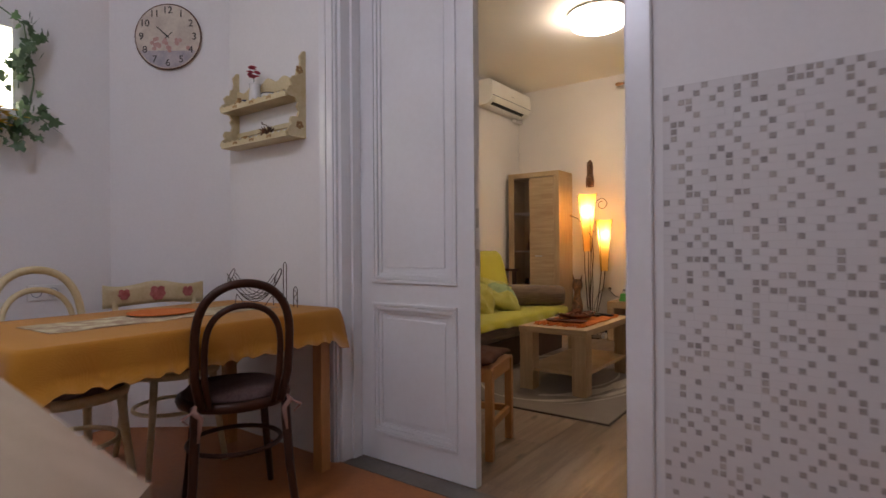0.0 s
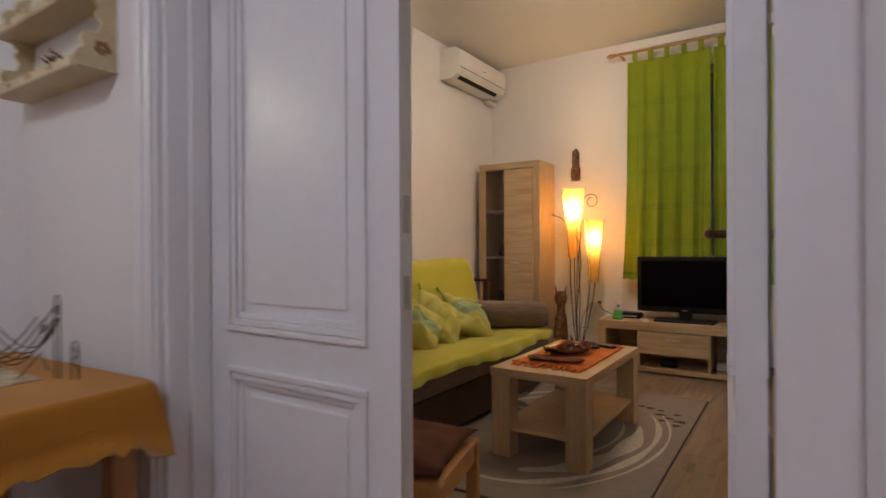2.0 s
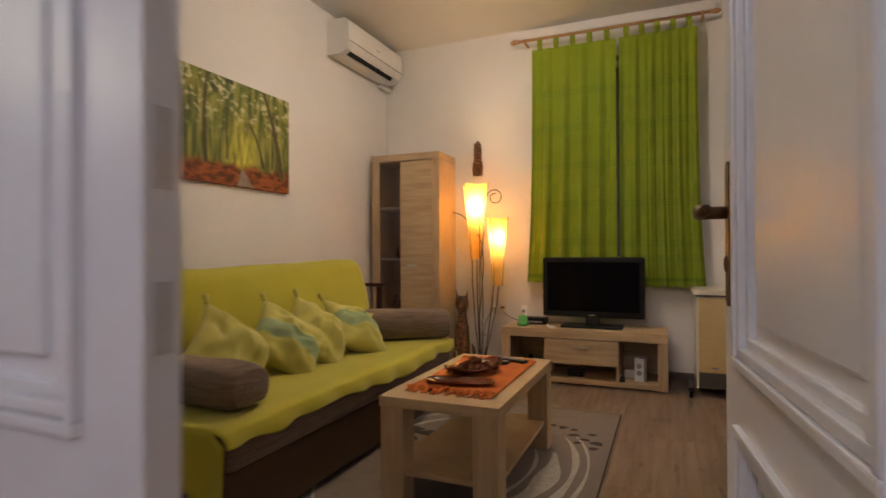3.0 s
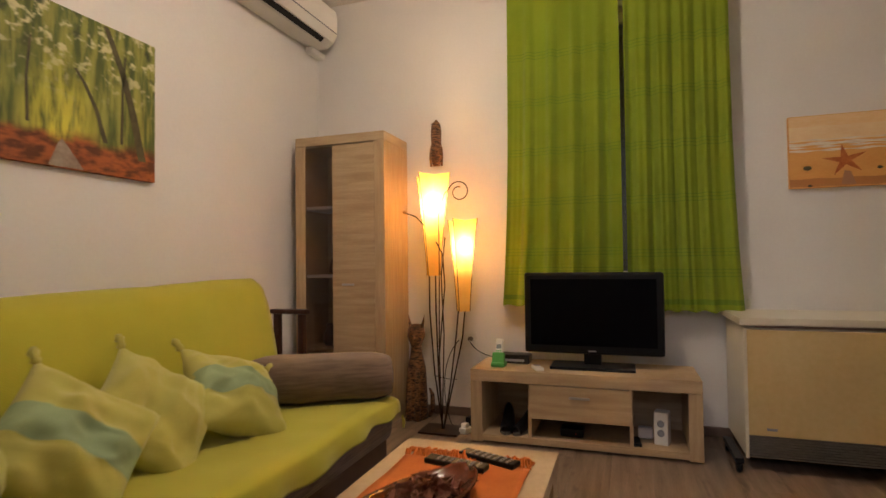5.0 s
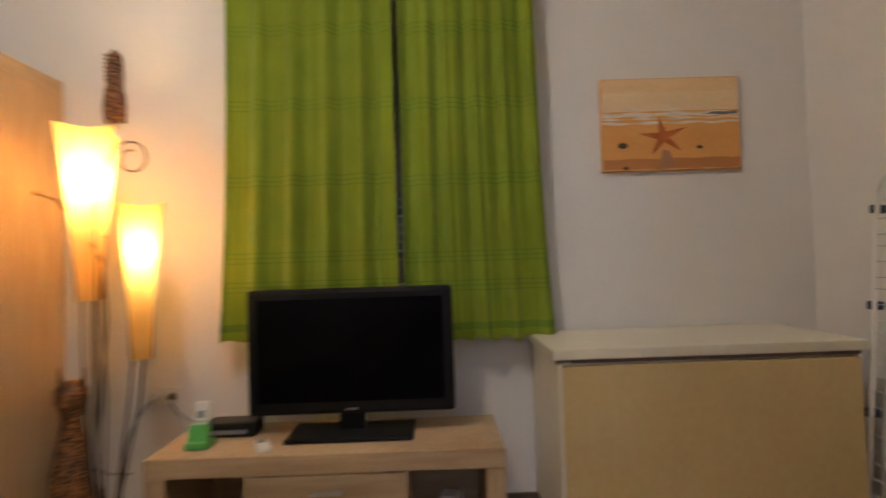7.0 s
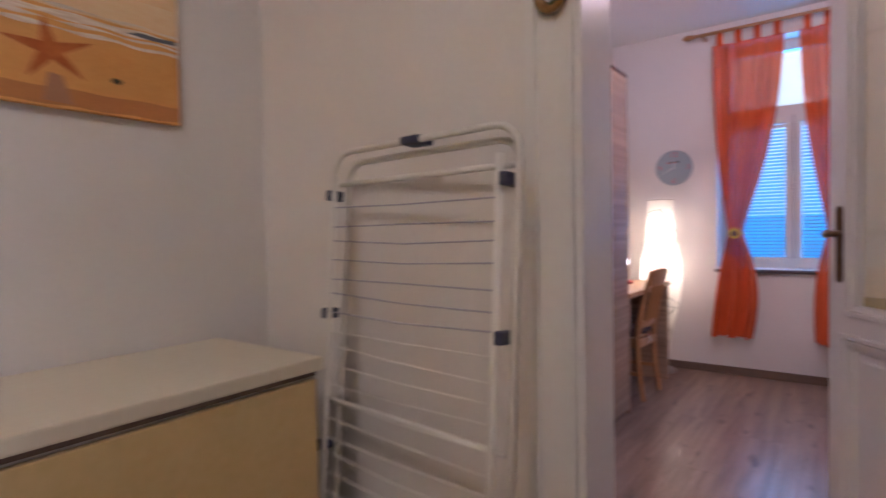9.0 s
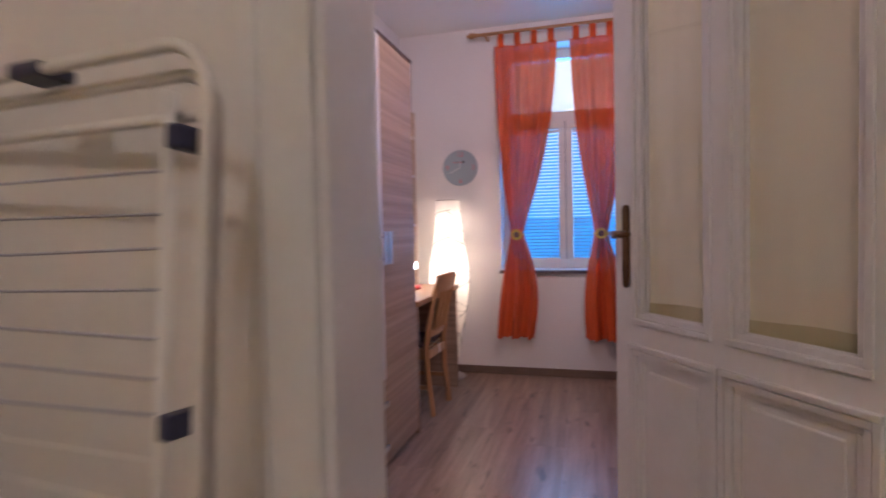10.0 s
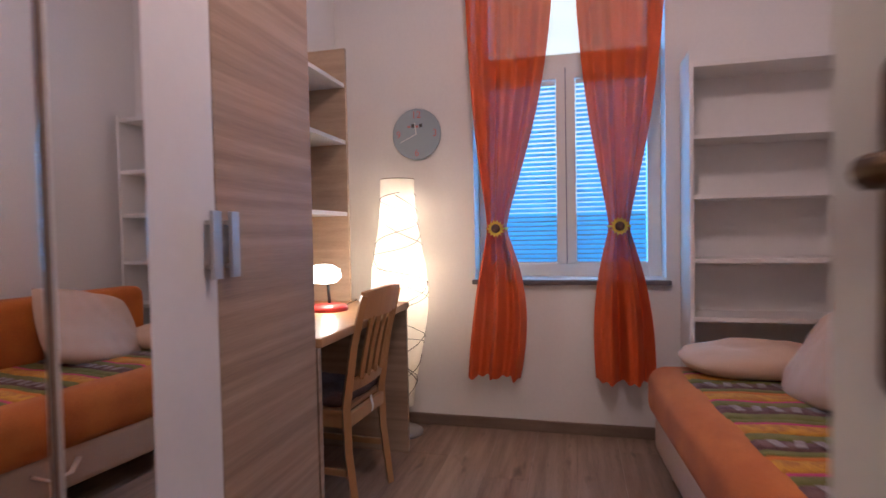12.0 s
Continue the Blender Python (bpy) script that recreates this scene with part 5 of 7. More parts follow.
for r0, r1, a0, a1 in ((0.91, 0.99, -100, 40), (0.68, 0.885, -78, 24), (1.03, 1.065, -60, 42), (0.95, 0.985, -160, -95), (0.62, 0.66, -50, 35), (0.92, 1.0, 110, 200), (0.78, 0.84, 120, 180)):
    part("ivory_swirl", swirl(r0, r1, a0, a1, 0.012), rug_w, rug, "ivory woven swirl")
for a, r, s in ((28, 1.18, 1.0), (33, 1.10, 0.8), (39, 1.05, 0.9), (44, 1.10, 0.6), (49, 1.04, 0.8), (24, 1.12, 0.7), (36, 1.20, 0.6), (31, 1.02, 0.6), (54, 1.0, 0.6), (140, 0.55, 2.2), (148, 0.72, 1.8), (158, 0.62, 1.5)):
    an = radians(a)
    c = (RC.x + 0.60 * r * math.cos(an), RC.y + 0.86 * r * math.sin(an))
    pts = [(c[0] + 0.042 * s * (0.75 + 0.25 * math.cos(3 * t + a)) * math.cos(t), c[1] + 0.03 * s * (0.8 + 0.2 * math.sin(2 * t + a)) * math.sin(t)) for t in np.linspace(0, 2 * math.pi, 15)[:-1]]
    part("dark_leaf", outline(pts, 0.0118, 0.0136), rug_d, rug, "dark brown woven leaf")

# stool behind the closed door leaf
stl = thing("stool", pose(-1.09, 2.68, 0, 0, 0, 14), "orange pine stool with a brown tied cushion", "stool")
for sx in (-1, 1):
    for sy in (-1, 1):
        part("leg", boxes((sx * 0.185 - 0.019, sx * 0.185 + 0.019, sy * 0.17 - 0.019, sy * 0.17 + 0.019, 0, 0.43), bevel=0.004), PINE, stl)
    part("side_rail", boxes((sx * 0.185 - 0.012, sx * 0.185 + 0.012, -0.15, 0.15, 0.37, 0.42), bevel=0.003), PINE, stl)
    part("stretcher", boxes((sx * 0.185 - 0.010, sx * 0.185 + 0.010, -0.15, 0.15, 0.14, 0.175), bevel=0.003), PINE, stl)
for nm, y0, y1, z0, z1 in (("front_rail", -0.182, -0.158, 0.37, 0.42), ("back_rail", 0.158, 0.182, 0.37, 0.42), ("back_stretcher", 0.158, 0.182, 0.14, 0.175)):
    part(nm, boxes((-0.166, 0.166, y0, y1, z0, z1), bevel=0.003), PINE, stl)
part("seat_board", boxes((-0.20, 0.20, -0.19, 0.19, 0.42, 0.437), bevel=0.004), PINE, stl)
part("cushion", turned(pillow_mesh(0.40, 0.38, 0.07, 6.2, 0.3), Matrix.Translation((0, 0, 0.462)) @ Matrix.Rotation(radians(90), 4, "X")), CUSHBROWN, stl, "dark brown seat cushion", smooth=True)

# glass-fronted cabinet
GX0, GX1, GY, GH = -2.80, -2.135, 6.21, 1.908
cb = thing("display_cabinet", pose(GX0, GY, 0), "tall sonoma oak cabinet with a narrow glass door", "cabinet")
gw, gd = GX1 - GX0, YN - 0.02 - GY
part("side", boxes((0, 0.022, 0.0, gd, 0, GH - 0.062)), OAKV, cb)
part("side", boxes((gw - 0.03, gw, 0.0, gd, 0, GH - 0.062)), OAKV, cb)
part("front_post", boxes((0.0, 0.075, -0.018, 0.0, 0.0, GH - 0.062), bevel=0.001), OAKV, cb)
part("front_post", boxes((gw - 0.07, gw, -0.018, 0.0, 0.0, GH - 0.062), bevel=0.001), OAKV, cb)
part("top", boxes((0.0, gw, -0.018, gd, GH - 0.06, GH), bevel=0.002), OAKX, cb)
part("back", boxes((0.022, gw - 0.03, gd - 0.008, gd, 0.06, GH - 0.062)), OAKV, cb)
part("plinth", boxes((0.022, gw - 0.03, 0.01, gd, 0.0, 0.07)), OAKX, cb)
for z in (0.07, 0.46, 0.955, 1.42):
    part("shelf_board", boxes((0.022, 0.30, 0.02, gd - 0.01, z, z + 0.018)), WHITEBOARD if z > 0.5 else OAKX, cb)
part("divider", boxes((0.28, 0.298, 0.015, gd - 0.01, 0.07, GH - 0.062)), OAKV, cb)
part("glass_door", boxes((0.077, 0.283, -0.014, -0.008, 0.075, GH - 0.075)), CABGLASS, cb, "smoked glass door")
dr = part("door", boxes((0.286, gw - 0.073, -0.019, -0.001, 0.075, 1.235), (0.286, gw - 0.073, -0.019, -0.001, 1.237, GH - 0.07), bevel=0.0012), OAKX, cb)
part("handle", boxes((0.36, 0.45, -0.033, -0.026, 0.905, 0.918), (0.365, 0.375, -0.027, -0.018, 0.907, 0.916), (0.435, 0.445, -0.027, -0.018, 0.907, 0.916), bevel=0.002), ALU, dr, "brushed metal handle")
for x, z in ((0.15, 0.478), (0.20, 0.973)):
    vb = tagged(part("dark_vase", lathe([(0.03, 0), (0.05, 0.03), (0.045, 0.08), (0.02, 0.12), (0.028, 0.15), (0.024, 0.15), (0.0, 0.1)], 18), CARVED, smooth=True), "small dark vase on a cabinet shelf", "vase")
    vb.matrix_basis = pose(GX0 + x, GY + 0.17, z)

# carved wooden chair between sofa and cabinet
ac_ = thing("carved_chair", pose(-2.62, 5.80, 0), "dark carved wooden armchair behind the sofa", "chair")
for x, y in ((-0.16, -0.2), (0.02, -0.2), (-0.16, 0.16), (0.02, 0.16)):
    part("leg", boxes((x - 0.02, x + 0.02, y - 0.02, y + 0.02, 0, 0.74 if y > 0 else 0.42), bevel=0.004), DARKWOOD, ac_)
part("arm_rest", boxes((-0.20, 0.06, 0.13, 0.19, 0.735, 0.765), bevel=0.008), DARKWOOD, ac_)
part("seat", boxes((-0.18, 0.04, -0.22, 0.18, 0.40, 0.425), bevel=0.006), DARKWOOD, ac_)

# television stand
tvs = thing("tv_stand", pose(-1.545, 6.10, 0), "sonoma oak television stand with one drawer", "tv stand")
tw, td, tz = 1.235, 0.40, 0.425
part("top", boxes((0, tw, -0.012, td, tz - 0.068, tz), bevel=0.003), OAKX, tvs)
for x0 in (0.0, tw - 0.068):
    part("post", boxes((x0, x0 + 0.068, -0.008, td, 0.008, tz - 0.069), bevel=0.002), OAKV, tvs)
for x0 in (0.335, 0.878):
    part("divider", boxes((x0, x0 + 0.018, 0.0, td - 0.01, 0.05, tz - 0.069)), OAKV, tvs)
part("bottom", boxes((0.068, tw - 0.068, 0.0, td, 0.014, 0.05), bevel=0.001), OAKX, tvs)
part("back", boxes((0.068, tw - 0.068, td - 0.008, td - 0.001, 0.05, tz - 0.069)), OAKX, tvs)
dw = part("drawer", boxes((0.343, 0.888, -0.010, 0.30, 0.165, tz - 0.073), bevel=0.0015), OAKX, tvs)
part("handle", boxes((0.565, 0.675, -0.030, -0.022, 0.290, 0.302), (0.575, 0.588, -0.023, -0.009, 0.292, 0.300), (0.652, 0.665, -0.023, -0.009, 0.292, 0.300), bevel=0.002), ALU, dw, "brushed metal handle")
TZ = tz
tv = thing("television", pose(-0.865, 6.30, TZ), "black flat television switched off on the stand", "television")
part("casing", boxes((-0.395, 0.395, 0.0, 0.055, 0.075, 0.555), bevel=0.018), BLACKPL, tv)
part("rear_hump", boxes((-0.25, 0.25, 0.05, 0.10, 0.12, 0.46), bevel=0.02), BLACKPL, tv)
part("screen", boxes((-0.355, 0.355, -0.002, 0.004, 0.125, 0.515)), SCREEN, tv, "glossy dark screen")
part("neck", boxes((-0.05, 0.05, 0.01, 0.045, 0.015, 0.10), bevel=0.008), BLACKPL, tv)
part("foot_plate", boxes((-0.235, 0.235, -0.105, 0.12, 0.0, 0.016), bevel=0.006), BLACKPL, tv)
part("maker_badge", boxes((-0.022, 0.022, -0.003, 0.001, 0.092, 0.099)), ALU, tv)
ph = thing("cordless_phone", pose(-1.40, 6.20, TZ), "white cordless phone in a green charging cradle", "phone")
part("cradle", boxes((-0.042, 0.042, -0.035, 0.05, 0, 0.028), bevel=0.010), GREENPL, ph, "bright green cradle")
part("cradle_front", turned(boxes((-0.038, 0.038, -0.012, 0.012, 0.0, 0.07), bevel=0.008), Matrix.Translation((0, -0.012, 0.015)) @ Matrix.Rotation(radians(-18), 4, "X")), GREENPL, ph)
hs = part("handset", turned(boxes((-0.023, 0.023, -0.012, 0.012, 0.0, 0.145), bevel=0.008), Matrix.Translation((0, -0.004, 0.02)) @ Matrix.Rotation(radians(-18), 4, "X")), WHITEPL, ph)
part("phone_screen", turned(boxes((-0.015, 0.015, -0.0135, -0.010, 0.085, 0.11)), Matrix.Translation((0, -0.004, 0.02)) @ Matrix.Rotation(radians(-18), 4, "X")), GREYPL, hs)
for i in range(3):
    for j in range(4):
        part("key", turned(boxes((-0.012 + i * 0.012 - 0.004, -0.012 + i * 0.012 + 0.004, -0.0138, -0.010, 0.035 + j * 0.011, 0.042 + j * 0.011)), Matrix.Translation((0, -0.004, 0.02)) @ Matrix.Rotation(radians(-18), 4, "X")), GREENPL, hs)
rt = thing("router", pose(-1.335, 6.36, TZ), "black network box on the television stand", "router")
part("case", boxes((-0.10, 0.10, -0.06, 0.06, 0, 0.055), bevel=0.012), BLACKPL, rt)
part("front_strip", boxes((-0.07, 0.07, -0.0615, -0.059, 0.015, 0.03)), GREYPL, rt)
wr = thing("aircon_remote", pose(-1.165, 6.17, TZ, 0, 0, 24), "small white air conditioner remote on the stand", "remote control")
part("case", boxes((-0.024, 0.024, -0.055, 0.055, 0, 0.02), bevel=0.008), WHITEPL, wr)
part("display", boxes((-0.016, 0.016, 0.005, 0.042, 0.0195, 0.0215)), GREYPL, wr)
sbx = thing("set_top_box", pose(-0.98, 6.23, 0.05), "small black box inside the television stand", "media box")
part("case", boxes((-0.065, 0.065, -0.05, 0.05, 0, 0.045), bevel=0.01), BLACKPL, sbx)
part("indicator", boxes((0.02, 0.026, -0.0515, -0.049, 0.018, 0.024)), REDPL, sbx)
for k in range(2):
    sh = thing("shoe", pose(-1.36 + 0.10 * k, 6.24, 0.05, 0, 0, 8 - 20 * k), "dark shoe kept inside the television stand", "shoe", "pair of dark shoes")
    part("upper", sheet(lambda u, v: Vector((0.04 * math.cos(math.pi * v) * (0.85 + 0.15 * math.sin(u * 3)), -0.13 + 0.26 * u, 0.015 + (0.04 + 0.07 * u ** 2) * math.sin(math.pi * v))), 16, 10, 0.004), BLACKPL, sh, smooth=True)
    part("sole", outline([(0.045 * math.cos(t), 0.135 * math.sin(t)) for t in np.linspace(0, 2 * math.pi, 21)[:-1]], 0, 0.016), GRILL, sh)
ad = thing("plug_adapter", pose(-0.50, 6.22, 0.05, 0, 0, -14), "white socket tower inside the television stand", "adapter")
part("body", boxes((-0.036, 0.036, -0.04, 0.04, 0, 0.175), bevel=0.006), WHITEPL, ad)
for z in (0.065, 0.115):
    part("outlet", turned(lathe([(0.0, 0.001), (0.015, 0.001), (0.018, 0.004), (0.0185, 0.0)], 18), Matrix.Translation((0, -0.040, z)) @ Matrix.Rotation(radians(90), 4, "X")), GREYPL, ad)
plg = tagged(part("white_plug", boxes((-0.05, 0.03, -0.03, 0.03, 0, 0.06), bevel=0.012), WHITEPL), "white power plug lying in the television stand", "plug")
plg.matrix_basis = pose(-0.575, 6.30, 0.05)
pho = tagged(part("remote_on_shelf", boxes((-0.022, 0.022, -0.07, 0.07, 0, 0.014), bevel=0.004), BLACKPL), "black remote lying inside the television stand", "remote control")
pho.matrix_basis = pose(-0.635, 6.19, 0.05, 0, 0, 6)

# storage heater
ht = thing("storage_heater", pose(-0.122, 6.068, 0), "cream enamel storage heater on castors", "heater")
hw_, hd_ = 1.054, 0.52
part("body", boxes((0.0, hw_, 0.02, hd_, 0.065, 0.706), bevel=0.006), LIDMETAL, ht)
part("front_panel", boxes((0.012, hw_ - 0.012, -0.001, 0.022, 0.178, 0.696), bevel=0.004), CREAMMETAL, ht, "yellowed cream front panel")
part("lid", boxes((-0.02, hw_ + 0.012, -0.006, hd_, 0.718, 0.755), bevel=0.006), LIDMETAL, ht, "ivory lid")
part("lid_slot", boxes((0.05, hw_ - 0.01, 0.004, 0.03, 0.706, 0.7175)), SKIRT, ht)
part("grill_back", boxes((0.012, hw_ - 0.012, 0.012, 0.024, 0.068, 0.176)), GRILL, ht)
for k in range(8):
    part("grill_slat", boxes((0.014, hw_ - 0.014, -0.004, 0.012, 0.073 + k * 0.0128, 0.079 + k * 0.0128)), GRILL, ht)
part("badge", boxes((0.09, 0.135, -0.003, 0.0, 0.205, 0.217)), GREYPL, ht)
part("side_edge", boxes((-0.004, 0.012, -0.003, 0.016, 0.065, 0.705), bevel=0.003), LIDMETAL, ht)
part("chassis", boxes((-0.06, -0.02, -0.05, 0.30, 0.05, 0.075), bevel=0.004), BLACKPL, ht)
part("chassis", boxes((hw_ - 0.35, hw_ - 0.31, -0.05, 0.30, 0.045, 0.064), bevel=0.004), BLACKPL, ht)
for x, y in ((-0.04, -0.03), (-0.04, 0.28), (hw_ - 0.33, -0.03), (hw_ - 0.33, 0.28)):
    part("castor", turned(lathe([(0.0, -0.012), (0.022, -0.012), (0.026, 0), (0.022, 0.012), (0.0, 0.012)], 16), Matrix.Translation((x, y, 0.026)) @ Matrix.Rotation(radians(90), 4, "Y")), BLACKPL, ht, smooth=True)

# iron floor lamp with two parchment shades
fl = thing("floor_lamp", pose(-1.775, 6.24, 0), "iron floor lamp with two glowing parchment shades", "floor lamp")
part("base_plate", boxes((-0.125, 0.125, -0.10, 0.10, 0, 0.012), bevel=0.002), IRON, fl)


def shade(cx, cy, z0, z1, w0, w1, turn):
    def ringv(t):
        w = w0 + (w1 - w0) * (t ** 1.25) + 0.012 * t ** 8
        return w / 2
    bm = bmesh.new()
    n = 14
    rows_v = []
    for i in range(n + 1):
        t = i / n
        h = ringv(t)
        rows_v.append([bm.verts.new((sx * h, sy * h, z0 + (z1 - z0) * t + (0.012 * t ** 6))) for sx, sy in ((1, 1), (0, 0.88), (-1, 1), (-0.88, 0), (-1, -1), (0, -0.88), (1, -1), (0.88, 0))])
        for v, (sx, sy) in zip(rows_v[-1], ((1, 1), (0, 0.88), (-1, 1), (-0.88, 0), (-1, -1), (0, -0.88), (1, -1), (0.88, 0))):
            if abs(sx * sy) != 1:
                v.co.z -= 0.012 * t ** 6
    for a, b in zip(rows_v, rows_v[1:]):
        for k in range(8):
            bm.faces.new((a[k], a[(k + 1) % 8], b[(k + 1) % 8], b[k]))
    m = Matrix.Translation((cx, cy, 0)) @ Matrix.Rotation(radians(turn), 4, "Z")
    turned(bm, m)
    sh = part("shade", bm, AMBER, fl, "glowing amber parchment shade")
    for sx, sy in ((1, 1), (-1, 1), (-1, -1), (1, -1)):
        part("shade_wire", tube([m @ Vector((sx * (ringv(t) + 0.001), sy * (ringv(t) + 0.001), z0 + (z1 - z0) * t + 0.012 * t ** 6)) for t in np.linspace(0, 1, 10)], 0.0022, 5), IRON, sh)
    part("socket_cup", lathe([(0.012, z1 - 0.32), (0.016, z1 - 0.30), (0.016, z1 - 0.25), (0.0, z1 - 0.25)], 12, at=(cx, cy, 0)), WHITEPL, sh)
    return sh


shade(-0.055, 0.03, 0.965, 1.60, 0.075, 0.185, 26)
shade(0.145, 0.01, 0.745, 1.305, 0.066, 0.142, 30)
for dx in (-0.03, 0.012):
    part("rod", tube([(0.005, 0, 0.01), (-0.03 + dx * 0.6, 0.01, 0.35), (-0.055 + dx, 0.03, 0.75), (-0.055 + dx, 0.03, 0.985)], 0.0048, 7), IRON, fl, smooth=True)
    part("rod", tube([(0.01, 0, 0.01), (0.07 + dx * 0.4, 0.005, 0.30), (0.125 + dx, 0.01, 0.58), (0.145 + dx, 0.01, 0.77)], 0.0048, 7), IRON, fl, smooth=True)
part("rod", tube([(0, 0, 0.01), (-0.02, 0, 0.4), (0.03, -0.005, 0.9), (0.02, -0.01, 1.1), (-0.06, 0.0, 1.24), (-0.17, 0.02, 1.345), (-0.255, 0.04, 1.375)], 0.0042, 7), IRON, fl, smooth=True)
part("rod_tip", lathe([(0.0, -0.012), (0.011, -0.004), (0.011, 0.006), (0.0, 0.013)], 12, at=(-0.258, 0.04, 1.376)), GOLDWOOD, fl, smooth=True)
curl = [(0.0, 0, 0.01), (-0.01, -0.01, 0.5), (0.0, -0.02, 1.0), (0.0, -0.02, 1.35), (0.04, -0.02, 1.48)]
curl += [(0.135 + 0.07 * (1 - 0.55 * k / 22) * math.cos(radians(165 - 20 * k)), -0.02, 1.485 + 0.07 * (1 - 0.55 * k / 22) * math.sin(radians(165 - 20 * k))) for k in range(23)]
part("curled_rod", tube(curl, 0.0036, 7), IRON, fl, smooth=True)
part("rod_tip", lathe([(0.0, -0.008), (0.008, 0.0), (0.0, 0.008)], 10, at=(curl[-1][0], -0.02, curl[-1][2])), GOLDWOOD, fl, smooth=True)
part("short_rod", tube([(0.0, 0, 0.01), (0.02, 0, 0.6), (0.005, 0, 0.95), (0.035, -0.01, 1.195)], 0.0038, 7), IRON, fl, smooth=True)
part("rod_tip", lathe([(0.0, -0.009), (0.009, 0.0), (0.0, 0.009)], 10, at=(0.035, -0.01, 1.2)), GOLDWOOD, fl, smooth=True)

cat = bmesh.new()
lathe([(0.075, 0.0), (0.078, 0.06), (0.07, 0.2), (0.062, 0.34), (0.042, 0.43), (0.036, 0.48), (0.05, 0.52), (0.062, 0.55), (0.058, 0.60), (0.035, 0.63), (0.0, 0.635)], 24, cat)
for s in (-1, 1):
    tube([(s * 0.038, 0, 0.60), (s * 0.05, 0.003, 0.65), (s * 0.058, 0.006, 0.695)], [0.026, 0.014, 0.001], 8, False, cat, 0.45)
    tube([(s * 0.03, -0.07, 0.0), (s * 0.032, -0.075, 0.12), (s * 0.03, -0.06, 0.28), (s * 0.02, -0.03, 0.38)], [0.026, 0.02, 0.018, 0.012], 8, False, cat)
lathe([(0.0, -0.02), (0.016, -0.01), (0.012, 0.012), (0.0, 0.016)], 10, cat, (0, -0.06, 0.548))
tube([(0.06, 0.05, 0.0), (0.10, 0.04, 0.05), (0.105, 0.02, 0.16), (0.085, 0.02, 0.2)], [0.02, 0.018, 0.014, 0.006], 8, False, cat)
cob = tagged(part("cat_figure", cat, CATWOOD, smooth=True), "tall carved and painted brown wooden cat figure", "figure")
cob.matrix_basis = pose(-2.03, 6.46, 0)

msk = bmesh.new()
prof = [(0.0, 0.022), (0.035, 0.036), (0.07, 0.040), (0.12, 0.042), (0.16, 0.036), (0.19, 0.038), (0.25, 0.038), (0.30, 0.030), (0.328, 0.004)]
for side in (0,):
    rings_m = []
    for z, w in prof:
        rings_m.append([msk.verts.new((w * math.cos(t), -0.005 - 0.035 * (w / 0.042) * math.sin(t), z)) for t in np.linspace(0, math.pi, 13)])
    for a, b in zip(rings_m, rings_m[1:]):
        for k in range(12):
            msk.faces.new((a[k], a[k + 1], b[k + 1], b[k]))
        msk.faces.new((a[12], a[0], b[0], b[12]))
tube([(0, -0.040, 0.12), (0, -0.052, 0.095), (0, -0.042, 0.078)], [0.005, 0.009, 0.008], 8, False, msk)
tube([(-0.013, -0.038, 0.045), (0, -0.044, 0.052), (0.013, -0.038, 0.045), (0, -0.042, 0.038)], 0.005, 6, True, msk)
for s in (-1, 1):
    tube([(s * 0.017 + 0.010 * math.cos(t), -0.040, 0.118 + 0.006 * math.sin(t)) for t in np.linspace(0, 6.28, 11)[:-1]], 0.0028, 5, True, msk)
    tube([(s * 0.006, -0.041, 0.138), (s * 0.02, -0.040, 0.146), (s * 0.034, -0.026, 0.136)], 0.004, 5, False, msk)
    tube([(s * 0.038, -0.008, 0.0), (s * 0.043, -0.012, 0.06), (s * 0.041, -0.010, 0.13)], [0.007, 0.009, 0.006], 6, False, msk)
for k in range(7):
    tube([(-0.03, -0.030, 0.185 + 0.018 * k), (0, -0.043 + 0.002 * k, 0.19 + 0.018 * k), (0.03, -0.030, 0.185 + 0.018 * k)], 0.004, 5, False, msk)
mob = tagged(part("wall_mask", msk, CATWOOD, smooth=True), "small carved brown wooden mask hung on the wall", "mask")
mob.matrix_basis = pose(-1.917, YN, 1.725)

so = thing("wall_socket", pose(-1.72, YN, 0.525), "white double socket with plugs on the wall", "socket")
part("plate", boxes((-0.075, 0.075, -0.010, 0, -0.04, 0.04), bevel=0.003), WHITEPL, so)
for s in (-0.036, 0.036):
    part("plug", turned(lathe([(0.0, 0.0), (0.018, 0.0), (0.017, 0.02), (0.010, 0.034), (0.0, 0.036)], 14), Matrix.Translation((s, -0.008, 0)) @ Matrix.Rotation(radians(90), 4, "X")), WHITEPL if s < 0 else GRILL, so)


def cable(name, pts, mat, r, label):
    cu = bpy.data.curves.new(name, "CURVE")
    cu.dimensions, cu.bevel_depth, cu.bevel_resolution = "3D", r, 2
    sp = cu.splines.new("NURBS")
    sp.points.add(len(pts) - 1)
    for p, q in zip(sp.points, pts):
        p.co = (*q, 1)
    sp.use_endpoint_u, sp.order_u = True, 4
    cu.materials.append(mat)
    return tagged(new(name, cu), label, "cable")


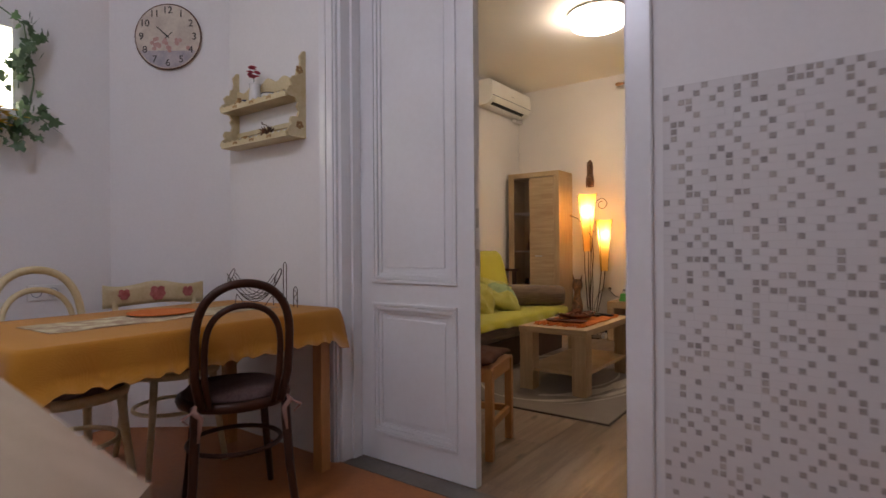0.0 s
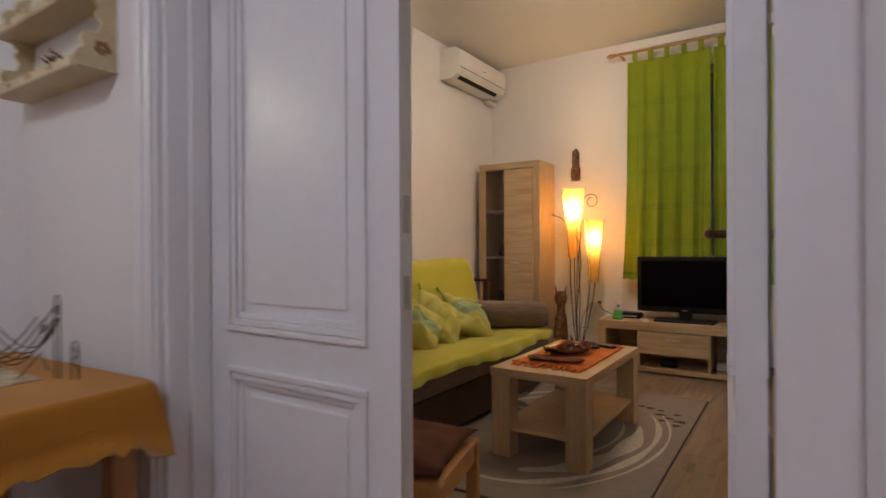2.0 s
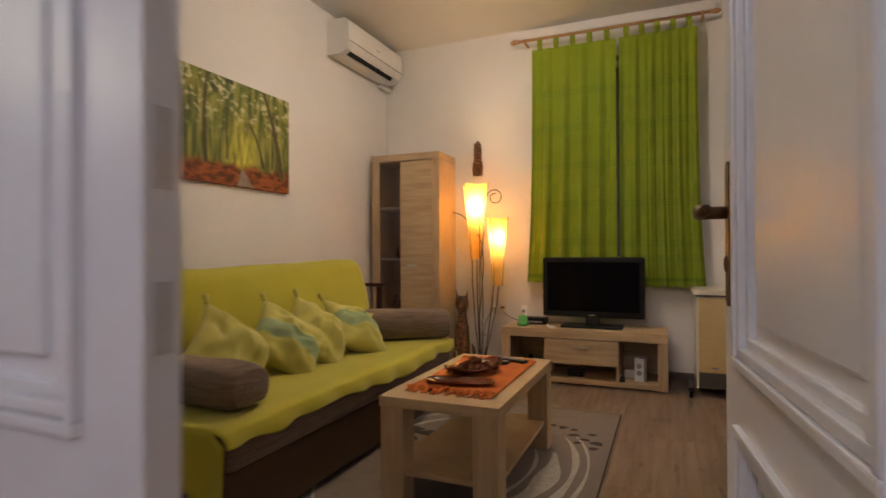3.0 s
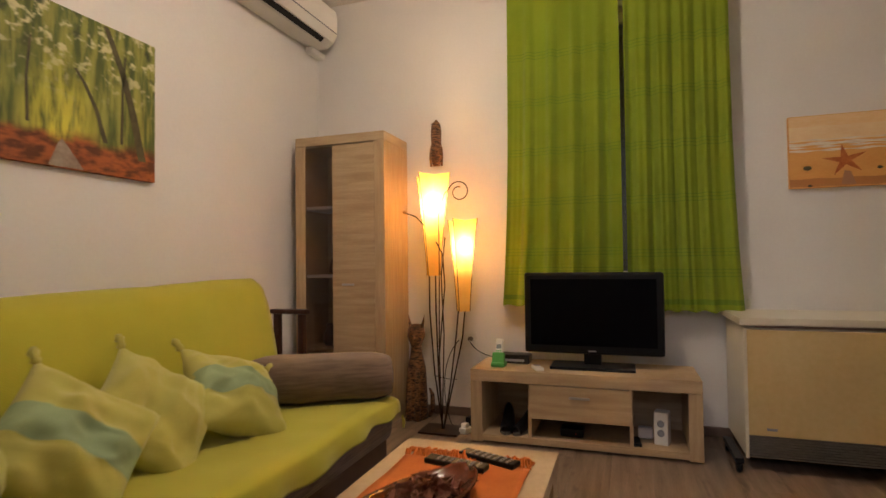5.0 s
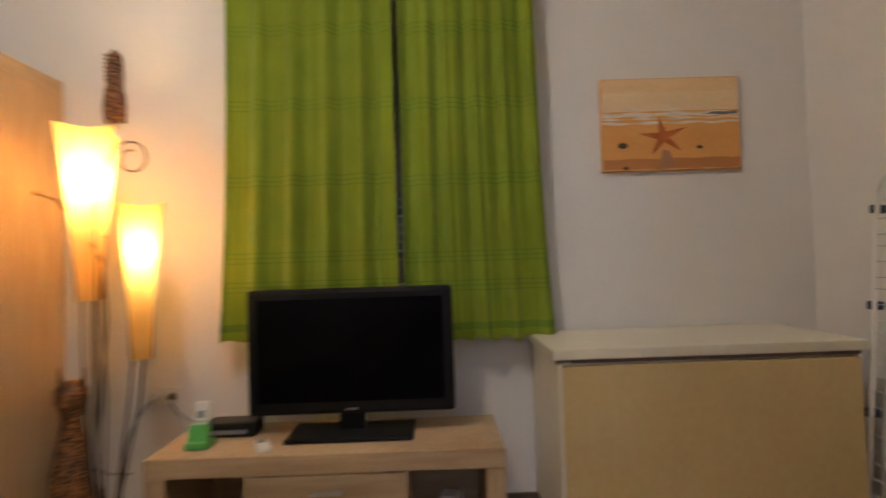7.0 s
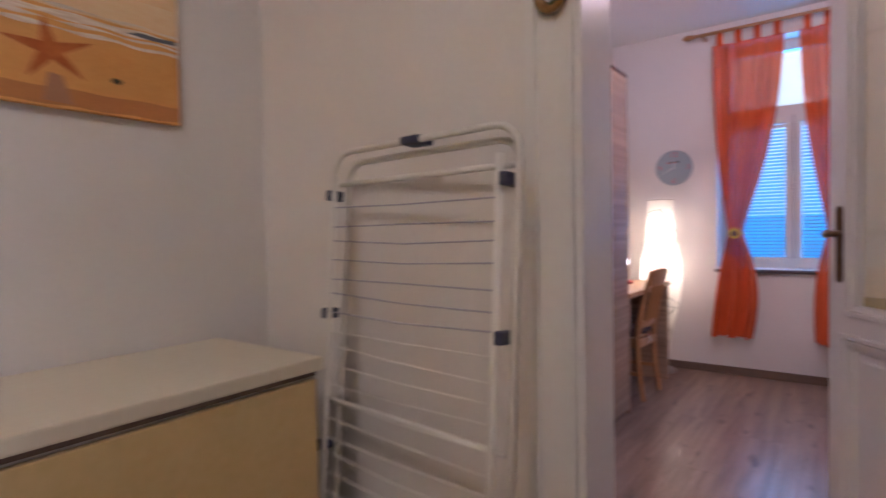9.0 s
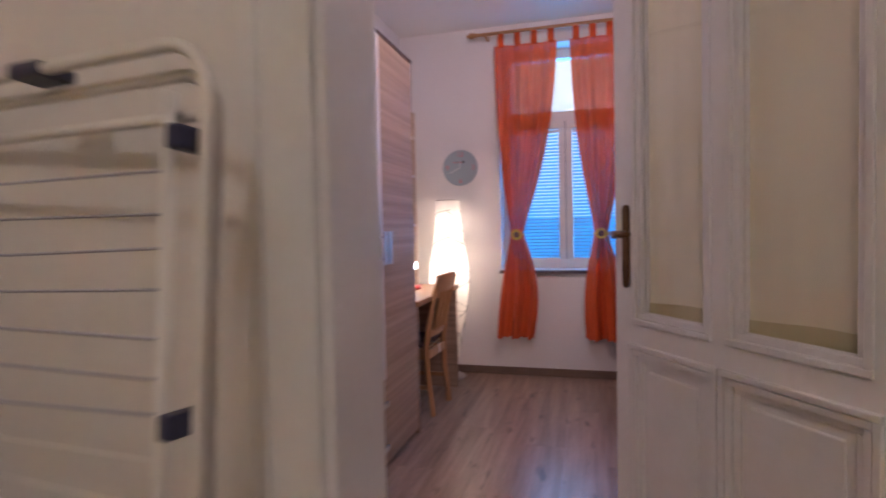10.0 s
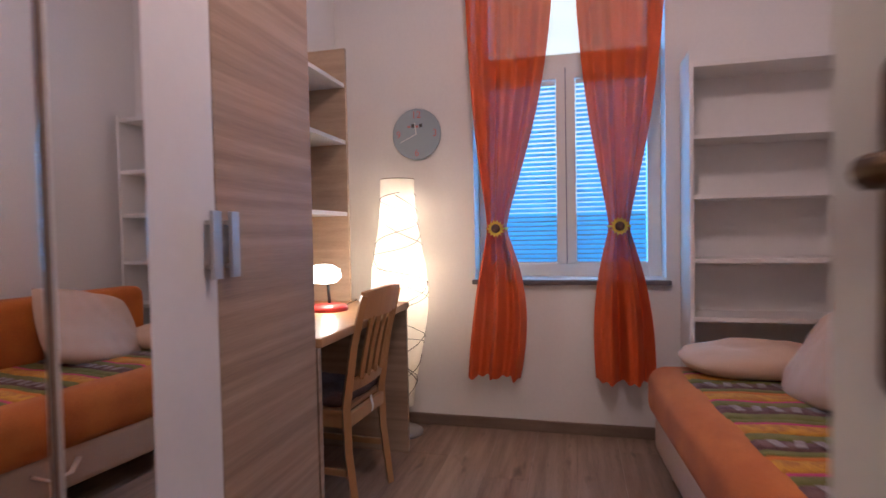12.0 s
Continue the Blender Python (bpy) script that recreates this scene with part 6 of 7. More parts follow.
cable("cable", [(-1.685, 6.55, 0.52), (-1.62, 6.52, 0.50), (-1.58, 6.53, 0.36), (-1.60, 6.54, 0.18), (-1.59, 6.52, 0.03), (-1.62, 6.42, 0.004)], WHITEPL, 0.003, "thin white power cable from the wall socket")
cable("cable", [(-1.685, 6.56, 0.52), (-1.64, 6.53, 0.46), (-1.58, 6.50, 0.435), (-1.45, 6.44, 0.432)], BLACKPL, 0.003, "thin black cable running to the stand")
cable("cable", [(-1.755, 6.55, 0.52), (-1.80, 6.50, 0.46), (-1.86, 6.48, 0.30), (-1.80, 6.40, 0.06), (-1.74, 6.34, 0.008)], BLACKPL, 0.003, "black lamp cable hanging by the wall")
cable("cable", [(-1.85, 6.30, 0.33), (-1.76, 6.27, 0.31), (-1.68, 6.26, 0.32)], BLACKPL, 0.002, "thin lamp wire between the iron rods")
eb = thing("power_strip", pose(-1.60, 6.30, 0, 0, 0, 70), "white and black plugs in a floor power strip", "power strip")
part("strip", boxes((-0.10, 0.10, -0.025, 0.025, 0, 0.035), bevel=0.006), WHITEPL, eb)
part("transformer", boxes((-0.03, 0.06, -0.028, 0.028, 0.034, 0.085), bevel=0.006), BLACKPL, eb)
part("plug", boxes((-0.09, -0.05, -0.018, 0.018, 0.034, 0.062), bevel=0.006), WHITEPL, eb)

# pictures
FR0, FR1, FZ0, FZ1 = 4.01, 5.075, 1.455, 2.125
fp = thing("forest_picture", pose(XW, FR0, FZ0), "unframed canvas print of a sunlit forest road", "picture")
fl_t = material("forest_trunk_print", (0.05, 0.042, 0.02), 0.7, (0.10, 0.09, 0.035), 12, 60, 0.7, 0.05)
fw, fh = FR1 - FR0, FZ1 - FZ0
YZ = Matrix(((0, 0, 1, 0), (1, 0, 0, 0), (0, 1, 0, 0), (0, 0, 0, 1)))


def forest_print():
    """The printed wood: streaked greens, a sunlit gap, pale leaves above and russet ground below, in the canvas's own metres."""
    m = bpy.data.materials.new("forest_print")
    m.use_nodes = True
    n, l = m.node_tree.nodes, m.node_tree.links
    p = n["Principled BSDF"]
    p.inputs["Roughness"].default_value = 0.7
    co = n.new("ShaderNodeTexCoord")
    sep = n.new("ShaderNodeSeparateXYZ")
    l.new(co.outputs["Object"], sep.inputs[0])

    def noisy(scale, stretch, detail=4):
        mp, nz = n.new("ShaderNodeMapping"), n.new("ShaderNodeTexNoise")
        mp.inputs["Scale"].default_value = stretch
        nz.inputs["Scale"].default_value, nz.inputs["Detail"].default_value = scale, detail
        l.new(co.outputs["Object"], mp.inputs["Vector"])
        l.new(mp.outputs[0], nz.inputs["Vector"])
        return nz.outputs["Fac"]

    def span(x, a, b, c=0.0, d=1.0):
        k = n.new("ShaderNodeMapRange")
        k.interpolation_type = "SMOOTHSTEP"
        for q, v in enumerate((a, b, c, d)):
            k.inputs[q + 1].default_value = v
        l.new(x, k.inputs[0])
        return k.outputs[0]

    def calc(op, a, b):
        k = n.new("ShaderNodeMath")
        k.operation = op
        for q, v in enumerate((a, b)):
            if isinstance(v, (int, float)):
                k.inputs[q].default_value = v
            else:
                l.new(v, k.inputs[q])
        return k.outputs[0]

    def blend(f, a, b):
        k = n.new("ShaderNodeMix")
        k.data_type = "RGBA"
        l.new(f, k.inputs[0])
        for q, v in ((6, a), (7, b)):
            if isinstance(v, tuple):
                k.inputs[q].default_value = (*v, 1)
            else:
                l.new(v, k.inputs[q])
        return k.outputs[2]
    y, z = sep.outputs[1], sep.outputs[2]
    col = blend(span(noisy(9, (1, 4, 0.5)), 0.36, 0.66), (0.07, 0.10, 0.02), (0.30, 0.31, 0.06))
    gap = calc("MULTIPLY", span(calc("ABSOLUTE", calc("SUBTRACT", y, 0.60), 0.0), 0.02, 0.22, 1.0, 0.0), span(z, 0.55, 0.16))
    col = blend(calc("MULTIPLY", gap, span(noisy(14, (1, 3, 0.6)), 0.30, 0.62)), col, (0.66, 0.62, 0.07))
    leaves = calc("MULTIPLY", span(noisy(22, (1, 1, 1.2), 5), 0.52, 0.64), span(z, 0.24, 0.56))
    col = blend(leaves, col, (0.60, 0.56, 0.30))
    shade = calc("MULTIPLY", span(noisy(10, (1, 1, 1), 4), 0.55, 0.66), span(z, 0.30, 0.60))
    col = blend(shade, col, (0.05, 0.065, 0.018))
    edge = calc("ADD", z, calc("MULTIPLY", noisy(8, (1, 1, 1)), 0.10))
    col = blend(span(edge, 0.215, 0.155), col, blend(span(noisy(16, (1, 1, 2)), 0.35, 0.65), (0.11, 0.028, 0.008), (0.36, 0.10, 0.025)))
    l.new(col, p.inputs["Base Color"])
    return m


part("canvas", boxes((0, 0.026, 0, fw, 0, fh), bevel=0.003), forest_print(), fp)
part("printed_road", turned(outline([(0.55, 0.004), (0.70, 0.004), (0.625, 0.10), (0.605, 0.12), (0.59, 0.10)], 0.0262, 0.0266), YZ), material("road_print", (0.34, 0.29, 0.24), 0.7, (0.22, 0.17, 0.13), 14, 60, 0.8, 0.02), fp, "printed pale road")
for bend, w in ((((0.99, 0.09), (0.94, 0.30), (0.885, 0.48), (0.83, 0.60), (0.80, 0.664)), 0.018), (((0.80, 0.14), (0.755, 0.28), (0.70, 0.38), (0.66, 0.43)), 0.010), (((0.30, 0.12), (0.285, 0.40), (0.31, 0.664)), 0.013), (((0.12, 0.10), (0.14, 0.40), (0.10, 0.664)), 0.016), (((0.88, 0.15), (0.885, 0.40), (0.90, 0.56)), 0.006), (((0.47, 0.16), (0.465, 0.34), (0.48, 0.50)), 0.006)):
    k_n = len(bend) - 1
    pts = [(a - w * (1.2 - 0.5 * q / k_n), b) for q, (a, b) in enumerate(bend)] + [(a + w * (1.2 - 0.5 * q / k_n), b) for q, (a, b) in reversed(list(enumerate(bend)))]
    part("printed_trunk", turned(outline(pts, 0.0262, 0.0267), YZ), fl_t, fp, "printed dark tree trunk")

sp_ = thing("starfish_picture", pose(0.22, YN, 1.442), "unframed canvas print of a starfish on a beach", "picture")
sw_, sh_ = 0.612, 0.41
XZ = Matrix(((1, 0, 0, 0), (0, 0, -1, 0), (0, 1, 0, 0), (0, 0, 0, 1)))
sand = material("beach_sand_print", (0.80, 0.43, 0.13), 0.7, (0.70, 0.33, 0.085), 3, 60, 0.5, 0.02, (1, 1, 2))
wet = material("wet_sand_print", (0.55, 0.24, 0.07), 0.7, (0.46, 0.19, 0.06), 4, 60, 0.5, 0.02, (1, 1, 3))
haze = material("beach_haze_print", (0.90, 0.72, 0.46), 0.7, (0.82, 0.58, 0.32), 3, 30, 0.5, 0.02, (1, 1, 3))
sky_p = material("beach_sky_print", (0.82, 0.55, 0.27), 0.7, (0.88, 0.66, 0.40), 4, 30, 0.6, 0.02, (1, 1, 3))
foam = material("beach_foam_print", (0.88, 0.80, 0.68), 0.7, (0.70, 0.56, 0.42), 14, 60, 0.8, 0.02, (1, 1, 8))
part("canvas", boxes((0, sw_, -0.025, 0, 0, sh_), bevel=0.003), sand, sp_)


def print_band(name, z0, z1, wob, depth, mat, label, freq=1.1):
    lo_e = [(0.003 + (sw_ - 0.006) * i / 24, z0 + wob * math.sin(i * freq + z0 * 40)) for i in range(25)]
    hi_e = [(0.003 + (sw_ - 0.006) * i / 24, z1 + wob * math.sin(i * freq * 0.8 + z1 * 60)) for i in range(25)]
    part(name, turned(outline(lo_e + hi_e[::-1], 0.0251, depth), XZ), mat, sp_, label)


print_band("printed_wet_sand", 0.006, 0.052, 0.002, 0.0253, wet, "printed wet sand")
print_band("printed_sky", 0.345, sh_ - 0.004, 0.0, 0.0253, sky_p, "printed orange sky")
print_band("printed_haze", 0.262, 0.346, 0.001, 0.0254, haze, "printed hazy horizon")
for z0, z1 in ((0.205, 0.214), (0.226, 0.232), (0.238, 0.256), (0.268, 0.272)):
    print_band("printed_foam", z0, z1, 0.0035, 0.0256 + z0 * 0.001, foam, "printed pale sea foam")
part("printed_wave", turned(outline([(0.46, 0.244), (0.53, 0.240), (0.603, 0.243), (0.603, 0.256), (0.55, 0.252), (0.50, 0.255)], 0.0256, 0.0261), XZ), material("wave_print", (0.16, 0.17, 0.19), 0.7), sp_, "printed dark wave")
star_pts = []
for k in range(20):
    a = radians(98 + 18 * k)
    r = (0.108, 0.045, 0.028, 0.045)[k % 4]
    star_pts.append((0.27 + r * math.cos(a) * 1.05, 0.148 + r * math.sin(a) * 0.85))
part("printed_starfish", turned(outline(star_pts, 0.0256, 0.0263), XZ), material("starfish_print", (0.58, 0.18, 0.04), 0.7, (0.42, 0.10, 0.02), 30, 90, 0.7, 0.05), sp_, "printed orange starfish")
part("printed_shadow", turned(outline([(0.25, 0.015), (0.32, 0.012), (0.295, 0.085), (0.265, 0.09)], 0.0253, 0.0255), XZ), material("sand_shadow_print", (0.45, 0.23, 0.12), 0.7), sp_, "printed star shadow")
for x, z, s in ((0.09, 0.112, 0.022), (0.43, 0.098, 0.014), (0.10, 0.012, 0.012)):
    part("printed_pebble", turned(outline([(x + s * math.cos(t), z + 0.6 * s * math.sin(t)) for t in np.linspace(0, 6.28, 13)[:-1]], 0.0256, 0.026), XZ), fl_t, sp_, "printed dark pebble")

# air conditioner
aco = thing("air_conditioner", pose(XW, 5.59, 2.645), "white wall-mounted air conditioner unit", "air conditioner")
al = 0.93
pts = [(0.0, 0.285), (0.17, 0.285), (0.205, 0.262), (0.215, 0.20), (0.212, 0.085), (0.185, 0.035), (0.13, 0.0), (0.0, 0.0)]
body = turned(outline(pts, 0, al), Matrix(((1, 0, 0, 0), (0, 0, 1, 0), (0, 1, 0, 0), (0, 0, 0, 1))))
part("body", body, ACWHITE, aco)
part("front_groove", boxes((0.205, 0.2165, 0.01, al - 0.01, 0.092, 0.098)), GREYPL, aco)
part("outlet_slot", turned(boxes((-0.003, 0.004, 0.07, al - 0.12, -0.02, 0.02)), Matrix.Translation((0.160, 0, 0.020)) @ Matrix.Rotation(radians(48), 4, "Y")), BLACKPL, aco, "dark air outlet slot")
part("louvre", turned(boxes((0.0, 0.006, 0.06, al - 0.10, -0.022, 0.022)), Matrix.Translation((0.196, 0, 0.050)) @ Matrix.Rotation(radians(28), 4, "Y")), ACWHITE, aco, "white louvre flap")
part("badge", boxes((0.2155, 0.2165, al / 2 - 0.03, al / 2 + 0.03, 0.155, 0.162)), GREYPL, aco)
part("pipe_cover", boxes((0.0, 0.06, al - 0.10, al + 0.12, -0.045, -0.002), bevel=0.012), ACWHITE, aco)
part("conduit", boxes((0.0, 0.018, al + 0.10, al + 0.118, -1.4, -0.04), bevel=0.003), PLASTER, aco, "thin painted cable conduit")


# green curtains
def tab_curtain(name, x0, x1, zb, zt, yc, mat, label, axis, seed, flare0=0.0, flare1=0.0, tabs=6, amp=0.022, tie=None, folds=None):
    """A tab-top curtain hanging in soft folds; axis x or y is the one it spans. tie: (z, centre, half width)."""
    rg = random.Random(seed)
    ph = [rg.uniform(0, 6.28) for _ in range(4)]
    cu = thing(name, Matrix.Identity(4), label, "curtain", kind="")
    tall = zt - zb
    folds = folds or tabs

    def place(s, off, z):
        return Vector((s, yc - off, z)) if axis == "x" else Vector((yc - off, s, z))

    def fn(u, v):
        z = zb + tall * v + (0.006 * math.sin(u * 40) if v == 0 else 0)
        lo = 1 - v
        a, b = x0 - flare0 * lo ** 3, x1 + flare1 * lo ** 3
        if tie:
            tz, tc, th = tie
            k = math.exp(-abs((z - tz) / (0.62 if z > tz else 0.42)) ** (1.25 if z > tz else 1.2))
            a, b = a * (1 - k) + (tc - th) * k, b * (1 - k) + (tc + th) * k
        s = a + (b - a) * u
        dens = (x1 - x0) / max(0.08, abs(b - a))
        f = math.sin(u * 2 * math.pi * folds + ph[0] + 0.6 * math.sin(v * 2.5 + ph[1])) * (0.55 + 0.45 * lo)
        g = math.sin(u * 2 * math.pi * folds * 1.9 + ph[2] + lo) * 0.35 + math.sin(u * 2 * math.pi * folds * 3.7 + ph[3] + 1.6 * lo) * 0.14 * (0.4 + noise.noise(Vector((u * 3, v * 2, seed))))
        fade = 0.35 + 0.65 * min(1, lo * 4)
        return place(s, amp * (f + g) * fade * min(1.3, dens) + 0.004 * noise.noise(Vector((u * 7, v * 9, seed))), z)
    part("cloth", sheet(fn, 150, 44), mat, cu, smooth=True)
    for k in range(tabs):
        u = (k + 0.5) / tabs
        s = x0 + (x1 - x0) * u
        p = fn(u, 1.0)
        off = (yc - p.y) if axis == "x" else (yc - p.x)
        part("tab", sheet(lambda a, b, s=s, off=off: place(s - 0.022 + 0.044 * a, off * (1 - b) + 0.019 * math.sin(math.pi * b), zt - 0.012 + 0.105 * b), 4, 8, 0.002), mat, cu, smooth=True)
    return cu, fn, place


RZ = 2.855
RY = 6.475
GC1, gfn1, gpl = tab_curtain("curtain", -1.375, -0.685, 0.765, 2.765, RY, GREENCUR, "green cotton tab-top curtain hanging closed", "x", 4, 0.05, 0.0, 5)
GC2, gfn2, gpl = tab_curtain("curtain", -0.66, -0.085, 0.745, 2.765, RY, GREENCUR, "green cotton tab-top curtain hanging closed", "x", 9, 0.0, 0.05, 5)
STRIPE = material("dark_green_stripe", (0.175, 0.29, 0.014), 0.9, (0.15, 0.255, 0.012), 8, 160, 0.5, 0.2)
for cu, fn in ((GC1, gfn1), (GC2, gfn2)):
    for zc in (0.80, 0.98, 1.10, 1.42, 1.74, 2.06, 2.36):
        for dz in ((-0.02, 0.0, 0.02) if zc > 0.9 else (0.0,)):
            hgt = 0.004 if zc > 0.9 else 0.03
            v0 = (zc + dz - 0.76) / 2.0
            bm = sheet(lambda u, v, v0=v0, hgt=hgt, fn=fn: fn(u, v0 + hgt / 2 * v) + Vector((0, -0.0012, 0)), 150, 1)
            part("woven_stripe", bm, STRIPE, cu, "darker woven stripe")


def rod_with_ends(name, p0, p1, r, mat, label):
    rd = thing(name, Matrix.Identity(4), label, "curtain rod")
    part("pole", tube([p0, p1], r, 14), mat, rd, smooth=True)
    d = (Vector(p1) - Vector(p0)).normalized()
    for p, s in ((Vector(p0), -1), (Vector(p1), 1)):
        q = Matrix.Translation(p) @ (d * s).to_track_quat("Z", "Y").to_matrix().to_4x4()
        part("finial", turned(lathe([(r * 0.9, 0.0), (r * 1.7, 0.006), (r * 1.1, 0.016), (r * 1.9, 0.035), (r * 1.6, 0.055), (r * 0.6, 0.075), (0.0, 0.08)], 14), q), mat, rd, smooth=True)
    return rd


gr_ = rod_with_ends("curtain_rod", (-1.49, RY, RZ), (0.005, RY, RZ), 0.0125, BEECH, "turned wooden curtain rod above the green curtains")
for x in (-1.44, -0.045):
    part("bracket", tube([(x, YN, RZ - 0.01), (x, RY + 0.01, RZ - 0.012)], 0.012, 10), BEECH, gr_)
    part("ring", lathe([(0.016, -0.012), (0.02, 0), (0.016, 0.012)], 14, at=(x, RY, RZ)), BEECH, gr_)
structure("shutter_box", boxes((-1.50, 0.05, YN - 0.045, YN, 2.905, 2.965), bevel=0.004), PLASTER, "white painted shutter box above the window", "shutter box")
w2 = thing("window_1", pose(-1.28, YN + 0.1, 0.92), "white window with lowered shutter behind green curtains", "window", kind="structure")
part("window_frame", boxes((0, 0.06, 0, 0.06, 0, 1.74), (1.02, 1.08, 0, 0.06, 0, 1.74), (0.51, 0.57, 0, 0.06, 0.06, 1.68), (0.06, 1.02, 0, 0.06, 0, 0.06), (0.06, 1.02, 0, 0.06, 1.68, 1.74), bevel=0.004), WHITEPL, w2)
for x0, x1 in ((0.06, 0.51), (0.57, 1.02)):
    part("pane", boxes((x0, x1, 0.028, 0.032, 0.06, 1.68)), DUSTYPANE, w2)
for k in range(42):
    part("slat", boxes((0.0, 1.08, 0.10, 0.11, 0.005 + k * 0.0415, 0.0435 + k * 0.0415)), GREYPL, w2)

# clothes airer leaning on the wall
ar = thing("clothes_airer", pose(0.902, 5.79, 0, 0, 4.6, -5.8), "folded white clothes airer leaning against the wall", "clothes airer")
yl, yr, zt_ = 0.325, -0.325, 1.33


def loop_frame(x, y0, y1, z1, rr):
    p = [(x, y0, 0.02), (x, y0, z1 - rr)]
    p += [(x, y0 - rr + rr * math.cos(a), z1 - rr + rr * math.sin(a)) for a in np.linspace(0.2, math.pi / 2, 6)]
    p += [(x, y1 + rr - rr * math.sin(a), z1 - rr + rr * math.cos(a)) for a in np.linspace(0, math.pi / 2 - 0.2, 6)]
    return p + [(x, y1, z1 - rr), (x, y1, 0.02)]


part("outer_frame", tube(loop_frame(0.0, yl, yr, zt_, 0.07), 0.009, 10), WHITEPL, ar, smooth=True)
part("rear_frame", tube(loop_frame(0.035, yl - 0.02, yr + 0.02, zt_ - 0.025, 0.06), 0.009, 10), WHITEPL, ar, smooth=True)
for y in (yl - 0.035, yr + 0.035):
    part("inner_tube", tube([(-0.022, y, 0.10), (-0.022, y, 1.26)], 0.008, 10), WHITEPL, ar, smooth=True)
for k in range(22):
    z = 0.14 + k * 0.049
    part("wire", tube([(-0.022, yl - 0.035, z + 0.006 * math.sin(k * 2.1)), (-0.024, 0.0, z - 0.004), (-0.022, yr + 0.035, z + 0.006 * math.cos(k * 1.7))], 0.0022, 5), WHITEPL if k < 15 else LILACPL, ar)
for z in (0.10, 0.62, 1.24):
    part("cross_bar", tube([(0.01, yl - 0.02, z), (0.01, yr + 0.02, z)], 0.008, 8), WHITEPL, ar, smooth=True)
for y in (yl - 0.02, yr + 0.02):
    for z in (0.50, 0.87, 1.205):
        part("joint", boxes((-0.034, 0.014, y - 0.010, y + 0.010, z - 0.015, z + 0.015), bevel=0.005), NAVYPL, ar, "navy plastic joint")
part("top_clip", boxes((-0.012, 0.045, -0.03, 0.04, zt_ - 0.010, zt_ + 0.012), bevel=0.008), NAVYPL, ar, "navy plastic clip")
for y in (yl, yr):
    part("foot", boxes((-0.016, 0.016, y - 0.016, y + 0.016, 0.0, 0.04), bevel=0.005), NAVYPL, ar)
    part("foot", boxes((0.02, 0.05, y * 0.94 - 0.016, y * 0.94 + 0.016, 0.0, 0.04), bevel=0.005), NAVYPL, ar)

wr_ = thing("small_wreath", pose(XE - 0.036, 5.45, 1.655), "small oval brown and green wreath on the frame", "wreath")
part("ring", tube([(0.0, 0.034 * math.cos(a), 0.052 * math.sin(a)) for a in np.linspace(0, 2 * math.pi, 25)[:-1]], 0.012, 8, True), GOLDWOOD, wr_, smooth=True)
bm = bmesh.new()
for k in range(16):
    a = radians(-80 + k * 10)
    lathe([(0.0, 0.0), (0.008, 0.004), (0.0, 0.008)], 6, bm, (-0.012, 0.034 * math.cos(a) * -1, 0.052 * math.sin(a)))
part("sprig", bm, LEAF, wr_, "green sprig")


# ---- bedroom ----
WX0, WX1, WY, WH = 1.42, 3.115, 5.91, 1.972
wd = thing("wardrobe", pose(WX0, WY, 0), "grey oak wardrobe with two mirrored white doors", "wardrobe")
ww, wdp = WX1 - WX0, 6.40 - WY
part("carcass", boxes((0, ww, 0.022, wdp, 0.03, WH - 0.012)), GREYOAK, wd)
part("top_board", boxes((-0.004, ww + 0.004, -0.002, wdp, WH - 0.011, WH + 0.006), bevel=0.002), DARKWOOD, wd, "dark top edge")
part("plinth", boxes((0.01, ww - 0.01, 0.03, wdp, 0, 0.03)), BLACKPL, wd)
cuts = [0.0, 0.44, 0.848, 1.245, ww]
for k in (0, 3):
    a, b = cuts[k] + 0.0015, cuts[k + 1] - 0.0015
    dd = part("door", boxes((a, b, 0.0, 0.02, 0.035, WH - 0.014), bevel=0.0012), GREYOAK, wd, "grey oak door")
    hx = b - 0.03 if k == 0 else a + 0.03
    part("handle", boxes((hx - 0.014, hx + 0.014, -0.028, -0.018, 0.94, 1.088), (hx - 0.006, hx + 0.006, -0.019, 0.001, 0.96, 0.97), (hx - 0.006, hx + 0.006, -0.019, 0.001, 1.058, 1.068), bevel=0.002), ALU, dd, "flat brushed metal handle")
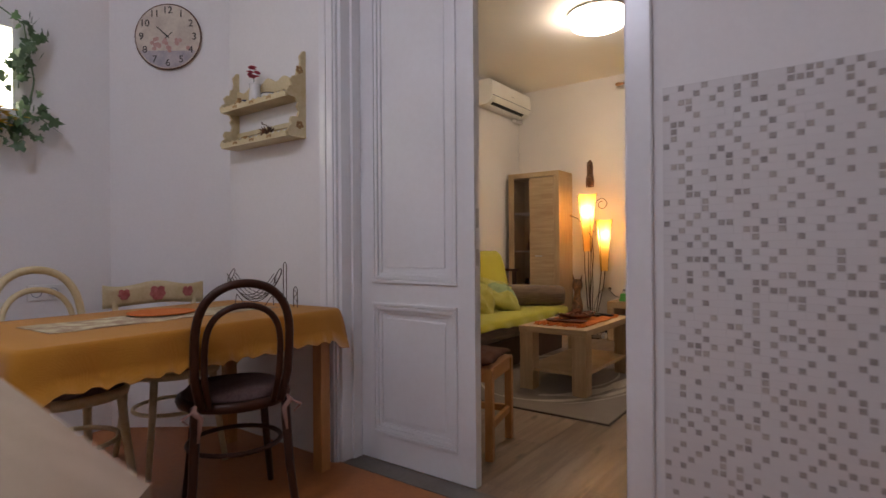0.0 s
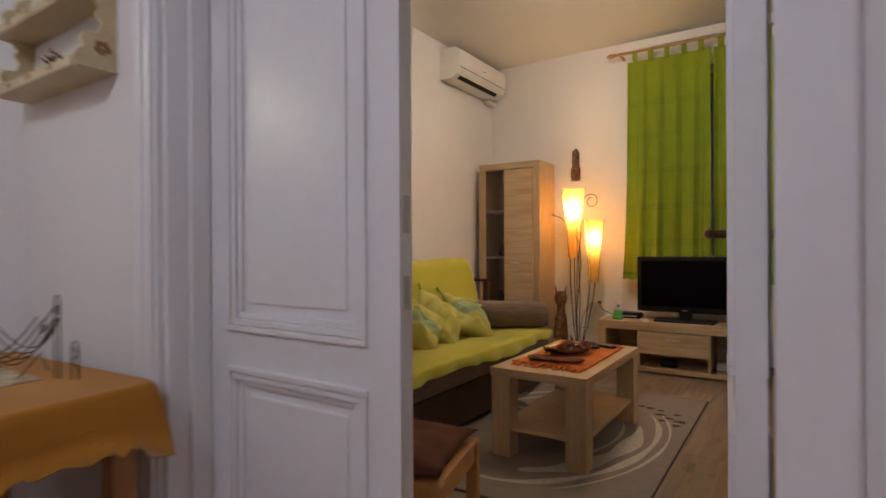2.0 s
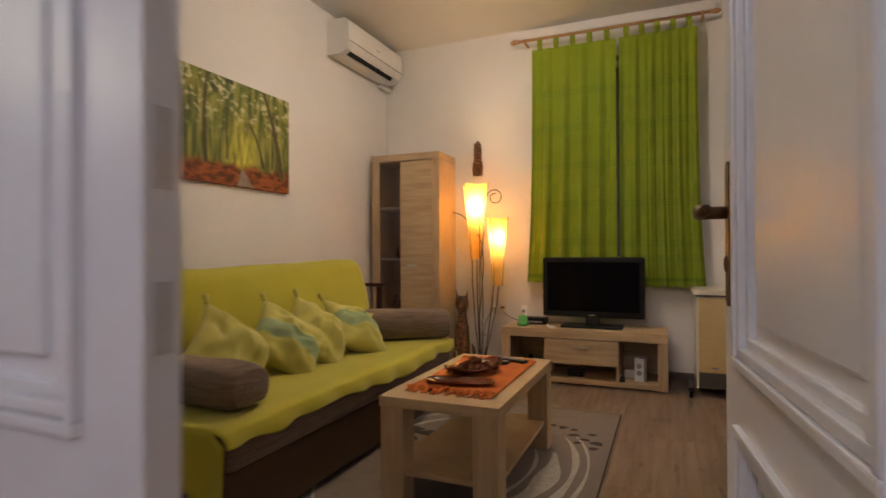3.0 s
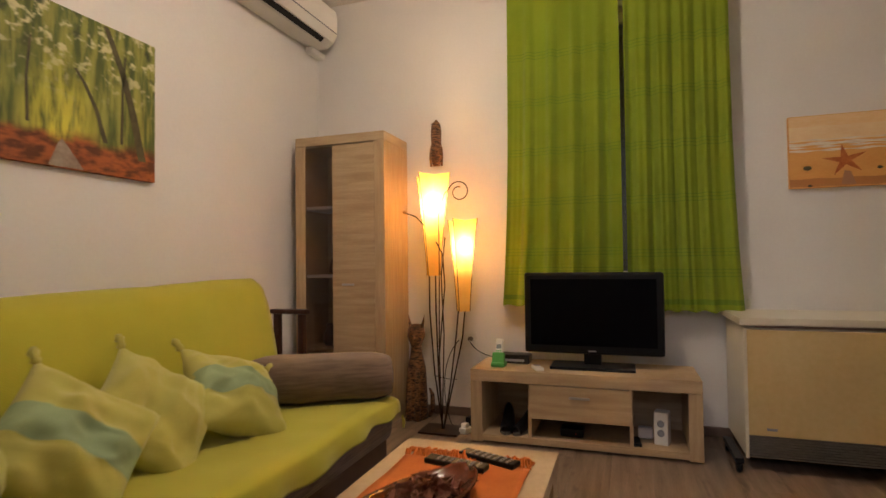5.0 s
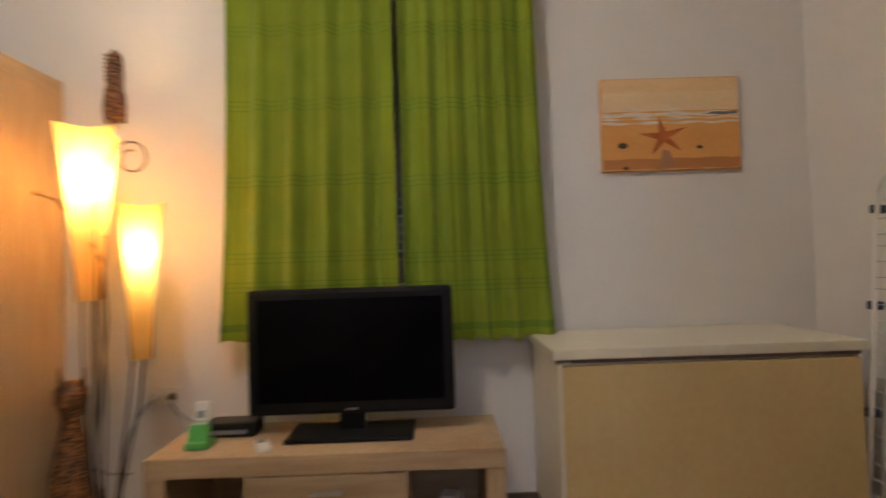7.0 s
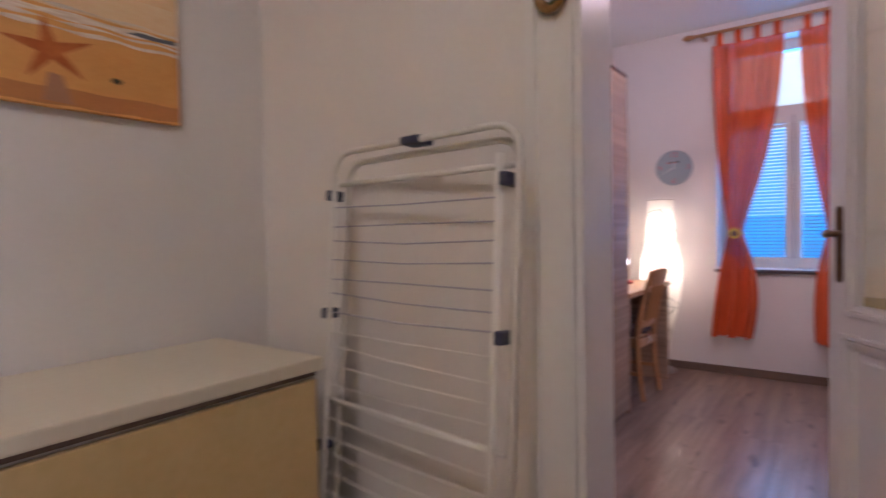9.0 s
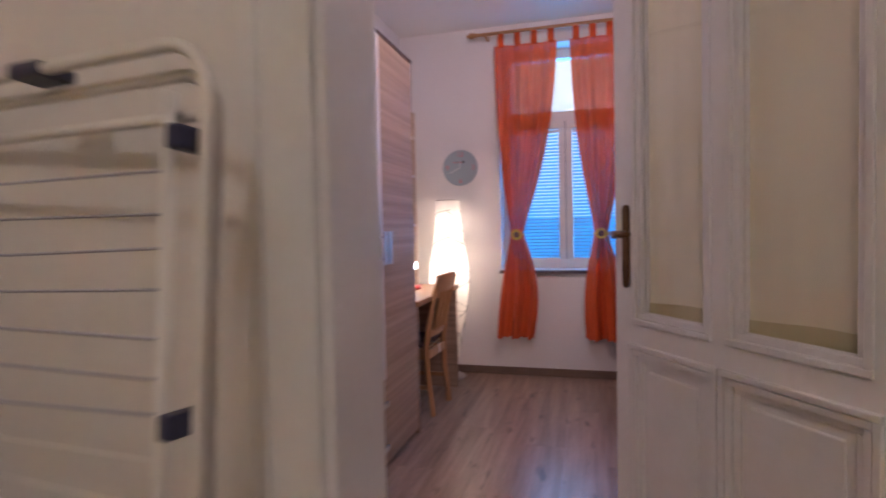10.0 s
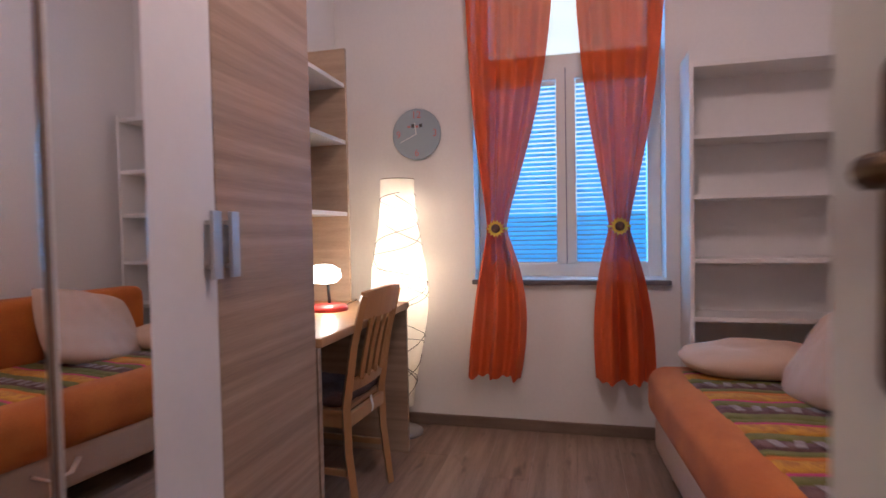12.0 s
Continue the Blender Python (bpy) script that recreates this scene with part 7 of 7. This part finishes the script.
for k in (1, 2):
    a, b = cuts[k] + 0.0015, cuts[k + 1] - 0.0015
    dd = part("mirror_door", boxes((a, b, 0.0, 0.02, 0.422, WH - 0.014), bevel=0.0012), WHITEBOARD, wd, "white door with a tall mirror")
    mx0, mx1 = (a + 0.205, b - 0.010) if k == 1 else (a + 0.012, b - 0.203)
    mc = (mx0 + mx1) / 2
    part("mirror", turned(boxes((mx0 - mc, mx1 - mc, -0.0045, 0.001, 0.47, WH - 0.06), bevel=0.001), Matrix.Translation((mc, 0, 0)) @ Matrix.Rotation(radians(-1.8), 4, "Z")), MIRROR, dd, "tall narrow mirror")
    hx = a + 0.03 if k == 1 else b - 0.03
    part("handle", boxes((hx - 0.014, hx + 0.014, -0.028, -0.018, 0.94, 1.088), (hx - 0.006, hx + 0.006, -0.019, 0.001, 0.96, 0.97), (hx - 0.006, hx + 0.006, -0.019, 0.001, 1.058, 1.068), bevel=0.002), ALU, dd, "flat brushed metal handle")
    for z0, z1 in ((0.035, 0.226), (0.229, 0.419)):
        dw = part("drawer", boxes((a, b, 0.0, 0.02, z0, z1), bevel=0.0012), GREYOAK, wd, "grey oak drawer front")
        c = (a + b) / 2 + 0.1 * (k == 2) - 0.02
        part("handle", boxes((c - 0.075, c + 0.075, -0.028, -0.016, (z0 + z1) / 2 - 0.012, (z0 + z1) / 2 + 0.012), (c - 0.065, c - 0.055, -0.017, 0.001, (z0 + z1) / 2 - 0.005, (z0 + z1) / 2 + 0.005), (c + 0.055, c + 0.065, -0.017, 0.001, (z0 + z1) / 2 - 0.005, (z0 + z1) / 2 + 0.005), bevel=0.002), ALU, dw, "flat brushed metal handle")
part("mirror_seam", boxes((0.843, 0.853, -0.006, -0.001, 0.43, WH - 0.02)), SKIRT, wd, "brown seam strip between the mirrors")

# desk with a hutch
DX0, DX1, DZ = 3.13, 4.025, 0.712
dk = thing("desk", pose(DX0, 5.90, 0), "oak-look writing desk beside the wardrobe", "desk")
part("desktop", boxes((0.0, DX1 - DX0, 0.0, 0.49, DZ - 0.032, DZ), bevel=0.007), BEECH, dk, "pale beech desktop")
part("side_panel", boxes((DX1 - DX0 - 0.022, DX1 - DX0, 0.012, 0.48, 0, DZ - 0.033), bevel=0.001), GREYOAK, dk)
part("side_panel", boxes((0.0, 0.022, 0.012, 0.48, 0, DZ - 0.033), bevel=0.001), GREYOAK, dk)
part("back_panel", boxes((0.022, DX1 - DX0 - 0.022, 0.46, 0.475, 0.22, DZ - 0.033)), GREYOAK, dk)
hu = thing("desk_hutch", pose(DX0, 6.19, DZ), "oak-look shelf unit with white shelves on the desk", "shelf")
hh, hdp, hwid = 1.91 - DZ, 0.225, DX1 - DX0
part("side_panel", boxes((hwid - 0.02, hwid, 0, hdp, 0, hh), bevel=0.001), PALEOAK, hu)
part("side_panel", boxes((0, 0.02, 0, hdp, 0, hh), bevel=0.001), PALEOAK, hu)
part("middle_panel", boxes((hwid * 0.46, hwid * 0.46 + 0.018, 0.01, hdp, 0, hh - 0.2)), WHITEBOARD, hu)
part("back_panel", boxes((0.02, hwid - 0.02, hdp - 0.008, hdp - 0.001, 0, hh)), PALEOAK, hu)
for z in (1.137, 1.476, 1.743):
    part("shelf_board", boxes((0.02, hwid - 0.02, 0.004, hdp - 0.01, z - DZ - 0.018, z - DZ), bevel=0.001), WHITEBOARD, hu, "white shelf board")
dl = thing("desk_lamp", pose(3.70, 6.15, DZ), "red desk lamp with a lit round head", "desk lamp")
part("base", lathe([(0.0, 0.0), (0.078, 0.0), (0.08, 0.012), (0.07, 0.024), (0.0, 0.028)], 28), REDPL, dl, smooth=True)
part("arm", tube([(0.045, 0.02, 0.024), (0.055, 0.03, 0.10), (0.05, 0.03, 0.16), (0.0, 0.02, 0.188)], 0.007, 8), BLACKPL, dl, smooth=True)
part("head", lathe([(0.0, 0.115), (0.05, 0.122), (0.07, 0.143), (0.066, 0.173), (0.035, 0.194), (0.0, 0.198)], 24, at=(-0.04, 0, 0)), GLOWDESK, dl, "glowing round lamp head", smooth=True)
cable("cable", [(3.78, 6.10, DZ + 0.004), (3.84, 6.14, DZ + 0.012), (3.92, 6.13, DZ + 0.004), (3.98, 6.14, DZ + 0.02), (4.0, 6.16, DZ + 0.004)], BLACKPL, 0.002, "thin black cable lying on the desk")

# desk chair
dc = thing("desk_chair", pose(3.565, 6.09, 0, 0, 0, -3), "varnished beech slat-back chair pushed to the desk", "chair")
hw2 = 0.155
for s in (-1, 1):
    part("back_post", tube([(s * hw2, -0.185, 0.0), (s * hw2, -0.155, 0.25), (s * hw2, -0.15, 0.42), (s * hw2, -0.185, 0.65), (s * hw2 * 1.03, -0.235, 0.845)], [0.016, 0.018, 0.019, 0.017, 0.014], 4, flat=1.25), BEECH, dc)
    part("front_leg", boxes((s * hw2 - 0.016, s * hw2 + 0.016, 0.145, 0.18, 0, 0.40), bevel=0.003), BEECH, dc)
    part("side_rail", boxes((s * hw2 - 0.010, s * hw2 + 0.010, -0.14, 0.15, 0.345, 0.395), bevel=0.003), BEECH, dc)
    part("stretcher", boxes((s * hw2 - 0.008, s * hw2 + 0.008, -0.15, 0.15, 0.16, 0.185), bevel=0.003), BEECH, dc)
part("top_rail", sheet(lambda u, v: Vector((-0.165 + 0.33 * u, -0.222 - 0.02 * v - 0.022 * math.sin(math.pi * u), 0.755 + 0.10 * v + 0.012 * math.sin(math.pi * u) * v)), 14, 3, 0.018), BEECH, dc)
part("low_rail", sheet(lambda u, v: Vector((-0.15 + 0.30 * u, -0.160 - 0.008 * v - 0.015 * math.sin(math.pi * u), 0.475 + 0.045 * v)), 12, 2, 0.016), BEECH, dc)
for k in range(4):
    x = -0.087 + 0.058 * k
    part("back_slat", tube([(x, -0.178, 0.515), (x, -0.198, 0.62), (x * 1.02, -0.232, 0.765)], 0.011, 4, flat=0.6), BEECH, dc)
for nm, y0, y1, z0, z1 in (("back_rail", -0.165, -0.145, 0.345, 0.395), ("front_rail", 0.15, 0.17, 0.345, 0.395), ("front_stretcher", 0.155, 0.17, 0.11, 0.14)):
    part(nm, boxes((-hw2, hw2, y0, y1, z0, z1), bevel=0.003), BEECH, dc)
part("seat", boxes((-hw2 - 0.015, hw2 + 0.015, -0.14, 0.185, 0.395, 0.412), bevel=0.004), BEECH, dc)
part("cushion", turned(pillow_mesh(0.34, 0.34, 0.07, 8.8, 0.3), Matrix.Translation((0, 0.02, 0.435)) @ Matrix.Rotation(radians(90), 4, "X")), CUSHDARK, dc, "dark seat cushion", smooth=True)
dc.scale = (1, 1, 0.962)
part("label_tag", sheet(lambda u, v: Vector((0.02 + 0.018 * u, -0.168 - 0.004 * math.sin(v * 5), 0.35 + 0.065 * v)), 2, 5, 0.001), WHITEPL, dc, "white fabric tag")

# paper floor lamp
pl = thing("paper_floor_lamp", pose(4.24, 6.02, 0), "tall white rice-paper floor lamp, lit", "floor lamp")
part("base", lathe([(0.0, 0.0), (0.105, 0.0), (0.108, 0.012), (0.09, 0.024), (0.02, 0.032), (0.0, 0.034)], 32), ALU, pl, smooth=True)
part("stem", tube([(0, 0, 0.03), (0, 0, 0.2)], 0.008, 8), ALU, pl)
prof = [(0.062, 0.15), (0.068, 0.22), (0.095, 0.36), (0.125, 0.50), (0.143, 0.64), (0.145, 0.74), (0.135, 0.86), (0.115, 0.98), (0.098, 1.08), (0.088, 1.18), (0.084, 1.305)]
bm = bmesh.new()
rgp = random.Random(2)
rings = []
for i in range(41):
    t = i / 40 * (len(prof) - 1)
    k = min(int(t), len(prof) - 2)
    f = t - k
    r, z = prof[k][0] * (1 - f) + prof[k + 1][0] * f, prof[k][1] * (1 - f) + prof[k + 1][1] * f
    rings.append([bm.verts.new(((r + 0.0035 * noise.noise(Vector((math.cos(a) * 5, math.sin(a) * 5, z * 16)))) * math.cos(a), (r + 0.0035 * noise.noise(Vector((math.cos(a) * 5, math.sin(a) * 5, z * 16)))) * math.sin(a), z)) for a in np.linspace(0, 2 * math.pi, 41)[:-1]])
for a, b in zip(rings, rings[1:]):
    for k in range(40):
        bm.faces.new((a[k], a[(k + 1) % 40], b[(k + 1) % 40], b[k]))
pshade = part("shade", bm, PAPER, pl, "glowing crinkled rice-paper shade", smooth=True)


def prof_r(z):
    for (r0, z0), (r1, z1) in zip(prof, prof[1:]):
        if z0 <= z <= z1:
            return r0 + (r1 - r0) * (z - z0) / (z1 - z0)
    return 0.084


for k in range(5):
    pts = []
    for i in range(50):
        t = i / 49
        z = 0.2 + 1.05 * t
        a = (k * 1.3 + (5 + k) * t * 3.1) * (1 if k % 2 else -1)
        z += 0.03 * math.sin(a * 0.9 + k)
        z = min(1.29, max(0.17, z))
        pts.append(((prof_r(z) + 0.004) * math.cos(a), (prof_r(z) + 0.004) * math.sin(a), z))
    part("twine", tube(pts, 0.0017, 4), DARKINK, pshade, "dark twine wound round the paper")
part("top_ring", tube([(0.085 * math.cos(a), 0.085 * math.sin(a), 1.305) for a in np.linspace(0, 2 * math.pi, 33)[:-1]], 0.002, 5, True), BRASS, pshade)

# bedroom clock
bc = thing("wall_clock", Matrix(((0, 0, -1, XB), (-1, 0, 0, 5.955), (0, 1, 0, 1.556), (0, 0, 0, 1))), "round pale blue glass wall clock with pink digits", "clock")
part("disc", lathe([(0.0, 0.012), (0.133, 0.012), (0.134, 0.016), (0.132, 0.018), (0.0, 0.018)], 48), CLOCKGLASS, bc)
part("movement", boxes((-0.03, 0.03, -0.03, 0.03, 0, 0.012)), BLACKPL, bc)
for n_, x, y in (("12", 0, 0.10), ("3", 0.10, 0), ("6", 0, -0.10), ("9", -0.10, 0)):
    text_mesh("digit", n_, 0.052, Matrix.Translation((x, y, 0.0190)), PINKDIGIT, bc, 0.0004)
part("minute_hand", outline([(-0.002, 0), (0.002, 0), (0.0015, 0.10), (-0.0015, 0.10)], 0.021, 0.022), WHITEPL, bc).rotation_euler = (0, 0, radians(115))
part("hour_hand", outline([(-0.0025, 0), (0.0025, 0), (0.002, 0.06), (-0.002, 0.06)], 0.023, 0.024), WHITEPL, bc).rotation_euler = (0, 0, radians(8))
for k in range(4):
    part("town_motif", boxes((-0.05 + 0.022 * k, -0.034 + 0.022 * k, 0.035, 0.045 + 0.008 * (k % 2), 0.0182, 0.0188)), DARKINK if k % 2 else PINKDIGIT, bc)

# bedroom window
bw = thing("window_2", pose(XB + 0.16, WY0, WZ0), "white casement window with venetian blinds coloured blue for daylight", "window", kind="structure")
wl_, wh_ = WY1 - WY0, WZ1 - WZ0
part("window_frame", boxes((0, 0.07, 0, 0.065, 0, wh_), (0, 0.07, wl_ - 0.065, wl_, 0, wh_), (0, 0.07, 0.065, wl_ - 0.065, 0, 0.07), (0, 0.07, 0.065, wl_ - 0.065, wh_ - 0.07, wh_), (0, 0.07, 0.065, wl_ - 0.065, 1.045, 1.175), (-0.01, 0.06, wl_ / 2 - 0.05, wl_ / 2 + 0.05, 0.07, 1.045), bevel=0.004), WHITEPL, bw)
part("meeting_line", boxes((-0.012, -0.008, wl_ / 2 - 0.003, wl_ / 2 + 0.003, 0.07, 1.10)), GREYPL, bw)
part("catch", boxes((-0.03, -0.01, wl_ / 2 - 0.018, wl_ / 2 - 0.006, 0.50, 0.60), bevel=0.004), WHITEPL, bw)
for y0, y1, z0, z1 in ((0.065, wl_ / 2 - 0.05, 0.07, 1.045), (wl_ / 2 + 0.05, wl_ - 0.065, 0.07, 1.045), (0.065, wl_ - 0.065, 1.175, wh_ - 0.07)):
    part("pane", boxes((0.033, 0.037, y0, y1, z0, z1)), PANE, bw).visible_shadow = False
for y0, y1 in ((0.068, wl_ / 2 - 0.053), (wl_ / 2 + 0.053, wl_ - 0.068)):
    for k in range(38):
        z = 0.082 + k * 0.0248
        part("slat", turned(boxes((-0.0125, 0.0125, y0, y1, -0.0008, 0.0008)), Matrix.Translation((0.012, 0, z)) @ Matrix.Rotation(radians(-44), 4, "Y")), DAYLITSLAT, bw)
    part("blind_rail", boxes((0.0, 0.024, y0, y1, 1.015, 1.04), (0.002, 0.022, y0, y1, 0.068, 0.078)), WHITEPL, bw)
structure("window_sill", boxes((XB - 0.035, XB + 0.16, WY0 - 0.02, WY1 + 0.012, WZ0 - 0.027, WZ0 - 0.004), bevel=0.004), SLATE, "dark grey stone window sill", "window sill")

BRZ, BRX = 2.495, 4.30
br_ = rod_with_ends("curtain_rod", (BRX, 4.56, BRZ), (BRX, 5.79, BRZ), 0.0125, BEECH, "turned wooden curtain rod above the bedroom window")
for y in (4.62, 5.73):
    part("bracket", tube([(XB, y, BRZ - 0.01), (BRX - 0.01, y, BRZ - 0.012)], 0.012, 10), BEECH, br_)
OC = []
for y0, y1, tc, sd, f0, f1 in ((5.205, 5.675, 5.52, 14, -0.20, 0.015), (4.705, 5.150, 4.94, 17, -0.06, -0.09)):
    cu, fn, plc = tab_curtain("curtain", y0, y1, 0.295, 2.40, BRX, ORANGECUR, "sheer orange tab-top curtain tied with a sunflower", "y", sd, f0, f1, 4, 0.036, (1.045, tc, 0.045), 2.4)
    st = thing("sunflower_tieback", pose(BRX - 0.052, tc, 1.045), "yellow sunflower tieback round the orange curtain", "tieback", "sunflower tiebacks")
    part("centre", turned(lathe([(0.0, -0.004), (0.022, -0.004), (0.022, 0.006), (0.014, 0.011), (0.0, 0.012)], 18), Matrix.Rotation(radians(-90), 4, "Y")), CARVED, st, "brown flower centre", smooth=True)
    for k in range(14):
        a = 2 * math.pi * k / 14
        c, s = math.cos(a), math.sin(a)
        bm = bmesh.new()
        vs = [bm.verts.new((x_, c * r - s * w, s * r + c * w)) for r, w, x_ in ((0.018, -0.005, 0), (0.03, -0.0075, -0.004), (0.045, 0, -0.001), (0.03, 0.0075, -0.004), (0.018, 0.005, 0))]
        fc = bm.faces.new(vs)
        bmesh.ops.solidify(bm, geom=[fc], thickness=0.0015)
        part("petal", bm, PETAL, st)
    part("band", tube([(0.052 + 0.055 * math.cos(a), 0.052 * math.sin(a), 0) for a in np.linspace(0, 2 * math.pi, 25)[:-1]], 0.006, 6, True), PETAL, st)

# white bookcase
bkx, bky0, bky1 = 4.165, 3.90, 4.655
bs = thing("bookcase", pose(bkx, bky0, 0), "empty white open bookcase beside the window", "bookcase")
bwid, bdep = bky1 - bky0, XB - bkx - 0.004
part("side", boxes((0, bdep, bwid - 0.018, bwid, 0, 1.80), bevel=0.001), WHITEBOARD, bs)
part("side", boxes((0, bdep, 0, 0.018, 0, 1.76), bevel=0.001), WHITEBOARD, bs)
part("back", boxes((bdep - 0.006, bdep, 0.018, bwid - 0.018, 0, 1.74)), WHITEBOARD, bs)
for z in (0.06, 0.35, 0.64, 0.895, 1.175, 1.435, 1.745):
    part("shelf_board", boxes((0.002, bdep - 0.007, 0.018, bwid - 0.018, z - 0.02, z), bevel=0.001), WHITEBOARD, bs)

# orange sofa bed
OX0, OX1, OY0, OY1 = 2.46, 4.10, 4.02, 4.80
STURN = 4.0
ob_ = thing("orange_sofa_bed", pose((OX0 + OX1) / 2, (OY0 + OY1) / 2, 0, 0, 0, STURN), "orange velour sofa bed with a beige base", "sofa")
ol, ow = (OX1 - OX0) / 2, (OY1 - OY0) / 2


def soft_block(x0, x1, y0, y1, z0, z1, r):
    return boxes((x0, x1, y0, y1, z0, z1), bevel=r)


part("base", soft_block(-ol + 0.03, ol - 0.03, -ow + 0.03, ow - 0.03, 0.09, 0.25, 0.03), PEACH, ob_, "beige upholstered base", True)
mt = bmesh.new()
add_box(mt, -ol, ol, -ow, ow, 0.235, 0.455)
bmesh.ops.bevel(mt, geom=list(mt.edges), offset=0.075, segments=6, affect="EDGES", profile=0.5)
part("mattress", mt, ORANGESOFA, ob_, "rounded orange mattress", True)
bk2 = bmesh.new()
add_box(bk2, -ol + 0.02, ol - 0.02, -ow - 0.08, -ow + 0.08, 0.30, 0.76)
bmesh.ops.bevel(bk2, geom=list(bk2.edges), offset=0.05, segments=5, affect="EDGES", profile=0.5)
part("backrest", bk2, ORANGESOFA, ob_, "rounded orange backrest", True)
for sx in (-1, 1):
    for sy in (-1, 1):
        part("foot", lathe([(0.018, 0), (0.022, 0.01), (0.02, 0.095)], 14, at=(sx * (ol - 0.12), sy * (ow - 0.10), 0)), ALU, ob_, "chrome foot", True)
part("pull_loop", tube([(-0.25, ow - 0.028, 0.20), (-0.20, ow + 0.005, 0.165), (-0.12, ow + 0.005, 0.165), (-0.07, ow - 0.028, 0.20)], 0.012, 8, flat=0.5), PEACH, ob_, "beige fabric pull loop", True)
bl = thing("woven_blanket", pose((OX0 + OX1) / 2, (OY0 + OY1) / 2, 0.457, 0, 0, STURN), "striped olive, ochre and pink woven blanket", "blanket")
BOL = weave(material("olive_weave", (0.20, 0.18, 0.045), 0.95, (0.15, 0.135, 0.035), 20, 150, 0.7, 0.3), 200, 0.3)
BOC = weave(material("ochre_weave", (0.64, 0.30, 0.03), 0.95, (0.46, 0.17, 0.03), 30, 120, 0.9, 0.3), 200, 0.3)
BPK = weave(material("pink_weave", (0.62, 0.05, 0.17), 0.95, (0.52, 0.04, 0.14), 20, 150, 0.6, 0.3), 200, 0.3)
BGY = weave(material("plum_weave", (0.115, 0.05, 0.045), 0.95, (0.20, 0.11, 0.10), 24, 100, 0.9, 0.3), 200, 0.3)
BLG = weave(material("pale_grey_weave", (0.36, 0.31, 0.31), 0.95, (0.24, 0.18, 0.17), 30, 110, 0.9, 0.3), 200, 0.3)
x = ol - 0.15
stripes = [(BOL, 0.03), (BPK, 0.016), (BOC, 0.075), (BOL, 0.05), (BGY, 0.065), (BOL, 0.035), (ORANGECLOTH, 0.022), (BOC, 0.075), (BPK, 0.016), (BOL, 0.05), (BGY, 0.065), (BOL, 0.05)]
k = 0
while x > -ol + 0.10:
    mt_, w = stripes[k % len(stripes)]
    part("stripe", sheet(lambda u, v, x=x, w=w: Vector((x - w * u, -ow + 0.09 + (2 * ow - 0.16) * v, 0.002 + 0.002 * math.sin(v * 17 + x * 20) - 0.022 * max(0, v - 0.93) / 0.07)), 2, 24, 0.004), mt_, bl, smooth=True)
    if mt_ is BGY:
        n_b = 11
        for q in range(n_b):
            ya, yb = -ow + 0.09 + (2 * ow - 0.16) * (q + 0.14) / n_b, -ow + 0.09 + (2 * ow - 0.16) * (q + 0.60) / n_b
            lean = 0.006 if (q + k) % 2 else -0.006
            top_z = 0.0085 - (0.016 if q == n_b - 1 else 0.0)
            part("woven_block", turned(outline([(x - 0.008, ya + lean), (x - w + 0.008, ya - lean), (x - w + 0.008, yb - lean), (x - 0.008, yb + lean)], top_z - 0.002, top_z), Matrix.Identity(4)), BLG, bl)
    x, k = x - w, k + 1


def peach_cushion(m, w, h, t, seed, label, soft=0.12):
    cu = thing("peach_cushion", m, label, "cushion", "peach cushions on the sofa bed")
    part("cover", pillow_mesh(w, h, t, seed, 0.42, soft, 30, 0.35), PEACH, cu, smooth=True)


peach_cushion(pose(3.955, 4.46, 0.512, 86, 0, 94), 0.56, 0.34, 0.125, 5.5, "peach cushion lying at the end of the sofa", 0.35)
peach_cushion(pose(3.62, 4.30, 0.605, 36, 14, 4), 0.50, 0.41, 0.16, 7.1, "peach square cushion leaning on the backrest")

# assumed fitting for the added bedroom bulb, out of view
bcl = thing("ceiling_light", pose(2.62, 5.1, CHB - 0.002, 180, 0, 0), "unseen round opal ceiling light assumed for the bedroom", "ceiling light")
part("base", lathe([(0.0, 0.0), (0.17, 0.0), (0.17, 0.03), (0.0, 0.03)], 32), WHITEPL, bcl)
part("dome", lathe([(0.165, 0.03), (0.155, 0.06), (0.12, 0.09), (0.06, 0.105), (0.0, 0.108)], 32), emitter("assumed_dome_glow", (1.0, 0.85, 0.78), 4.0), bcl, "glowing opal dome", smooth=True)
